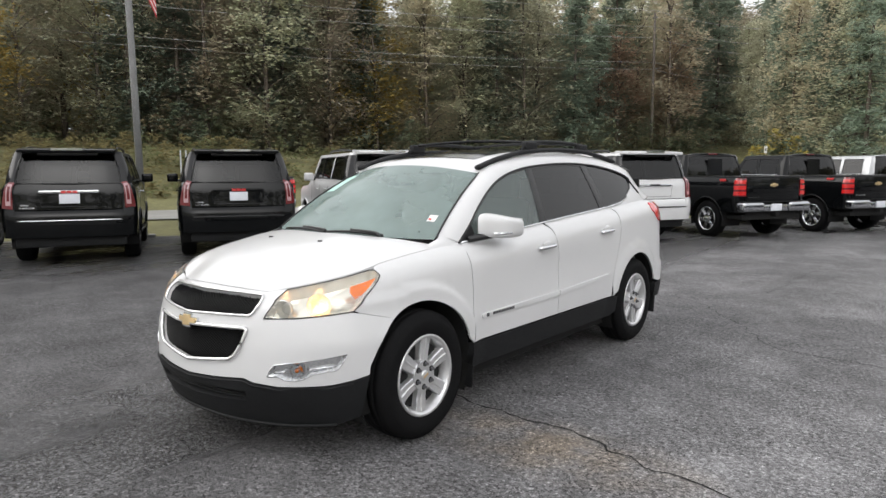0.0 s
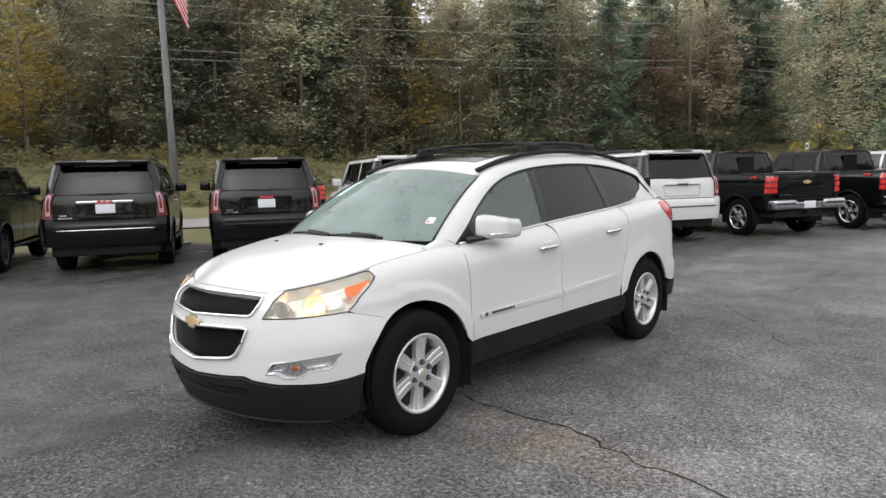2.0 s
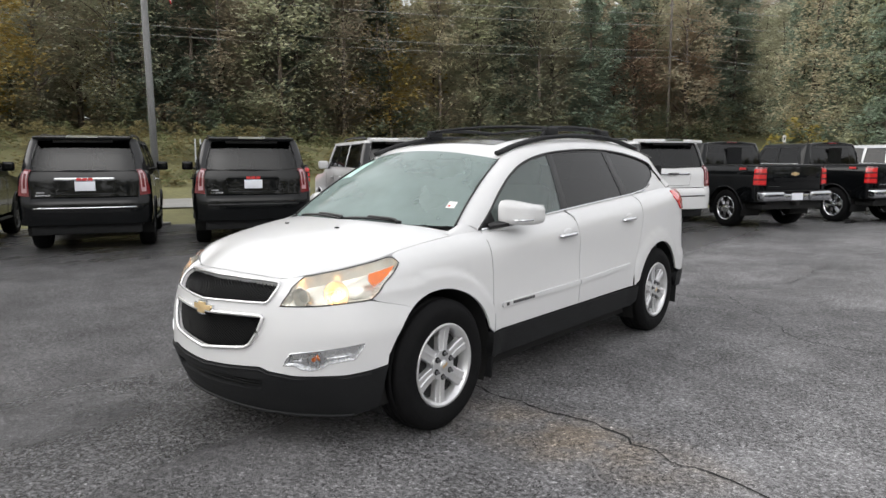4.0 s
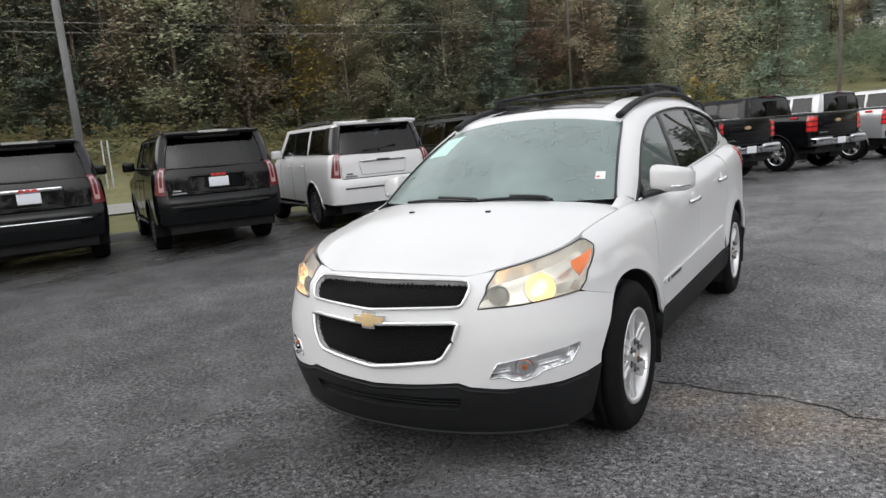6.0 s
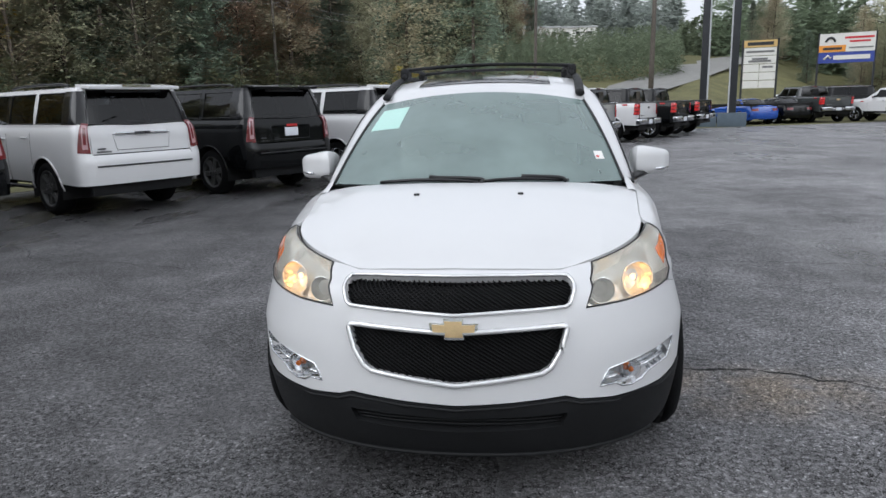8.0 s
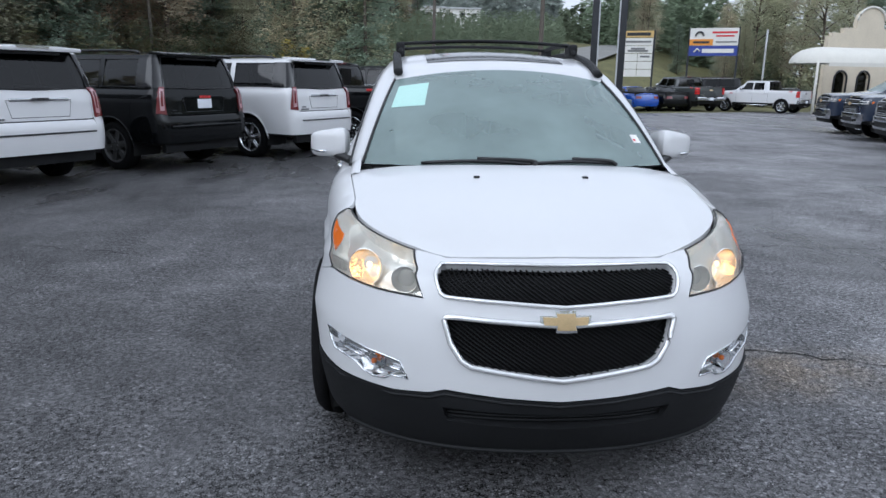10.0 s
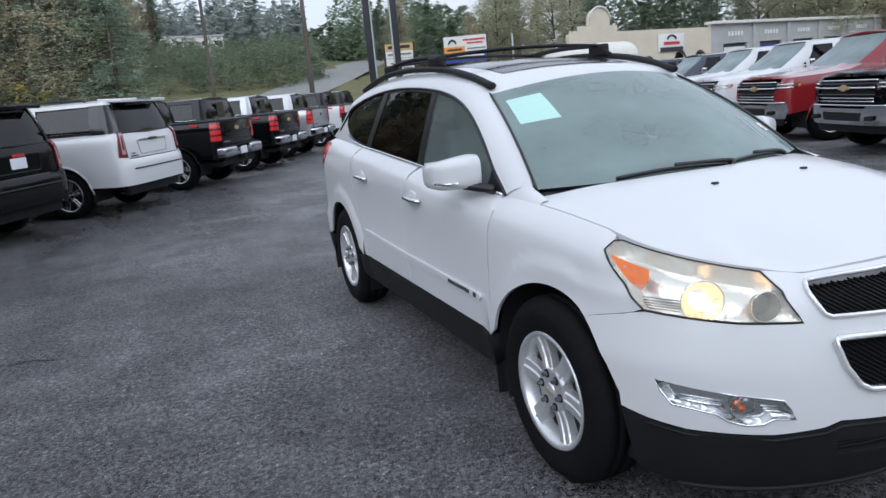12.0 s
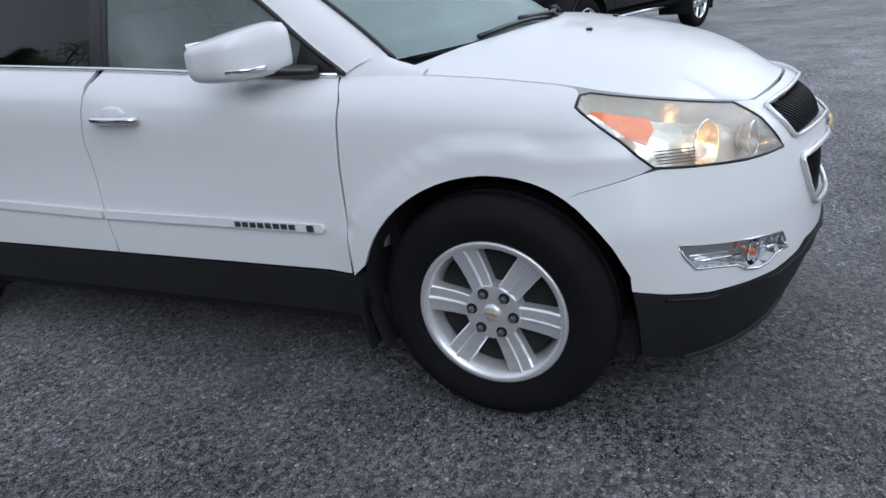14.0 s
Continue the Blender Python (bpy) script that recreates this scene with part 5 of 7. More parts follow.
def pickup(m, paint, label, group="row of parked vehicles", bumper=CHROME, alloy=CHROME, emblem=GOLD, plate=True):
    v = thing("pickup_truck", m, label, "truck", group)
    L, R = 5.88, 0.43
    ya, yb = -1.13, -4.83
    Wz = Curve((0.40, 0.96), (0.6, 1.0), (0.9, 1.015), (1.2, 1.01), (1.38, 0.985))
    LF = Curve((0.4, 0.34), (0.6, 0.40), (0.95, 0.40), (1.15, 0.36), (1.30, 0.26))
    LR = Curve((0.4, 0.16), (0.6, 0.18), (1.38, 0.18))
    sh = Shell(lambda y, z: Wz(z) - 0.02 * max(0, y + 1.9) * (y > -1.9) * 0.3, LF, LR, -L + 0.42, -0.32, 4.2, 7.0, None, None, None, (1.0, 0.40, 0.18))
    top = Curve((0, 1.22), (sh.qf, 1.25), (sh.sy(-4.45), 1.31), (sh.sy(-4.25), 1.385), (sh.sy(-2.0), 1.40), (sh.end, 1.405))
    sh.top, sh.drop = top, flat_drop
    body_low(v, sh, top, ya, yb, R, paint, 0.55, 0.83, paint)
    ss = np.linspace(0.01, sh.sy(-4.20), 18)
    right = [sh.at(s, top(s)) for s in ss]
    link("hood", *loft([Vector((-p.x, p.y, p.z)) for p in right], right, 15, lambda i, u: 0.055 * (1 - abs(u) ** 3) + 0.02 * math.exp(-((abs(u) - 0.55) / 0.12) ** 2)), paint, v)
    # nose: grille with bright bars, lamps, bumper
    X = lambda x, z: (sh.sx(x, z), z)
    both = lambda pts: [X(x, z) for x, z in pts] + [(-s, z) for s, z in [X(x, z) for x, z in pts][::-1]]
    link("grille", *drape([both([(0.70, 0.80), (0.72, 1.20)])], sh.off(-0.03), 0.14, 0), MESHGRILLE, v)
    for z, r in ((0.85, 0.013), (0.90, 0.013), (0.955, 0.012), (1.055, 0.022), (1.12, 0.012), (1.17, 0.018)):
        link("grille_bar", *tube([sh.place(s, z, 0.0) for s in np.linspace(-sh.sx(0.70, z), sh.sx(0.70, z), 11)], r, 6, False, 0.8), CHROME if r > 0.012 else GREYINK, v)
    part("emblem", box((0.26, 0.03, 0.055), Matrix.Translation((0, -L + 0.02, 1.055)), 0.01), emblem, v)
    part("emblem_centre", box((0.10, 0.034, 0.10), Matrix.Translation((0, -L + 0.019, 1.055)), 0.01), emblem, v)
    for g in (1, -1):
        M = (lambda l: l) if g > 0 else mirrored
        hl = [X(0.71, 1.03), (sh.sy(-L + 0.34, 1.05), 1.05), (sh.sy(-L + 0.40, 1.12), 1.15), X(0.72, 1.17)]
        lamp = new("headlight")
        lamp.parent = v
        link("housing", *drape([M(hl)], sh.off(-0.01), 0.08, 0.01), GREYINK, lamp)
        link("lens", *drape([M(hl)], sh.off(0.004), 0.08, 0), CLEARLENS, lamp)
        for z in (1.065, 1.125):
            link("light_bar", *tube([sh.place(g * s, z, -0.002) for s in np.linspace(X(0.74, z)[0], sh.sy(-L + 0.26, z), 5)], 0.014, 5), REFLECTOR, lamp)
        side_sig = [(sh.sy(-L + 0.33, 1.08), 1.07), (sh.sy(-L + 0.38, 1.1), 1.08), (sh.sy(-L + 0.40, 1.12), 1.13), (sh.sy(-L + 0.34, 1.1), 1.13)]
        link("marker", *drape([M(side_sig)], sh.off(0.006), 0.06, 0.004), AMBER, lamp)
        cheek = [X(0.71, 0.78), (sh.sx(0.80, 0.8), 0.78), (sh.sx(0.80, 1.0), 1.02), X(0.71, 1.02)]
        link("cheek", *drape([M(cheek)], sh.off(0), 0.1, 0.01), paint, v)
    fb = both([(0.93, 0.50), (0.97, 0.62), (0.97, 0.77), (0.60, 0.79), (0.55, 0.745)])
    link("front_bumper", *drape([fb], sh.off(0.035), 0.08, 0.05), BUMPERCHROME if bumper is CHROME else bumper, v, "polished chrome front bumper")
    # brighter chrome strip carries the highlight along the bumper's top edge
    link("bumper_ledge", *tube([sh.place(s_, 0.792, 0.028) for s_ in np.linspace(-sh.sx(0.95, 0.79), sh.sx(0.95, 0.79), 21)], 0.024, 6, False, 0.6), CHROME if bumper is CHROME else bumper, v)
    link("bumper_intake", *drape([both([(0.46, 0.56), (0.48, 0.68)])], sh.off(0.04), 0.1, 0.005), GAP, v)
    for g in (1, -1):
        part("tow_hook", box((0.16, 0.05, 0.07), Matrix.Translation((g * 0.68, -L - 0.02, 0.60)), 0.015), GAP, v)
    link("air_dam", *drape([both([(0.85, 0.36), (0.90, 0.50)])], sh.off(-0.01), 0.12, 0.03), PLASTIC, v)
    # cab
    WU = Curve((1.36, 0.965), (1.6, 0.915), (1.86, 0.835), (1.97, 0.77))
    up = Shell(lambda y, z: WU(z), Curve((1.36, 0.92), (1.6, 0.50), (1.84, 0.12), (1.93, 0.05)), Curve((1.36, 0.22), (1.6, 0.20), (1.84, 0.14), (1.93, 0.10)), -3.55, -2.20, 4.0, 5.0, None, None, None, (0.9, 0.5, 0.2))
    wins = [[(-3.80, 1.435), (-3.05, 1.435), (-3.07, 1.845), (-3.50, 1.845)], [(-2.98, 1.435), (-2.32, 1.435), (-2.36, 1.845), (-2.97, 1.845)]]
    upper_body(v, up, 1.375, 1.935, wins, 0.77, 0.80, paint, paint, True, 0.045)
    part("third_brake_light", box((0.30, 0.03, 0.035), Matrix.Translation((0, -2.10, 1.955)), 0.008), REDLENS, v)
    part("slider_frame", box((0.44, 0.02, 0.40), Matrix.Translation((0, -2.0, 1.63))), FRIT, v)
    side_mirrors(v, 0.95, -3.72, 1.46, CHROME if bumper is CHROME else paint)
    for g in (1, -1):
        part("fender_badge", box((0.012, 0.20, 0.055), Matrix.Translation((g * 1.012, -4.42, 1.19)), 0.004), REDINK, v)
        part("badge_edge", box((0.014, 0.20, 0.010), Matrix.Translation((g * 1.013, -4.42, 1.222))), SIGNPALE, v)
    for g in (1, -1):
        link("window_strip", *tube([up.place(g * up.sy(y), 1.42, 0.01) for y in np.linspace(-3.85, -2.25, 8)], 0.010, 5), CHROME if bumper is CHROME else TRIM, v)
    # bed
    part("bed_floor", box((1.75, 1.82, 0.05), Matrix.Translation((0, -1.06, 1.02))), PLASTIC, v)
    part("bed_front_wall", box((1.80, 0.05, 0.80), Matrix.Translation((0, -1.97, 1.0))), paint, v)
    for g in (1, -1):
        part("bed_rail", box((0.10, 1.85, 0.035), Matrix.Translation((g * 0.90, -1.07, 1.405)), 0.012), TRIM, v)
        part("bed_wall", box((0.03, 1.85, 0.36), Matrix.Translation((g * 0.86, -1.07, 1.22))), PLASTIC, v)
    tg = bmesh.new()
    box((1.54, 0.07, 0.56), Matrix.Translation((0, -0.165, 1.115)), 0.02, 2, tg)
    part("tailgate", tg, paint, v)
    part("tailgate_cap", box((1.60, 0.10, 0.04), Matrix.Translation((0, -0.165, 1.405)), 0.012), TRIM, v)
    part("tailgate_panel", box((1.20, 0.012, 0.20), Matrix.Translation((0, -0.127, 1.16)), 0.004), paint, v)
    part("emblem", box((0.22, 0.02, 0.048), Matrix.Translation((0, -0.118, 1.22)), 0.006), emblem, v)
    part("emblem_centre", box((0.085, 0.024, 0.088), Matrix.Translation((0, -0.117, 1.22)), 0.006), emblem, v)
    for g in (1, -1):
        part("bed_badge", box((0.012, 0.19, 0.05), Matrix.Translation((g * 1.004, -0.62, 1.335)), 0.004), REDINK, v)
    for k in range(7):
        part("badge_bar", box((0.034, 0.008, 0.022), Matrix.Translation((0.70 - k * 0.045, -0.126, 0.95))), CHROME, v)
    for g in (1, -1):
        lamp = new("tail_lamp")
        lamp.parent = v
        outl = [(sh.sy(-0.28, 1.0), 0.98), (sh.sr(0.785, 1.0), 0.97), (sh.sr(0.785, 1.3), 1.37), (sh.sy(-0.26, 1.3), 1.37)]
        link("lens", *drape([outl if g > 0 else mirrored(outl)], sh.off(0.016), 0.06, 0.03), REDLENS, lamp)
        for z in (1.04, 1.165, 1.29):
            a, b = sh.sr(0.80, z), sh.sy(-0.27, z)
            bar = [(b, z - 0.042), (a, z - 0.042), (a, z + 0.042), (b, z + 0.042)]
            link("lamp_cell", *drape([bar if g > 0 else mirrored(bar)], sh.off(0.020), 0.06, 0.003), REDLENS2, lamp)
        part("step_bumper_end", box((0.62, 0.24, 0.21), Matrix.Translation((g * 0.68, -0.10, 0.735)), 0.06, 3), BUMPERCHROME if bumper is CHROME else bumper, v)
    part("bumper_middle", box((0.78, 0.18, 0.15), Matrix.Translation((0, -0.12, 0.71)), 0.02), BUMPERCHROME if bumper is CHROME else bumper, v)
    part("bumper_step_pad", box((1.9, 0.16, 0.02), Matrix.Translation((0, -0.13, 0.846)), 0.006), PLASTIC, v)
    if plate:
        part("license_plate", box((0.31, 0.012, 0.155), Matrix.Translation((0, -0.02, 0.725)), 0.003), PLATE, v)
    part("hitch", box((0.10, 0.22, 0.09), Matrix.Translation((0, -0.10, 0.58)), 0.01), GAP, v)
    part("rear_frame", box((1.2, 0.12, 0.14), Matrix.Translation((0, -0.25, 0.60))), GAP, v)
    seams(v, sh, [-4.10, -3.02, -2.02], 0.58, top, [(-3.15, 1.22), (-2.20, 1.23)], CHROME if bumper is CHROME else paint, paint)
    for g in (1, -1):
        link("running_board", *tube([(g * 0.99, -1.95, 0.50), (g * 0.99, -4.2, 0.50)], 0.045, 6, False, 0.6), CHROME if bumper is CHROME else TRIM, v)
    fleet_wheels(v, ya, yb, R, 2.03, 0.275, alloy)
    return v


SIGNPALE = material("pale_badge_enamel", (0.65, 0.65, 0.66), 0.3, noise_scale=20, spread=0.05)


def small_car(m, paint, label, tall=0.0, group="vehicles at the far side"):
    """A low coupe or sedan."""
    v = thing("parked_car", m, label, "car", group)
    L, R = 4.7, 0.34
    ya, yb = -0.95, -3.75
    sh = Shell(lambda y, z: Curve((0.2, 0.84), (0.5, 0.92), (0.75, 0.925), (1.0, 0.88))(z), Curve((0.2, 0.55), (0.5, 0.7), (0.8, 0.62), (1.0, 0.5)), Curve((0.2, 0.40), (0.5, 0.5), (0.9, 0.44)), -L + 0.7, -0.5, 2.6, 3.2, None, None, None, (0.92, 0.7, 0.5))
    top = Curve((0, 0.74), (sh.qf, 0.82), (sh.sy(-3.0), 0.94), (sh.sy(-1.0), 0.99), (sh.end, 0.97))
    sh.top, sh.drop = top, flat_drop
    body_low(v, sh, top, ya, yb, R, paint, 0.26, 0.70, paint)
    ss = np.linspace(0.01, sh.end - 0.01, 30)
    right = [sh.at(s, top(s)) for s in ss]
    link("hood", *loft([Vector((-p.x, p.y, p.z)) for p in right], right, 11, lambda i, u: 0.05 * (1 - u * u)), paint, v)
    up = Shell(lambda y, z: Curve((0.9, 0.83), (1.36, 0.58))(z), Curve((0.9, 1.0), (1.2, 0.45), (1.36, 0.1)), Curve((0.9, 0.95), (1.2, 0.5), (1.36, 0.1)), -2.3, -1.6, 3.2, 3.2, None, None, None, (0.8, 0.6, 0.6))
    wins = [[(-2.75, 0.99), (-1.9, 0.99), (-1.9, 1.27), (-2.4, 1.27)], [(-1.84, 0.99), (-1.15, 0.99), (-1.45, 1.25), (-1.84, 1.27)]]
    upper_body(v, up, 0.93, 1.34, wins, 0.62, 0.62, paint, paint, True, 0.04)
    tp = tail_loop(sh, [(-0.70, 0.30), (0.70, 0.30), (0.70, 0.95), (-0.70, 0.95)])
    link("tail_panel", *drape([tp], tail_place(sh, 0.0), 0.12, 0.02), paint, v)
    n_l = sh.sx(0.80, 0.5)
    link("nose", *drape([[(-n_l, 0.26), (n_l, 0.26), (n_l, 0.74), (-n_l, 0.74)]], sh.off(0), 0.12, 0.02), paint, v)
    for g in (1, -1):
        t = tail_loop(sh, [(g * 0.40, 0.72), (g * 0.72, 0.72), (g * 0.72, 0.86), (g * 0.40, 0.86)])
        link("tail_lamp", *drape([t], tail_place(sh, 0.01), 0.1, 0.01), REDLENS, v)
        h = [(sh.sx(0.5, 0.66), 0.62), (sh.sx(0.85, 0.66), 0.64), (sh.sx(0.85, 0.7), 0.73), (sh.sx(0.5, 0.7), 0.70)]
        link("headlight", *drape([h if g > 0 else mirrored(h)], sh.off(0.006), 0.1, 0.006), REFLECTOR, v)
    fleet_wheels(v, ya, yb, R, 1.84, 0.24, ALLOY)
    return v


def aim(x, y, hx, hy, back=0.0):
    """The pose of a vehicle whose tail stands at (x, y) and that points along (hx, hy)."""
    a = math.atan2(hx, -hy)
    n = math.hypot(hx, hy)
    return Matrix.Translation((x - hx / n * back, y - hy / n * back, 0)) @ Matrix.Rotation(a, 4, "Z")


ROW = (-0.862, 0.507)
suv_a = big_suv(aim(-8.46, 0.58, *ROW), BLACK, "black large SUV with a chrome tailgate bar and paper plate", chrome_bar=True, wheel_alloy=ALLOY_DARK)
suv_b = big_suv(aim(-7.06, 2.89, *ROW), BLACK, "glossy black large SUV with black tailgate and paper plate")
suv_d = copy_thing(suv_b, aim(-3.97, 7.76, *ROW))
suv_v = copy_thing(suv_b, aim(-9.95, -1.85, *ROW))
tagged(suv_v, "glossy black large SUV at the end of the row")
suv_c = big_suv(aim(-5.55, 5.38, *ROW), WHITE, "white large SUV with dark wheels and black glass", plate=False)
suv_e = big_suv(aim(-2.15, 9.87, *ROW), WHITE, "long white SUV with chrome wheels and black glass", 5.69, CHROME, plate=False)
truck_f = pickup(aim(-0.33, 12.35, *ROW), BLACK, "black crew-cab pickup truck with chrome bumper and wheels")
truck_g = copy_thing(truck_f, aim(1.36, 15.16, *ROW))
copy_thing(truck_f, aim(6.6, 23.9, *ROW))
copy_thing(truck_f, aim(8.1, 26.6, *ROW))
truck_h = pickup(aim(2.94, 18.15, *ROW), SILVER, "silver crew-cab pickup truck with chrome bumper and wheels", emblem=GREYINK)
truck_i = pickup(aim(4.86, 21.54, *ROW), WHITE, "white crew-cab pickup truck with chrome bumper", emblem=GREYINK)
FACE = (-0.945, 0.325)
front = [(6.75, 1.35, truck_f, "black crew-cab pickup truck facing the lot with chrome grille"), (8.0, 4.2, truck_f, "black crew-cab pickup truck with a silver grille"), (10.1, 9.7, truck_i, "white pickup truck facing the lot with chrome grille"),
         (11.4, 12.5, truck_i, "white pickup truck facing the lot beside others")]
for x, y, src, lab in front:
    t = copy_thing(src, aim(x, y, *FACE, back=5.9))
    tagged(t, lab, group="facing row of trucks")
pickup(aim(9.0, 6.95, *FACE, back=5.9), RED, "dark red crew-cab pickup truck facing the lot", "facing row of trucks")
navy = pickup(aim(12.5, 15.6, *FACE, back=5.9), NAVY, "dark blue pickup truck with a chrome grille", "facing row of trucks")
copy_thing(navy, aim(13.6, 18.9, *FACE, back=5.9))
far_truck = copy_thing(truck_f, aim(-11.42, 6.52, *ROW))
tagged(far_truck, "black pickup truck parked beyond the row beside the road")
# far side of the lot
small_car(aim(13.0, 34.4, -0.25, 0.97), BLUE, "bright blue sports coupe parked beside the pylon")
small_car(aim(14.97, 35.0, -0.25, 0.97), BLACK, "black sports coupe parked beside the blue one")
small_car(aim(23.6, 45.0, -0.95, 0.30), BLACK, "black sedan parked at the far side")
small_car(aim(28.2, 43.5, -0.95, 0.30), GREY_PAINT, "dark grey sedan parked near the entrance canopy")
far_grey = pickup(aim(17.0, 35.2, -0.28, 0.96), GREY_PAINT, "dark green-grey pickup truck parked at the far side", "vehicles at the far side")
far_white = copy_thing(truck_i, aim(21.6, 33.4, -0.60, 0.80) @ Matrix.Scale(0.9, 4))
tagged(far_white, "white mid-size pickup truck parked at the far side", group="vehicles at the far side")
far_suv = copy_thing(suv_b, aim(21.8, 41.5, -0.93, 0.36))
tagged(far_suv, "dark large SUV behind the white pickup truck", group="vehicles at the far side")


# ---------------------------------------------------------------- ground, road, bank and far hills
ORIGIN, ALONG, AWAY = Vector((-7.35, 3.05)), Vector((0.507, 0.862)), Vector((-0.862, 0.507))


def uv_of(x, y):
    d = Vector((x, y)) - ORIGIN
    return d.dot(ALONG), d.dot(AWAY)


def xy_of(u, n):
    p = ORIGIN + ALONG * u + AWAY * n
    return p.x, p.y


def ease(a, b, v):
    t = min(1, max(0, (v - a) / (b - a)))
    return t * t * (3 - 2 * t)


def height(x, y):
    u, n = uv_of(x, y)
    h = 6.5 * ease(48, 135, u) * ease(-10, 4, n) * (1 - ease(4, 9, n)) + 7.0 * ease(25, 115, u) * ease(4, 9, n)
    h += ease(19.5, 31, n) * (2.6 * (1 - 0.65 * ease(0, 22, u))) + ease(28, 90, n) * 4.0
    h += 16 * math.exp(-(((x + 12) / 62) ** 2 + ((y - 330) / 120) ** 2)) + 6 * math.exp(-(((x - 60) / 45) ** 2 + ((y - 200) / 45) ** 2))
    d = math.hypot(x, y)
    h += 0.4 * noise.noise(Vector((x * 0.03, y * 0.03, 0))) * ease(45, 90, d)
    return h - 0.03


GRASS = material("dry_autumn_grass", (0.128, 0.122, 0.048), 0.95, noise_scale=0.6, spread=0.45, bump=0.6, bump_scale=30)
ROADMAT = material("pale_road_asphalt", (0.24, 0.235, 0.22), 0.8, noise_scale=0.9, spread=0.2, bump=0.2, bump_scale=150)
radii = [0, 8, 16, 24, 32, 40, 48, 56, 64, 74, 84, 96, 110, 126, 145, 170, 200, 235, 270, 310, 350, 400, 470, 560, 700, 1000]
gv = [(0, 0, -0.03)]
for r in radii[1:]:
    for k in range(96):
        q = 2 * math.pi * k / 96
        x, y = r * math.cos(q), r * math.sin(q)
        gv.append((x, y, height(x, y)))
gf = [(0, 1 + k, 1 + (k + 1) % 96) for k in range(96)]
for i in range(len(radii) - 2):
    a, b = 1 + i * 96, 1 + (i + 1) * 96
    gf += [(a + k, b + k, b + (k + 1) % 96, a + (k + 1) % 96) for k in range(96)]
tagged(link("ground", gv, gf, GRASS), "dry autumn grass and rough hillside ground", "ground", kind="structure")


def asphalt_material():
    m = bpy.data.materials.new("wet_worn_asphalt")
    m.use_nodes = True
    n, l = m.node_tree.nodes, m.node_tree.links
    b = n["Principled BSDF"]
    tc = n.new("ShaderNodeTexCoord")

    def tex(scale, detail=5, rough=0.55, stretch=None):
        t = n.new("ShaderNodeTexNoise")
        t.inputs["Scale"].default_value, t.inputs["Detail"].default_value, t.inputs["Roughness"].default_value = scale, detail, rough
        if stretch:
            mp = n.new("ShaderNodeMapping")
            mp.inputs["Scale"].default_value = stretch
            mp.inputs["Rotation"].default_value = (0, 0, radians(30))
            l.new(tc.outputs["Object"], mp.inputs["Vector"])
            l.new(mp.outputs[0], t.inputs["Vector"])
        else:
            l.new(tc.outputs["Object"], t.inputs["Vector"])
        return t.outputs["Fac"]

    def rng(v, a, c, lo, hi):
        r = n.new("ShaderNodeMapRange")
        for k, q in zip(("From Min", "From Max", "To Min", "To Max"), (a, c, lo, hi)):
            r.inputs[k].default_value = q
        l.new(v, r.inputs["Value"])
        return r.outputs[0]

    def op(kind, a, c):
        o = n.new("ShaderNodeMath")
        o.operation = kind
        for i, q in enumerate((a, c)):
            if isinstance(q, (int, float)):
                o.inputs[i].default_value = q
            else:
                l.new(q, o.inputs[i])
        return o.outputs[0]
    # worn aggregate: flat grey stones with dark crevices between them, deeper where the binder has gone
    warp = n.new("ShaderNodeTexNoise")
    warp.inputs["Scale"].default_value, warp.inputs["Detail"].default_value = 38, 3
    l.new(tc.outputs["Object"], warp.inputs["Vector"])
    bend = n.new("ShaderNodeVectorMath")
    bend.operation = "MULTIPLY_ADD"
    bend.inputs[1].default_value = (0.009, 0.009, 0.009)
    l.new(warp.outputs["Color"], bend.inputs[0])
    l.new(tc.outputs["Object"], bend.inputs[2])
    vor, edge = n.new("ShaderNodeTexVoronoi"), n.new("ShaderNodeTexVoronoi")
    edge.feature = "DISTANCE_TO_EDGE"
    for v_ in (vor, edge):
        v_.inputs["Scale"].default_value = 84
        l.new(bend.outputs[0], v_.inputs["Vector"])
    stone = n.new("ShaderNodeSeparateColor")
    l.new(vor.outputs["Color"], stone.inputs[0])
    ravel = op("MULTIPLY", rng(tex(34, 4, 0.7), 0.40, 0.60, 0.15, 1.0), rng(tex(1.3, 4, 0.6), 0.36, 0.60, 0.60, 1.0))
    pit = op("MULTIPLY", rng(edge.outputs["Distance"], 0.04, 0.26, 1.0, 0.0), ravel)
    # crevice shade is put into the colour, nearly black in the pits
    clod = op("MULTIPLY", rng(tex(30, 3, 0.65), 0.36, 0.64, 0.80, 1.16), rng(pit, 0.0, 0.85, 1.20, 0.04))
    grain = op("MULTIPLY", rng(stone.outputs[0], 0.0, 1.0, 0.60, 1.40), rng(tex(240, 3), 0.3, 0.7, 0.75, 1.25))
    pale = rng(stone.outputs[1], 0.88, 0.99, 1.0, 1.8)
    patch = rng(tex(0.55, 5), 0.36, 0.66, 0.78, 1.28)
    blotch = rng(tex(3.2, 6, 0.65), 0.35, 0.7, 0.82, 1.24)
    wet = rng(tex(0.35, 5, 0.5, (1.0, 0.28, 1.0)), 0.47, 0.60, 0.0, 1.0)
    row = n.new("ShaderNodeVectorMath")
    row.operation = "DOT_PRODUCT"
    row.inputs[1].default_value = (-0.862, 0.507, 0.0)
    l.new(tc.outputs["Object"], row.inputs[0])
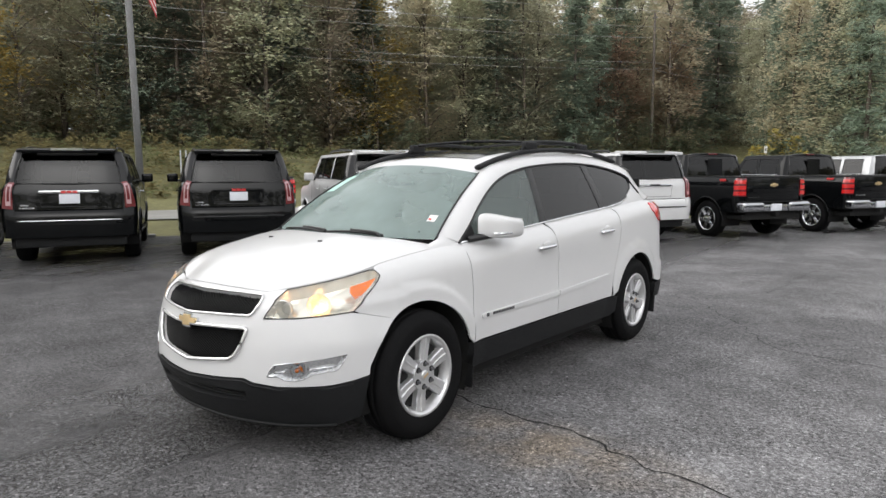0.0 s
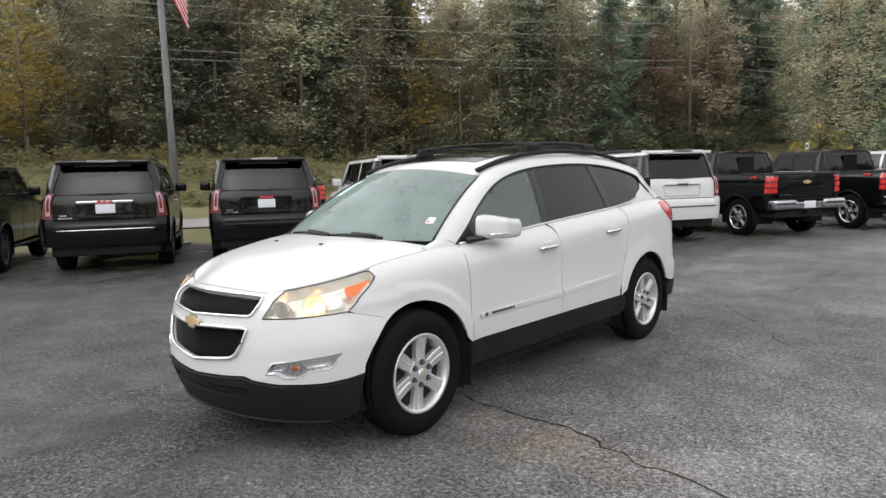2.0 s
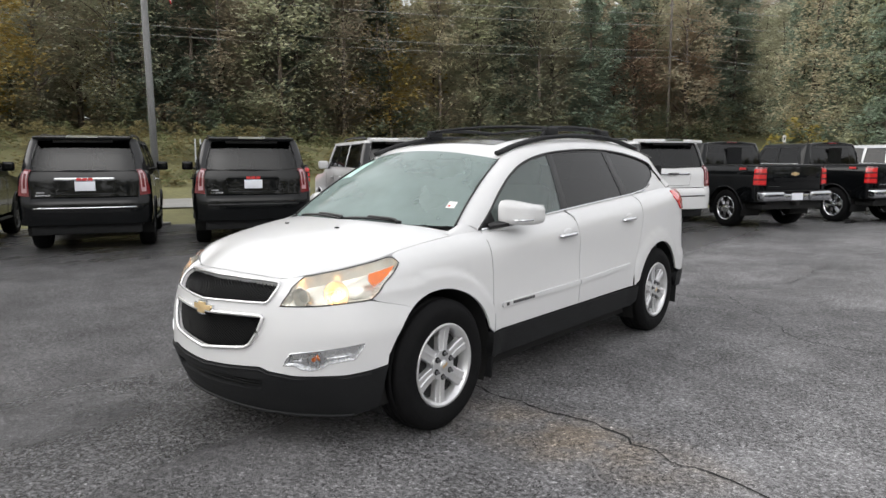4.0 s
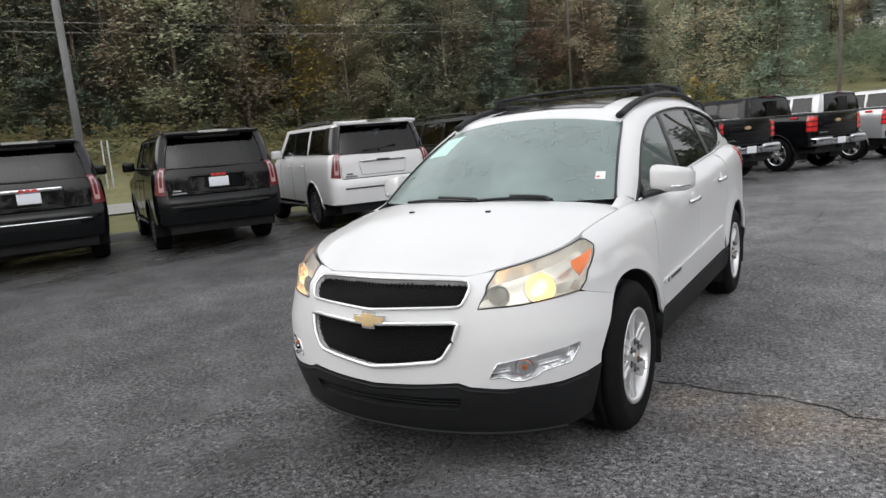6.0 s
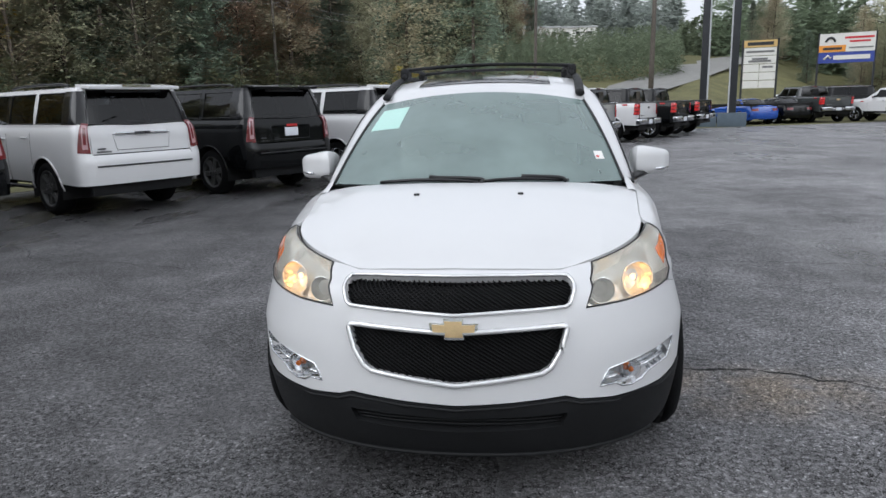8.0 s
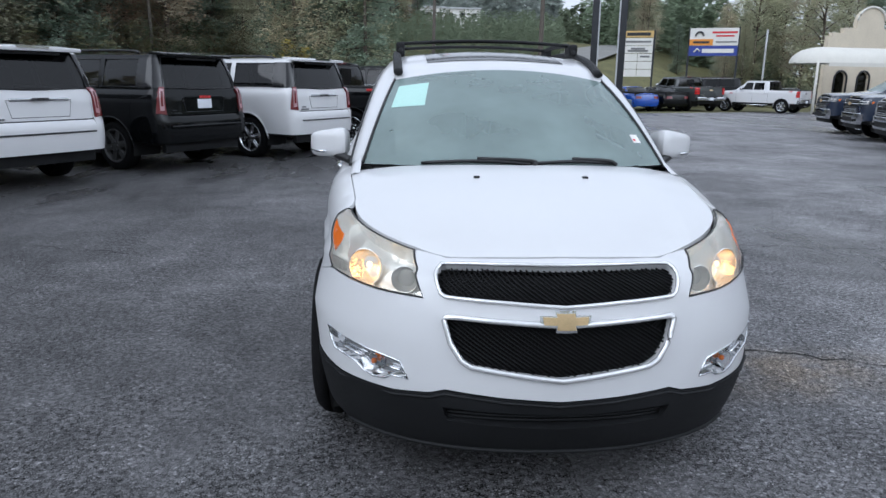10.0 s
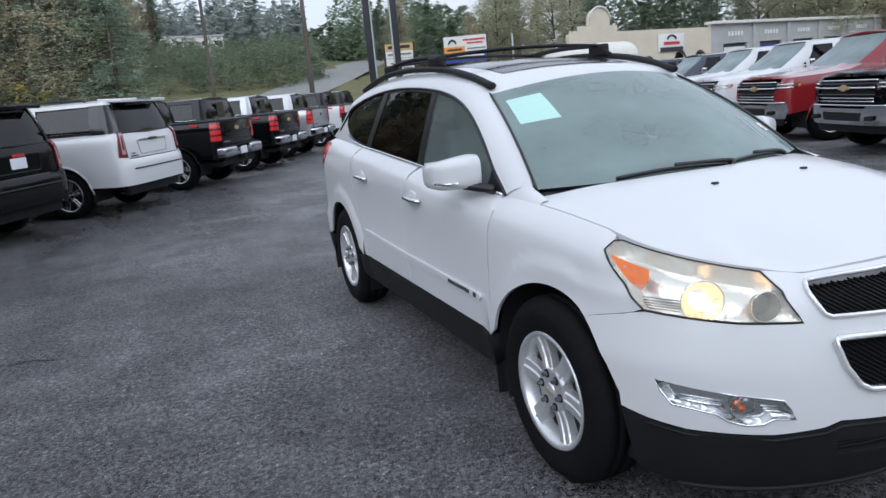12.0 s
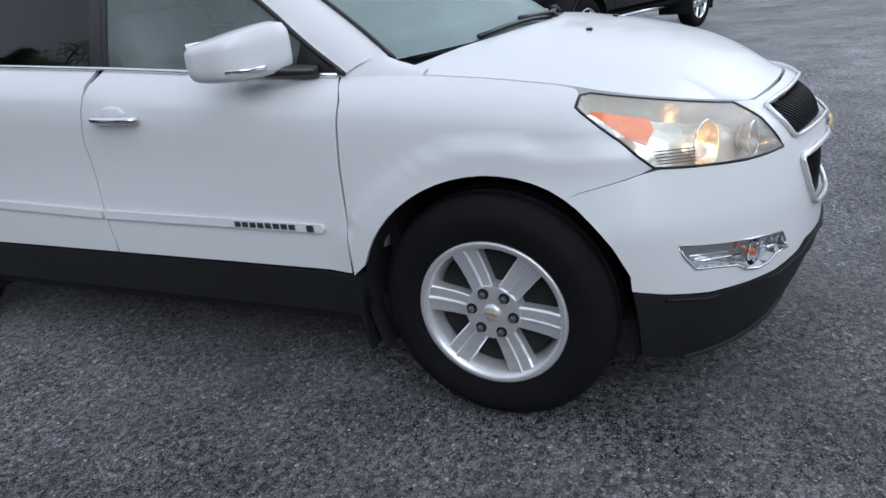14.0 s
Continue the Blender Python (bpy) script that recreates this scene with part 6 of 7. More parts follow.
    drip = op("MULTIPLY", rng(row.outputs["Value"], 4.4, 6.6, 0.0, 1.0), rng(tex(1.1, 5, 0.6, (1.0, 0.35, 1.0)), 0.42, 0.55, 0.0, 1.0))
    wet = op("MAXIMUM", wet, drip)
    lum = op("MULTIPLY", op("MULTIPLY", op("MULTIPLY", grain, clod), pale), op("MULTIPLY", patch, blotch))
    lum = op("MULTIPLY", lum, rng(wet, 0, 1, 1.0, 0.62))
    # light painted in: darker beside the parked row, paler towards +x for sky sheen
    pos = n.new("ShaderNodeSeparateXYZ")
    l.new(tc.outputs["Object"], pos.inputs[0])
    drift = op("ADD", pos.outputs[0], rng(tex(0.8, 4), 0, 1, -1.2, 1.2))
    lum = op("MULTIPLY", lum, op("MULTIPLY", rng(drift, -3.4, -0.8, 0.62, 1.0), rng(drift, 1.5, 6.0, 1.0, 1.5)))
    col = n.new("ShaderNodeVectorMath")
    col.operation = "SCALE"
    # a tan dusty stain lies along the long crack
    spot = n.new("ShaderNodeVectorMath")
    spot.operation = "DISTANCE"
    squash = n.new("ShaderNodeMapping")
    squash.inputs["Location"].default_value, squash.inputs["Scale"].default_value = (-1.55, 1.18 / 0.42, 0), (1.0, 1 / 0.42, 0)
    l.new(tc.outputs["Object"], squash.inputs["Vector"])
    l.new(squash.outputs[0], spot.inputs[0])
    tan = op("MULTIPLY", rng(spot.outputs["Value"], 0.3, 1.1, 0.85, 0.0), rng(tex(3.5, 5, 0.6), 0.38, 0.60, 0.15, 1.0))
    tint = n.new("ShaderNodeMix")
    tint.data_type = "RGBA"
    tint.inputs["A"].default_value, tint.inputs["B"].default_value = (0.190, 0.187, 0.191, 1), (0.255, 0.212, 0.167, 1)
    l.new(tan, tint.inputs["Factor"])
    l.new(tint.outputs["Result"], col.inputs[0])
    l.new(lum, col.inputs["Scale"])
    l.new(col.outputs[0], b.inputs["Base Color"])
    l.new(rng(wet, 0, 1, 0.60, 0.26), b.inputs["Roughness"])
    b.inputs["Specular IOR Level"].default_value = 0.18
    bp = n.new("ShaderNodeBump")
    bp.inputs["Distance"].default_value = 0.006
    l.new(rng(wet, 0, 1, 0.8, 0.4), bp.inputs["Strength"])
    l.new(op("SUBTRACT", op("ADD", tex(160, 4), op("MULTIPLY", tex(26, 3, 0.6), 2.0)), op("MULTIPLY", pit, 1.6)), bp.inputs["Height"])
    l.new(bp.outputs[0], b.inputs["Normal"])
    return m


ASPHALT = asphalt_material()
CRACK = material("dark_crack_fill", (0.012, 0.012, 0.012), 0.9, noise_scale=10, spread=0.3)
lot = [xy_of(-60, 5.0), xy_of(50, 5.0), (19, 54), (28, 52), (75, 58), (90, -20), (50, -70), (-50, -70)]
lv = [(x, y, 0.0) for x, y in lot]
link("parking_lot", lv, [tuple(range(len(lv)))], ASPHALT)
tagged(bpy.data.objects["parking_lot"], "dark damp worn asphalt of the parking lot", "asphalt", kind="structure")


def strip(name, points, w0, w1, mat, label, cat, lift):
    vs = []
    for u, n in points:
        for w in (w0, (w0 + w1) / 2, w1):
            x, y = xy_of(u, n + w)
            vs.append((x, y, max(height(x, y), -0.03) + lift))
    return tagged(link(name, vs, grid_faces(len(points), 3), mat), label, cat, kind="structure")


strip("road", [(u, 0) for u in range(-120, 190, 6)], 11.0, 18.7, ROADMAT, "pale worn road behind the parked row", "road", 0.05)


def crack(points, wide=0.018, seed=1):
    rnd = random.Random(seed)
    vs, pts = [], [Vector(p) for p in points]
    fine = []
    for a, b in zip(pts, pts[1:]):
        k = max(2, int((b - a).length / 0.06))
        fine += [a.lerp(b, i / k) for i in range(k)]
    drift = 0.0
    for i, p in enumerate(fine):
        t = (fine[min(i + 1, len(fine) - 1)] - fine[max(i - 1, 0)]).normalized()
        s = Vector((-t.y, t.x))
        drift = drift * 0.85 + rnd.uniform(-0.03, 0.03)
        w = wide * rnd.uniform(0.25, 1.0) * min(1, 0.2 + i / 8, 0.2 + (len(fine) - i) / 8)
        jag = rnd.uniform(-0.010, 0.010)
        for g in (1, -1):
            q = p + s * (drift + jag + g * w / 2)
            vs.append((q.x, q.y, 0.004))
    tagged(link("pavement_crack", vs, grid_faces(len(fine), 2), CRACK), "dark jagged crack in the asphalt", "crack", kind="structure")


for k, line in enumerate((
        [(0.35, -0.70), (0.65, -0.75), (1.12, -0.87), (1.57, -0.94), (2.0, -1.08), (2.5, -1.19), (3.1, -1.25), (4.6, -1.45)],
        [(0.28, 4.1), (0.98, 3.47), (1.54, 2.8), (1.98, 2.1), (2.3, 1.92), (2.92, 1.82), (4.4, 1.7)],
        [(-1.43, 9.2), (-0.13, 8.5), (1.15, 7.66), (2.28, 7.76), (4.0, 7.2)],
        [(1.03, 4.4), (1.31, 4.88), (1.34, 6.35), (1.36, 7.4)],
        [(2.0, 3.68), (2.39, 3.56), (2.72, 3.62), (3.9, 3.5)],
        [(-6.2, 3.1), (-5.1, 2.0), (-3.9, 1.84), (-2.87, 1.45)],
        [(-5.8, 3.3), (-4.9, 3.4), (-3.6, 3.9)])):
    crack(line, 0.022 if k == 0 else 0.015, k + 3)


# ---------------------------------------------------------------- trees
def leaf_material(name, color, vary=0.5):
    m = bpy.data.materials.new(name)
    m.use_nodes = True
    n, l = m.node_tree.nodes, m.node_tree.links
    n.remove(n["Principled BSDF"])
    face, thin, leafmix = n.new("ShaderNodeBsdfDiffuse"), n.new("ShaderNodeBsdfTranslucent"), n.new("ShaderNodeMixShader")
    leafmix.inputs[0].default_value = 0.5
    l.new(face.outputs[0], leafmix.inputs[1])
    l.new(thin.outputs[0], leafmix.inputs[2])
    l.new(leafmix.outputs[0], n["Material Output"].inputs["Surface"])
    geo, oi = n.new("ShaderNodeNewGeometry"), n.new("ShaderNodeObjectInfo")
    r1, r2, mul, hue, sc = n.new("ShaderNodeMapRange"), n.new("ShaderNodeMapRange"), n.new("ShaderNodeMath"), n.new("ShaderNodeHueSaturation"), n.new("ShaderNodeMapRange")
    r1.inputs["To Min"].default_value, r1.inputs["To Max"].default_value = 1 - vary, 1 + vary
    r2.inputs["To Min"].default_value, r2.inputs["To Max"].default_value = 0.76, 1.24
    sc.inputs["To Min"].default_value, sc.inputs["To Max"].default_value = 0.488, 0.512
    l.new(geo.outputs["Random Per Island"], r1.inputs["Value"])
    l.new(oi.outputs["Random"], r2.inputs["Value"])
    l.new(oi.outputs["Random"], sc.inputs["Value"])
    mul.operation = "MULTIPLY"
    l.new(r1.outputs[0], mul.inputs[0])
    l.new(r2.outputs[0], mul.inputs[1])
    hue.inputs["Color"].default_value = (*color, 1)
    l.new(sc.outputs[0], hue.inputs["Hue"])
    l.new(mul.outputs[0], hue.inputs["Value"])
    l.new(hue.outputs[0], face.inputs["Color"])
    l.new(hue.outputs[0], thin.inputs["Color"])
    # soft crown shading: the leaf's own tilt counts for half
    half, lift = n.new("ShaderNodeVectorMath"), n.new("ShaderNodeVectorMath")
    half.operation, lift.operation = "MULTIPLY_ADD", "NORMALIZE"
    half.inputs[1].default_value, half.inputs[2].default_value = (0.28, 0.28, 0.28), (0, 0, 0.8)
    l.new(geo.outputs["Normal"], half.inputs[0])
    l.new(half.outputs[0], lift.inputs[0])
    l.new(lift.outputs[0], face.inputs["Normal"])
    return m


BARK = material("grey_brown_bark", (0.13, 0.105, 0.085), 0.9, noise_scale=4, spread=0.4, bump=0.6, bump_scale=30)
# pine, olive, brown and rust are lifted to put the mist into them
PINE = leaf_material("pine_needles", (0.30, 0.36, 0.27), 0.12)
OLIVE = leaf_material("olive_leaves", (0.54, 0.535, 0.37), 0.12)
BROWN = leaf_material("brown_autumn_leaves", (0.59, 0.52, 0.375), 0.12)
GOLDLEAF = leaf_material("yellow_autumn_leaves", (0.50, 0.40, 0.13), 0.25)
RUST = leaf_material("rusty_leaves", (0.56, 0.43, 0.29), 0.12)
BRUSH = leaf_material("dry_brush", (0.185, 0.155, 0.078), 0.35)
GREENBRUSH = leaf_material("green_brush", (0.16, 0.17, 0.085), 0.35)
# crown hues darkened to put the shade below the trees into the colour
UNDERGREEN = leaf_material("shaded_evergreen_undergrowth", (0.15, 0.175, 0.11), 0.3)
UNDERBROWN = leaf_material("shaded_brown_undergrowth", (0.24, 0.20, 0.125), 0.3)
UNDEROLIVE = leaf_material("shaded_olive_undergrowth", (0.21, 0.205, 0.12), 0.3)
YOUNG = leaf_material("young_pine_needles", (0.25, 0.30, 0.20), 0.12)
# distance haze is put into the colour of these far leaves
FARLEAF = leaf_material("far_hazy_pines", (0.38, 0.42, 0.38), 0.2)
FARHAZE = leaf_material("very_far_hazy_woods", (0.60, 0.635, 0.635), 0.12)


def card(rnd, vs, fs, p, size, droop=0.0):
    a = rnd.uniform(0, 6.283)
    t = rnd.uniform(-0.9, 0.9)
    x = Vector((math.cos(a), math.sin(a), -droop)).normalized()
    y = Vector((-math.sin(a) * math.cos(t), math.cos(a) * math.cos(t), math.sin(t)))
    w, h = size * rnd.uniform(0.7, 1.3), size * rnd.uniform(0.45, 0.9)
    i = len(vs)
    vs += [p - x * w - y * h * 0.6, p + x * w - y * h * 0.5, p + y * h]
    fs.append((i, i + 1, i + 2))


def broad_tree(name, seed, tall, wide, leaf, clumps, per, size, bare, label):
    rnd = random.Random(seed)
    t = thing(name, Matrix(), label, "tree", "woods behind the road")
    vs, fs = [], []

    def add(pts, r, sides=6):
        v, f = tube(pts, r, sides)
        fs.extend(tuple(i + len(vs) for i in q) for q in f)
        vs.extend(v)
    lean = Vector((rnd.uniform(-0.6, 0.6), rnd.uniform(-0.6, 0.6), 0))
    spine = [Vector((0, 0, -0.5)) + lean * k ** 2 + Vector((0, 0, tall * 0.93 * k)) for k in np.linspace(0, 1, 7)]
    add(spine, [tall * 0.012 * (1 - 0.85 * k) + 0.02 for k in np.linspace(0, 1, 7)])
    lv_, lf_ = [], []
    for c in range(clumps):
        k = rnd.uniform(bare, 1.0)
        a, rad = rnd.uniform(0, 6.283), wide * math.sin(math.pi * min(1, (k - bare) / (1 - bare) * 0.75 + 0.22)) * math.sqrt(rnd.uniform(0.15, 1))
        base = Vector((0, 0, 0)) + lean * k ** 2 + Vector((0, 0, tall * (k - 0.10)))
        tip = base + Vector((math.cos(a) * rad, math.sin(a) * rad, tall * 0.10 + rnd.uniform(-0.4, 0.4)))
        if c % 2 == 0:
            add([base, base.lerp(tip, 0.5) + Vector((0, 0, 0.3)), tip], [0.07, 0.05, 0.02], 4)
        spread = rnd.uniform(0.5, 1.15) * wide * 0.30
        for _ in range(int(per * 1.6)):
            p = tip + Vector((rnd.gauss(0, spread), rnd.gauss(0, spread), rnd.gauss(0, spread * 0.7)))
            card(rnd, lv_, lf_, p, size)
    link("trunk", vs, fs, BARK, t)
    link("crown", lv_, lf_, leaf, t, smooth=False)
    return t


def pine_tree(name, seed, tall, wide, leaf, bare, per, label):
    rnd = random.Random(seed)
    t = thing(name, Matrix(), label, "tree", "woods behind the road")
    vs, fs = [], []

    def add(pts, r, sides=6):
        v, f = tube(pts, r, sides)
        fs.extend(tuple(i + len(vs) for i in q) for q in f)
        vs.extend(v)
    add([Vector((0, 0, z)) for z in np.linspace(-0.5, tall, 8)], [tall * 0.011 * (1 - 0.9 * k) + 0.015 for k in np.linspace(0, 1, 8)])
    lv_, lf_ = [], []
    levels = int(tall * 1.7)
    for i in range(levels):
        k = bare + (1 - bare) * i / levels
        for j in range(rnd.randint(4, 7)):
            a = rnd.uniform(0, 6.283)
            reach = wide * (1 - k) ** 0.75 * rnd.uniform(0.4, 1.3) + 0.3
            z = tall * k
            tip = Vector((math.cos(a) * reach, math.sin(a) * reach, z - reach * 0.12))
            add([Vector((0, 0, z)), tip], [0.035, 0.012], 3)
            for _ in range(int(per * 1.55)):
                f = rnd.uniform(0.25, 1.05)
                p = Vector((0, 0, z)).lerp(tip, f) + Vector((rnd.gauss(0, 0.26), rnd.gauss(0, 0.26), rnd.gauss(0, 0.20)))
                card(rnd, lv_, lf_, p, 0.165, 0.3)
    link("trunk", vs, fs, BARK, t)
    link("crown", lv_, lf_, leaf, t, smooth=False)
    return t


protos = {
    "olive": broad_tree("broadleaf_tree", 3, 18, 3.6, OLIVE, 60, 95, 0.17, 0.14, "tall broadleaf tree with olive autumn leaves"),
    "olive2": broad_tree("broadleaf_tree", 8, 16, 3.0, OLIVE, 54, 95, 0.17, 0.06, "broadleaf tree with olive-green leaves to its foot"),
    "brown": broad_tree("broadleaf_tree", 5, 19, 3.4, BROWN, 56, 90, 0.165, 0.16, "tall broadleaf tree with thin brown autumn leaves"),
    "brown2": broad_tree("broadleaf_tree", 12, 17, 3.2, BROWN, 50, 92, 0.165, 0.06, "broadleaf tree with brown autumn leaves"),
    "rust": broad_tree("broadleaf_tree", 15, 13, 2.8, RUST, 42, 90, 0.16, 0.06, "smaller tree with rusty autumn leaves"),
    "gold": broad_tree("broadleaf_tree", 21, 12, 2.6, GOLDLEAF, 30, 70, 0.16, 0.15, "smaller tree with thin yellow autumn leaves"),
    "pine": pine_tree("pine_tree", 4, 18, 3.1, PINE, 0.05, 36, "tall dark green pine tree"),
    "pine2": pine_tree("pine_tree", 9, 15, 3.0, PINE, 0.02, 40, "dark green pine tree with low branches"),
    "pine3": pine_tree("pine_tree", 14, 20, 2.7, PINE, 0.22, 36, "tall dark pine tree with a bare lower trunk"),
}
used = set()


def plant(kind, x, y, scale, turn, lower=0.0):
    m = Matrix.Translation((x, y, height(x, y) - lower)) @ Matrix.Rotation(turn, 4, "Z") @ Matrix.Diagonal((scale, scale, scale * 1.0, 1))
    if kind not in used:
        used.add(kind)
        protos[kind].matrix_basis = m
        return protos[kind]
    ob = copy_thing(protos[kind], Matrix())
    ob.matrix_basis = m
    return ob


rnd = random.Random(42)
for row, (n0, gap) in enumerate(((49, 3.5), (54, 4.2))):
    u = -58.0 + row * 1.5
    while u < 104:
        k = rnd.random()
        if row == 0:
            kind = "pine2" if k < 0.26 else "olive2" if k < 0.55 else "brown2" if k < 0.78 else "rust" if k < 0.87 else "gold" if k < 0.91 else "pine"
        else:
            kind = "pine" if k < 0.20 else "pine3" if k < 0.30 else "olive" if k < 0.62 else "brown" if k < 0.86 else "brown2" if k < 0.93 else "gold"
        s = rnd.uniform(0.92, 1.25) * (1 - 0.30 * ease(54, 62, u)) * (1 - 0.36 * ease(15, 21, -u))
        x, y = xy_of(u + rnd.uniform(-1.2, 1.2), n0 + rnd.uniform(-1.8, 1.8))
        plant(kind, x, y, s, rnd.uniform(0, 6.28))
        u += gap * rnd.uniform(0.75, 1.25)
# trees behind the signs and the building, and round the far sides
for k in range(34):
    a, d = radians(rnd.uniform(-58, -17)), rnd.uniform(74, 100)
    x, y = d * -math.sin(a), d * math.cos(a)
    kind = rnd.choice(["olive", "olive2", "pine", "pine2", "brown", "olive"])
    big = 0.40 if a > radians(-27) else 0.82
    plant(kind, x, y, big * rnd.uniform(0.75, 1.15), rnd.uniform(0, 6.28))
# these carry the woods on past the building, kept for reflections
for k in range(16):
    a, d = radians(rnd.uniform(-100, -58)), rnd.uniform(85, 110)
    plant(rnd.choice(["olive", "pine", "brown"]), d * -math.sin(a), d * math.cos(a), rnd.uniform(0.8, 1.1), rnd.uniform(0, 6.28))
plant("gold", -50.5, 13.0, 1.05, 0.4)
plant("gold", -53.0, 9.5, 0.9, 2.1)
# taller trees near the end of the woods, above the road
for k in range(12):
    a, d = radians(7.6 + 6.4 * k / 11), 55 + 17 * k / 11 + rnd.uniform(-1, 3)
    plant(("pine", "olive2", "pine2", "brown2", "pine")[k % 5], 3.7 - d * math.sin(a), -4.5 + d * math.cos(a), rnd.uniform(0.72, 0.86), rnd.uniform(0, 6.28))


def thicket(name, label, spots, leaf, cat, low=0.0, per=40, size=0.16, seed=5):
    """Uncounted growth as one mesh: (x, y, radius, height) heaps of leaf cards."""
    r = random.Random(seed)
    vs, fs = [], []
    for x, y, rad, tall in spots:
        z0 = height(x, y)
        for _ in range(per):
            a, q, h = r.uniform(0, 6.283), math.sqrt(r.random()), r.random()
            w = rad * q * (1 - 0.75 * h ** 1.5)
            card(r, vs, fs, Vector((x + math.cos(a) * w, y + math.sin(a) * w, z0 + low + tall * h)), size * (0.6 + 0.8 * r.random()))
    return tagged(link(name, vs, fs, leaf, smooth=False), label, cat, kind="stuff")


r5 = random.Random(9)
spots = [(*xy_of(r5.uniform(-55, 105), r5.uniform(42, 50)), r5.uniform(1.2, 2.4), r5.uniform(1.8, 4.5)) for _ in range(320)]
thicket("undergrowth", "dark tangled undergrowth at the foot of the woods", spots[:120], UNDEROLIVE, "undergrowth", 0, 175, 0.145, 3)
thicket("undergrowth", "dark green evergreen undergrowth below the trees", spots[120:250], UNDERGREEN, "undergrowth", 0, 175, 0.145, 4)
thicket("undergrowth", "brown leafy undergrowth below the trees", spots[250:], UNDERBROWN, "undergrowth", 0, 175, 0.145, 6)
bank = [(*xy_of(r5.uniform(-48, 30), r5.uniform(20.0, 32)), r5.uniform(0.6, 1.5), r5.uniform(0.5, 1.3)) for _ in range(760)]
thicket("bank_brush", "dry yellowish brush on the grassy bank", bank[:520], BRUSH, "brush", 0, 75, 0.11, 7)
thicket("bank_brush", "low green brush on the grassy bank", bank[520:], GREENBRUSH, "brush", 0, 75, 0.11, 8)
thicket("yellow_bush", "bright yellow autumn bush behind the pickup trucks", [(-9.7, 51.6, 1.6, 3.3), (-8.3, 52.0, 1.3, 2.8), (-11.0, 51.8, 1.1, 2.0)], GOLDLEAF, "bush", 0, 220, 0.14, 11)


def far_woods(name, label, count, leaf, where, tall, per, size, seed):
    r = random.Random(seed)
    vs, fs = [], []
    for _ in range(count):
        x, y = where(r)
        z0, t = height(x, y), tall * r.uniform(0.7, 1.25)
        for _ in range(per):
            h = r.random()
            w = t * 0.22 * (1 - h) ** 0.7 * math.sqrt(r.random()) + 0.1
            a = r.uniform(0, 6.283)
            card(r, vs, fs, Vector((x + math.cos(a) * w, y + math.sin(a) * w, z0 + t * h)), size * r.uniform(0.6, 1.3), 0.2)
    return tagged(link(name, vs, fs, leaf, smooth=False), label, "woods", kind="stuff")


def polar(a0, a1, d0, d1):
    def pick(r):
        a, d = radians(r.uniform(a0, a1)), r.uniform(d0, d1)
        return d * -math.sin(a), -4.8 + d * math.cos(a)
    return pick


far_woods("pine_stand", "stand of young dark green pines beyond the road", 560, YOUNG, polar(6, -12.0, 76, 128), 3.5, 90, 0.19, 1)
far_woods("pine_stand", "dark woods on the slope beside the road", 150, YOUNG, polar(-11.5, -22, 118, 180), 5.5, 70, 0.5, 2)
far_woods("pine_stand", "taller pines on the rise beside the road", 26, YOUNG, polar(-13.4, -16.4, 112, 132), 10.5, 110, 0.4, 21)


def wood_rows(r):
    return xy_of(r.uniform(-75, 66), r.uniform(58, 78))


far_woods("deep_woods", "dark dense woods behind the front trees", 330, OLIVE, wood_rows, 18, 340, 0.50, 12)
far_woods("deep_woods", "dense brown autumn woods behind the front trees", 230, BROWN, wood_rows, 18, 340, 0.50, 13)


def wood_end(r):
    return xy_of(r.uniform(60, 108), r.uniform(55, 76))


far_woods("deep_woods", "dark evergreen woods behind the end of the front trees", 190, PINE, wood_end, 15.5, 230, 0.5, 14)
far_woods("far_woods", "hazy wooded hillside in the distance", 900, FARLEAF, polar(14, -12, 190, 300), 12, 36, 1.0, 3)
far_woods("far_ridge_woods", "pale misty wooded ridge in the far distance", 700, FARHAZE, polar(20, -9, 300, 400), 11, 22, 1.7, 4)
far_woods("side_woods", "dark woods behind the building", 110, YOUNG, polar(-16, -27, 95, 125), 7.5, 150, 0.45, 5)
far_woods("side_woods", "dark woods rising behind the long building", 230, YOUNG, polar(-26, -78, 98, 130), 14.5, 230, 0.50, 15)
# added out of view, so dark paint and glass mirror trees, not sky
far_woods("lot_edge_woods", "dense unseen woods added round the lot to darken reflections", 380, OLIVE, polar(95, 285, 62, 90), 22, 70, 0.9, 6)

# ---------------------------------------------------------------- poles, wires, signs
STEEL = material("grey_painted_steel", (0.20, 0.20, 0.20), 0.5, metal=0.3, noise_scale=3, spread=0.2)
DARKSTEEL = material("dark_painted_steel", (0.022, 0.024, 0.028), 0.45, noise_scale=3, spread=0.25)
PALESTEEL = material("pale_grey_edge", (0.42, 0.43, 0.44), 0.5, noise_scale=3, spread=0.15)
POLEWOOD = material("weathered_pole_wood", (0.11, 0.095, 0.08), 0.9, noise_scale=6, spread=0.35)
SIGNWHITE = material("sign_white", (0.72, 0.71, 0.68), 0.5, noise_scale=2, spread=0.08)
SIGNORANGE = material("sign_orange", (0.75, 0.30, 0.04), 0.5, noise_scale=2, spread=0.1)
SIGNYELLOW = material("sign_yellow", (0.62, 0.42, 0.16), 0.5, noise_scale=2, spread=0.1)
SIGNBLUE = material("sign_blue", (0.035, 0.06, 0.30), 0.5, noise_scale=2, spread=0.1)
SIGNRED = material("flag_red", (0.55, 0.04, 0.05), 0.8, noise_scale=4, spread=0.15)
BASEBLUE = material("blue_grey_block_paint", (0.09, 0.12, 0.15), 0.7, noise_scale=3, spread=0.2)
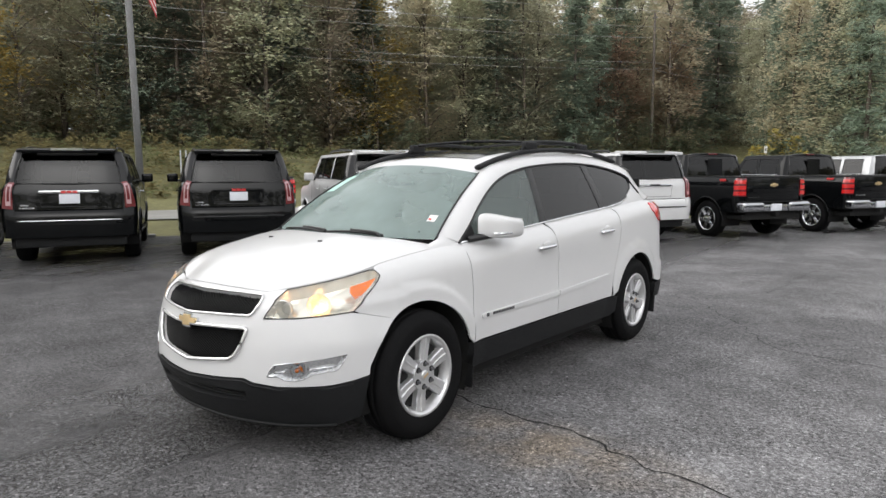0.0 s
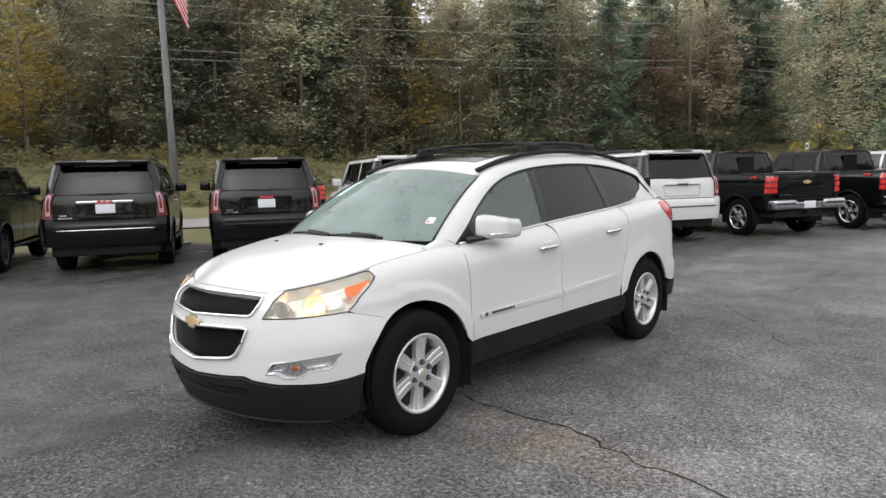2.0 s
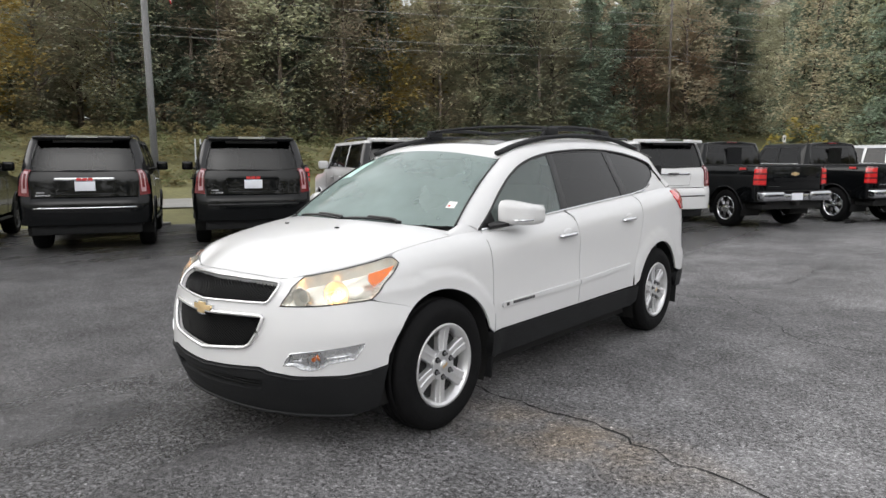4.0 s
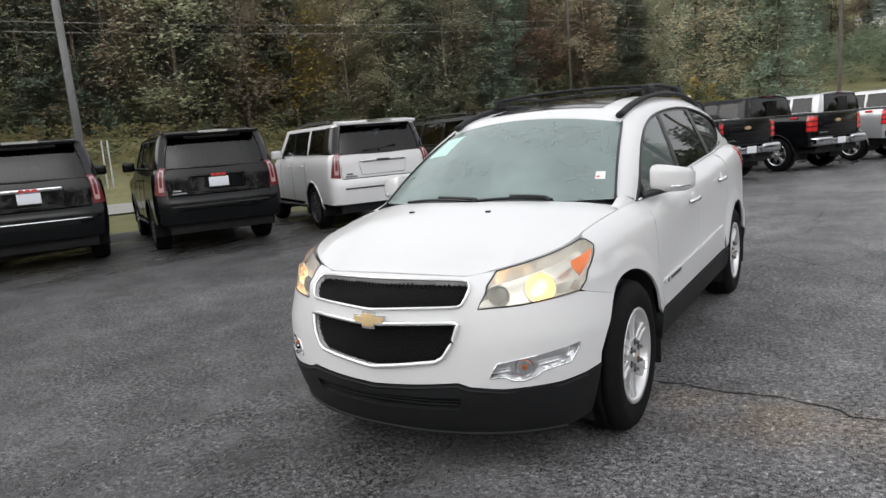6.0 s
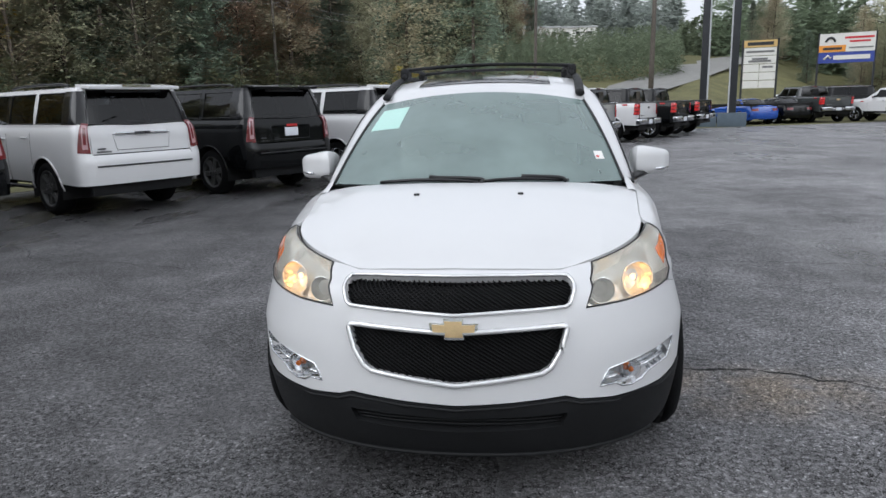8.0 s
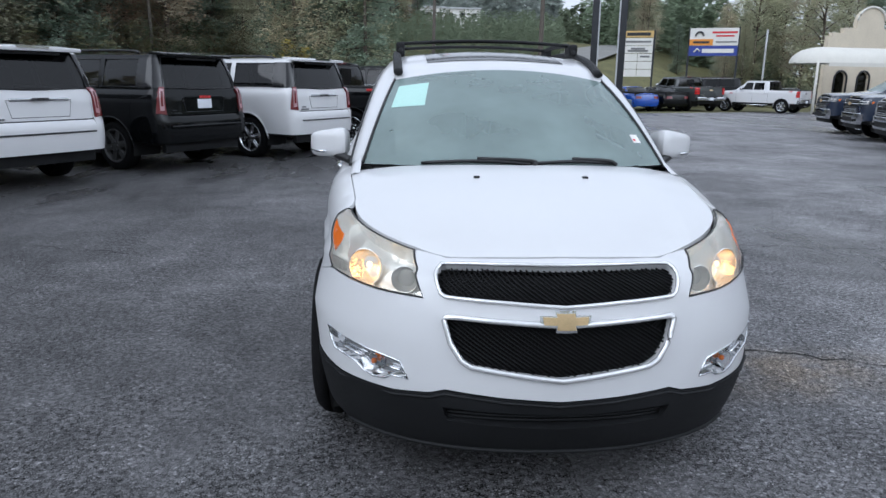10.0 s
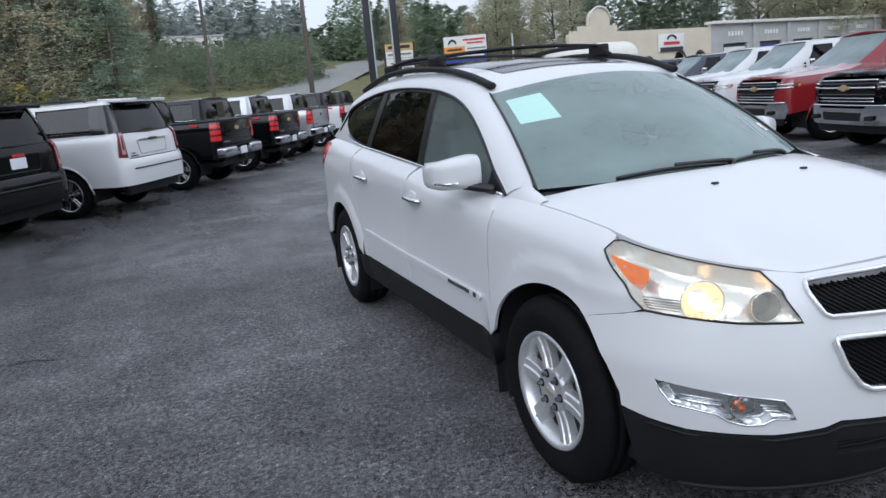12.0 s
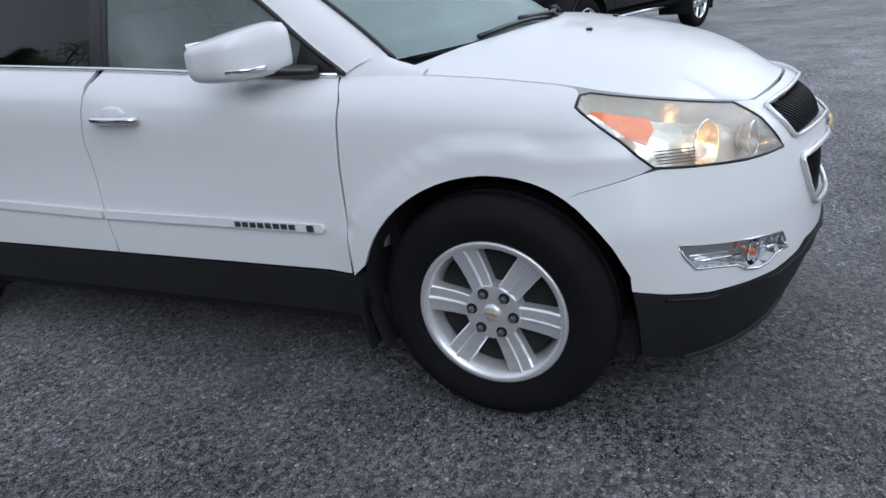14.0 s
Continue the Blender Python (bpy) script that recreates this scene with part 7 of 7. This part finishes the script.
STUCCO = material("cream_stucco", (0.62, 0.55, 0.43), 0.9, noise_scale=1.2, spread=0.10, bump=0.3, bump_scale=40)
METALWALL = material("grey_metal_siding", (0.40, 0.40, 0.38), 0.6, noise_scale=1.5, spread=0.12)
AWNING = material("white_awning_fabric", (0.66, 0.64, 0.58), 0.8, noise_scale=2, spread=0.08)
WIRE = material("pale_cable", (0.40, 0.40, 0.40), 0.6, noise_scale=3, spread=0.1)


def pole(name, x, y, tall, r0, r1, mat, label, lean=(0, 0), base=None):
    z = height(x, y) if base is None else base
    t = thing(name, Matrix.Translation((x, y, z)), label, "pole")
    link("shaft", *tube([(lean[0] * k * tall, lean[1] * k * tall, tall * k - 0.3 * (k == 0)) for k in (0, 0.35, 0.7, 1)], [r0, r0 + (r1 - r0) * 0.35, r0 + (r1 - r0) * 0.7, r1], 12), mat, t)
    return t


def flag(m, wide, tall, label):
    f = thing("flag", m, label, "flag")
    n = 13
    for k in range(n):
        verts = []
        for i in range(9):
            s = i / 8
            sag = -0.9 * s * wide
            for e in (0, 1):
                z = -tall * (k + e) / n
                verts.append(Vector((s * wide * 0.38, 0.10 * math.sin(5 * s + k * 0.2), z + sag)))
        link("stripe", verts, grid_faces(9, 2), SIGNRED if k % 2 == 0 else SIGNWHITE, f)
    link("canton", [Vector((s * wide * 0.16, 0.012 + 0.10 * math.sin(5 * s * 0.42), -tall * 0.54 * e - 0.9 * s * wide * 0.42)) for e in (0, 1) for s in (0, 0.5, 1)], grid_faces(2, 3), SIGNBLUE, f)
    return f


fp = pole("light_pole", -12.5, 4.0, 10.4, 0.085, 0.068, STEEL, "grey steel light pole with a flag behind the parked row", (-0.008, -0.012), 0.0)
part("base_flange", cyl(0.26, 0.26, 0.06, Matrix.Translation((0, 0, 0.03)), 16), STEEL, fp)


def twin_lamp_heads(p, tall, turn):
    """Two shoebox lamp heads on a short cross arm at the top of a pole."""
    m = Matrix.Translation((0, 0, tall)) @ Matrix.Rotation(turn, 4, "Z")
    part("cross_arm", box((1.5, 0.09, 0.09), m, 0.01), DARKSTEEL, p)
    for g in (1, -1):
        part("lamp_head", box((0.75, 0.42, 0.17), m @ Matrix.Translation((g * 1.05, 0, 0.03)), 0.03), DARKSTEEL, p, "dark shoebox lamp head, unlit")


twin_lamp_heads(fp, 10.4, radians(20))
lp = pole("light_pole", 13.5, 3.7, 10.4, 0.105, 0.075, STEEL, "tall grey light pole with twin heads between parked trucks", (0, 0), 0.0)
twin_lamp_heads(lp, 10.4, radians(-70))
flag(Matrix.Translation((-12.55, 4.05, 7.35)) @ Matrix.Rotation(radians(58), 4, "Z"), 1.3, 1.0, "red and white striped flag hanging limp")
fp2 = pole("flag_pole", 0.75, 30.0, 9.5, 0.085, 0.06, POLEWOOD, "thin flag pole behind the pickup trucks", (0.012, 0), 0.0)
flag(Matrix.Translation((0.85, 30.0, 8.6)), 1.2, 0.9, "red and white striped flag hanging limp")
poles = [(-63.6, 1.1, 14.4), (-24.6, 65.2, 14.5), (-10.5, 88.3, 12.5)]
for x, y, tall in poles:
    u_ = pole("utility_pole", x, y, tall, 0.16, 0.11, POLEWOOD, "weathered wooden utility pole with several cables")
    part("insulator_rack", box((0.5, 0.12, 0.12), Matrix.Translation((0, 0, tall - 0.5))), STEEL, u_)
    part("street_light_arm", box((0.9, 0.10, 0.08), Matrix.Translation((0.3, 0, tall * 0.62)), 0.02), STEEL, u_)
pole("utility_pole", 9.4, 48.4, 8.6, 0.20, 0.14, POLEWOOD, "dark wooden utility pole beside the road", (0.01, 0))
pole("light_pole", 28.5, 52.2, 5.8, 0.09, 0.07, PALESTEEL, "pale slim light pole behind the far cars")
for (x0, y0, t0), (x1, y1, t1) in zip(poles, poles[1:]):
    for k, dz in enumerate((0.2, -1.4, -2.5, -4.9, -5.6)):
        a = Vector((x0, y0, height(x0, y0) + t0 + dz))
        b = Vector((x1, y1, height(x1, y1) + t1 + dz))
        pts = [a.lerp(b, i / 16) - Vector((0, 0, (1.4 if t0 > 14.42 else 0.9) * 4 * (i / 16) * (1 - i / 16))) for i in range(17)]
        tagged(link("power_cable", *tube(pts, 0.019, 4), WIRE), "thin overhead cable strung between utility poles", "cable")

for x, y in ((-25.50, 12.85), (-25.42, 13.07)):
    mp_ = thing("marker_post", Matrix.Translation((x, y, height(x, y))), "slim white marker post on the grassy bank", "post", "marker posts")
    part("shaft", box((0.05, 0.05, 2.5 - height(x, y)), Matrix.Translation((0, 0, (2.5 - height(x, y)) / 2)), 0.006), PALESTEEL, mp_)
    part("foot", box((0.12, 0.10, 0.10), Matrix.Translation((0, 0, 0.02)), 0.01), STEEL, mp_)
rs = thing("road_sign", Matrix.Translation((-8.35, 43.9, height(-8.35, 43.9))) @ Matrix.Rotation(radians(15), 4, "Z"), "small white road sign with a black mark on a steel post", "sign")
part("post", box((0.06, 0.06, 3.0 - height(-8.35, 43.9)), Matrix.Translation((0, 0, (3.0 - height(-8.35, 43.9)) / 2))), STEEL, rs)
part("panel", box((0.17, 0.02, 0.42), Matrix.Translation((0, -0.05, 2.80 - height(-8.35, 43.9))), 0.004), SIGNWHITE, rs)
part("mark", box((0.09, 0.012, 0.20), Matrix.Translation((0, -0.064, 2.80 - height(-8.35, 43.9)))), DARKSTEEL, rs)
# pylon of the dealer sign
pyl = thing("sign_pylon", Matrix.Translation((10.25, 33.45, 0)) @ Matrix.Rotation(radians(-15), 4, "Z"), "dark two-legged sign pylon on a blue-grey base", "sign")
for g in (1, -1):
    part("base_block", box((1.40, 0.9, 0.70), Matrix.Translation((g * 0.72, -0.1, 0.35)), 0.02), BASEBLUE, pyl)
    part("leg", box((0.36, 0.30, 9.2), Matrix.Translation((g * 0.72, 0, 5.2)), 0.02), DARKSTEEL, pyl)
    part("leg_edge", box((0.07, 0.31, 6.3), Matrix.Translation((g * 0.52, 0, 3.85))), PALESTEEL, pyl)
part("cross_beam", box((1.08, 0.28, 0.36), Matrix.Translation((0, 0, 7.2)), 0.01), DARKSTEEL, pyl)
part("sign_panel", box((1.08, 0.24, 2.3), Matrix.Translation((0, 0, 8.55)), 0.01), SIGNWHITE, pyl)
# tenant list sign
ls = thing("tenant_sign", Matrix.Translation((19.35, 56.3, -0.5)) @ Matrix.Rotation(radians(-17), 4, "Z") @ Matrix.Scale(1.30, 4), "white tenant board with a yellow head panel on posts", "sign")
for g in (1, -1):
    part("post", box((0.12, 0.12, 5.0), Matrix.Translation((g * 1.0, 0.05, 2.5))), DARKSTEEL, ls)
part("head_panel", box((1.9, 0.10, 0.42), Matrix.Translation((0, 0, 4.72))), SIGNYELLOW, ls)
for k in range(5):
    for c in ((0,) if k < 2 else (-0.475, 0.475)):
        part("panel", box((1.86 if k < 2 else 0.92, 0.10, 0.46), Matrix.Translation((c, 0, 4.24 - k * 0.50))), SIGNWHITE, ls)
for k, (z, c, w) in enumerate(((4.72, 0, 1.5), (4.24, 0, 1.6), (3.80, 0, 0.9), (3.66, 0, 1.3), (3.30, 0.47, 0.6))):
    part("letter_bar", box((w, 0.02, 0.12 if k else 0.20), Matrix.Translation((c, -0.06, z))), DARKSTEEL if k < 1 else STEEL, ls)
# tyre shop board
bb = thing("advertising_board", Matrix.Translation((27.4, 59.7, -0.52)) @ Matrix.Rotation(radians(-23), 4, "Z") @ Matrix.Scale(1.18, 4), "white, orange and blue advertising board on two posts", "sign")
for g in (1, -1):
    part("post", box((0.14, 0.14, 6.0), Matrix.Translation((g * 1.78, 0.06, 3.0))), DARKSTEEL, bb)
part("white_panel", box((3.5, 0.12, 1.30), Matrix.Translation((0, 0, 5.30))), SIGNWHITE, bb)
part("blue_panel", box((3.5, 0.12, 0.75), Matrix.Translation((0, 0, 4.26))), SIGNBLUE, bb)
part("orange_band", box((1.7, 0.02, 0.46), Matrix.Translation((-0.9, -0.07, 4.90))), SIGNORANGE, bb)
part("letter_bar", box((1.2, 0.02, 0.16), Matrix.Translation((-0.9, -0.085, 4.90))), DARKSTEEL, bb)
part("letter_bar", box((2.3, 0.02, 0.30), Matrix.Translation((0.35, -0.07, 4.26))), SIGNWHITE, bb)
part("letter_bar", box((1.8, 0.02, 0.14), Matrix.Translation((0.75, -0.07, 5.62))), SIGNRED, bb)
part("letter_bar", box((1.3, 0.02, 0.12), Matrix.Translation((0.80, -0.07, 5.36))), SIGNRED, bb)
part("letter_bar", box((1.5, 0.02, 0.10), Matrix.Translation((0.90, -0.07, 4.92))), STEEL, bb)
link("tyre_picture", *tube([(-1.05 + 0.28 * math.cos(q), -0.08, 5.38 + 0.28 * math.sin(q)) for q in np.linspace(0, math.pi, 12)], 0.08, 6), DARKSTEEL, bb)
link("white_mark", *tube([(-1.4, -0.07, 4.16), (-1.15, -0.07, 4.42), (-0.95, -0.07, 4.22)], 0.07, 5), SIGNWHITE, bb)

# ---------------------------------------------------------------- building with stucco front and service bays
bl = thing("dealership_building", Matrix.Translation((30.0, 39.0, 0)) @ Matrix.Rotation(radians(10.5), 4, "Z"), "low cream stucco building with arched parapet and grey service bays", "building")


def wall_panel(name, loops, mat, parent, y=0.0, thick=0.3):
    v, f = drape(loops, lambda s, z, o=0.0: Vector((s, y - o, z)), 0.6, thick)
    return link(name, v, f, mat, parent, smooth=False)


def arch_hole(x, z0, w, h):
    return [(x - w / 2, z0), (x + w / 2, z0), (x + w / 2, z0 + h)] + [(x + w / 2 * math.cos(q), z0 + h + w / 2 * math.sin(q)) for q in np.linspace(0.3, math.pi - 0.3, 7)] + [(x - w / 2, z0 + h)]


AX = -2.0
para = [(-4.95, 0), (10.4, 0), (10.4, 4.55), (AX + 1.75, 4.55), (AX + 1.75, 5.0), (AX + 1.0, 5.0), (AX + 1.0, 5.35)] + [(AX + math.cos(q), 5.35 + 0.85 * math.sin(q)) for q in np.linspace(0.12, math.pi - 0.12, 11)] + [(AX - 1.0, 5.35), (AX - 1.0, 5.0), (AX - 1.9, 5.0), (AX - 1.9, 4.7), (AX - 2.7, 4.7), (AX - 2.7, 4.5), (-4.95, 4.5)]
holes = [arch_hole(x, 1.2, w, 1.0) for x, w in ((3.0, 0.75), (6.6, 1.2), (9.0, 0.0 + 1.1))] + [arch_hole(x, 0.1, 0.8, 1.9) for x in (-3.7, -2.0)]
wall_panel("stucco_wall", [para] + holes, STUCCO, bl)
link("parapet_cap", *tube([(AX + 1.04 * math.cos(q), -0.05, 5.35 + 0.90 * math.sin(q)) for q in np.linspace(0.1, math.pi - 0.1, 14)], 0.07, 6), AWNING, bl)
for (x, w), z0, h in (((3.0, 0.75), 1.2, 1.0), ((6.6, 1.2), 1.2, 1.0), ((9.0, 1.1), 1.2, 1.0), ((-3.7, 0.8), 0.1, 1.9), ((-2.0, 0.8), 0.1, 1.9)):
    win = new("window")
    win.parent = bl
    part("pane", box((w, 0.02, h + w / 2), Matrix.Translation((x, 0.16, z0 + (h + w / 2) / 2))), FLEETGLASS, win)
    link("frame", *tube([(a, -0.02, b) for a, b in arch_hole(x, z0, w + 0.12, h)], 0.06, 5, True), DARKSTEEL, win)
    # dark sheet put behind the pane, in place of the unlit room
    part("room_dark", box((w + 0.2, 0.02, h + w), Matrix.Translation((x, 0.4, z0 + h / 2 + 0.2))), GAP, win)
part("sign_board", box((3.0, 0.08, 1.3), Matrix.Translation((5.5, -0.06, 3.55)), 0.02), SIGNWHITE, bl, "white oval-edged shop sign")
part("sign_bar", box((2.6, 0.03, 0.32), Matrix.Translation((5.5, -0.11, 3.05))), DARKSTEEL, bl)
part("sign_bar", box((1.8, 0.03, 0.22), Matrix.Translation((5.5, -0.11, 3.50))), SIGNRED, bl)
link("sign_arc", *tube([(5.5 + 0.5 * math.cos(q), -0.12, 3.72 + 0.35 * math.sin(q)) for q in np.linspace(0.2, math.pi - 0.2, 9)], 0.08, 5), DARKSTEEL, bl)
bays = [[(12.0 + k * 5.0, 0.05), (15.2 + k * 5.0, 0.05), (15.2 + k * 5.0, 3.2), (12.0 + k * 5.0, 3.2)] for k in range(5)]
wall_panel("bay_wall", [[(10.4, 0), (37.5, 0), (37.5, 4.75), (10.4, 4.75)]] + bays, METALWALL, bl, 0.02)
part("eave", box((27.6, 0.9, 0.22), Matrix.Translation((24.1, 0.1, 4.85)), 0.03), AWNING, bl)
for k in range(5):
    x = 13.6 + k * 5.0
    door = new("bay_door")
    door.parent = bl
    for j in range(4):
        part("door_panel", box((3.2, 0.06, 0.76), Matrix.Translation((x, 0.25, 0.42 + j * 0.785)), 0.02), DARKSTEEL, door)
    part("banner", box((2.8, 0.03, 1.1), Matrix.Translation((x, 0.12, 2.35))), (SIGNWHITE, SIGNBLUE, SIGNORANGE, STEEL, STEEL)[k], door, "printed banner hung in the bay")
    part("banner_bar", box((1.4, 0.02, 0.3), Matrix.Translation((x - 0.3, 0.10, 2.3))), (DARKSTEEL, SIGNWHITE, DARKSTEEL, DARKSTEEL, DARKSTEEL)[k], door)
    for j in range(5):
        part("letter_bar", box((0.28, 0.05, 0.34), Matrix.Translation((x - 0.9 + j * 0.42, -0.02, 3.95))), SIGNWHITE, bl)
    part("pilaster", box((0.35, 0.16, 4.7), Matrix.Translation((x + 2.45, -0.07, 2.35)), 0.02), METALWALL, bl)
part("roof_slab", box((35.0, 8, 0.15), Matrix.Translation((20.0, 4.2, 4.4))), STEEL, bl)
part("back_wall", box((35.0, 0.2, 4.4), Matrix.Translation((20.0, 8.1, 2.2))), METALWALL, bl)
for x in (2.6, 37.4):
    part("end_wall", box((0.2, 7.7, 4.4), Matrix.Translation((x, 4.15, 2.2))), STUCCO if x < 9 else METALWALL, bl)
# entrance canopy
can = thing("entrance_canopy", Matrix.Translation((24.0, 36.6, 0)) @ Matrix.Rotation(radians(10.5), 4, "Z"), "white barrel-shaped awning on slim posts at the entrance", "awning")
cv, cs = [], [(-3.3, 0.05), (-3.2, 0.35), (-3.0, 0.62), (-2.6, 0.85), (-2.1, 0.97), (-1.5, 1.0), (3.1, 1.0)]
for x, k in cs:
    cv += [Vector((x, -1.8 + 1.4 * k * math.cos(math.pi * i / 10), 2.75 + 0.9 * k * math.sin(math.pi * i / 10))) for i in range(11)]
link("awning_cover", cv, grid_faces(len(cs), 11), AWNING, can)
link("awning_end", [Vector((3.1, -1.8 + 1.4 * math.cos(math.pi * i / 10), 2.75 + 0.9 * math.sin(math.pi * i / 10))) for i in range(11)], [tuple(range(11))], AWNING, can)
for x in (-2.9, 2.9):
    link("post", *tube([(x, -3.1, 0), (x, -3.1, 2.75)], 0.07, 8), AWNING, can)
part("valance", box((5.4, 0.04, 0.20), Matrix.Translation((0.4, -3.2, 2.68))), AWNING, can)
# pale buildings high on the far hillside
for k, (a, d, w) in enumerate(((1.4, 166, 9), (-1.6, 168, 7), (-4.2, 170, 8))):
    x, y = d * -math.sin(radians(a)), -4.8 + d * math.cos(radians(a))
    hb = thing("hillside_building", Matrix.Translation((x, y, 15.2)), "pale low building high on the wooded hillside", "building", "hillside buildings")
    part("wall", box((w, 6, 7.4), Matrix.Translation((0, 0, -1.3))), SIGNWHITE, hb)
    part("roof", box((w + 0.6, 6.6, 0.35), Matrix.Translation((0, 0, 2.5))), PALESTEEL, hb)
    for j in range(3):
        part("window", box((1.0, 0.1, 0.9), Matrix.Translation((-w / 3 + j * w / 3, -3.02, 1.0))), FLEETGLASS, hb)
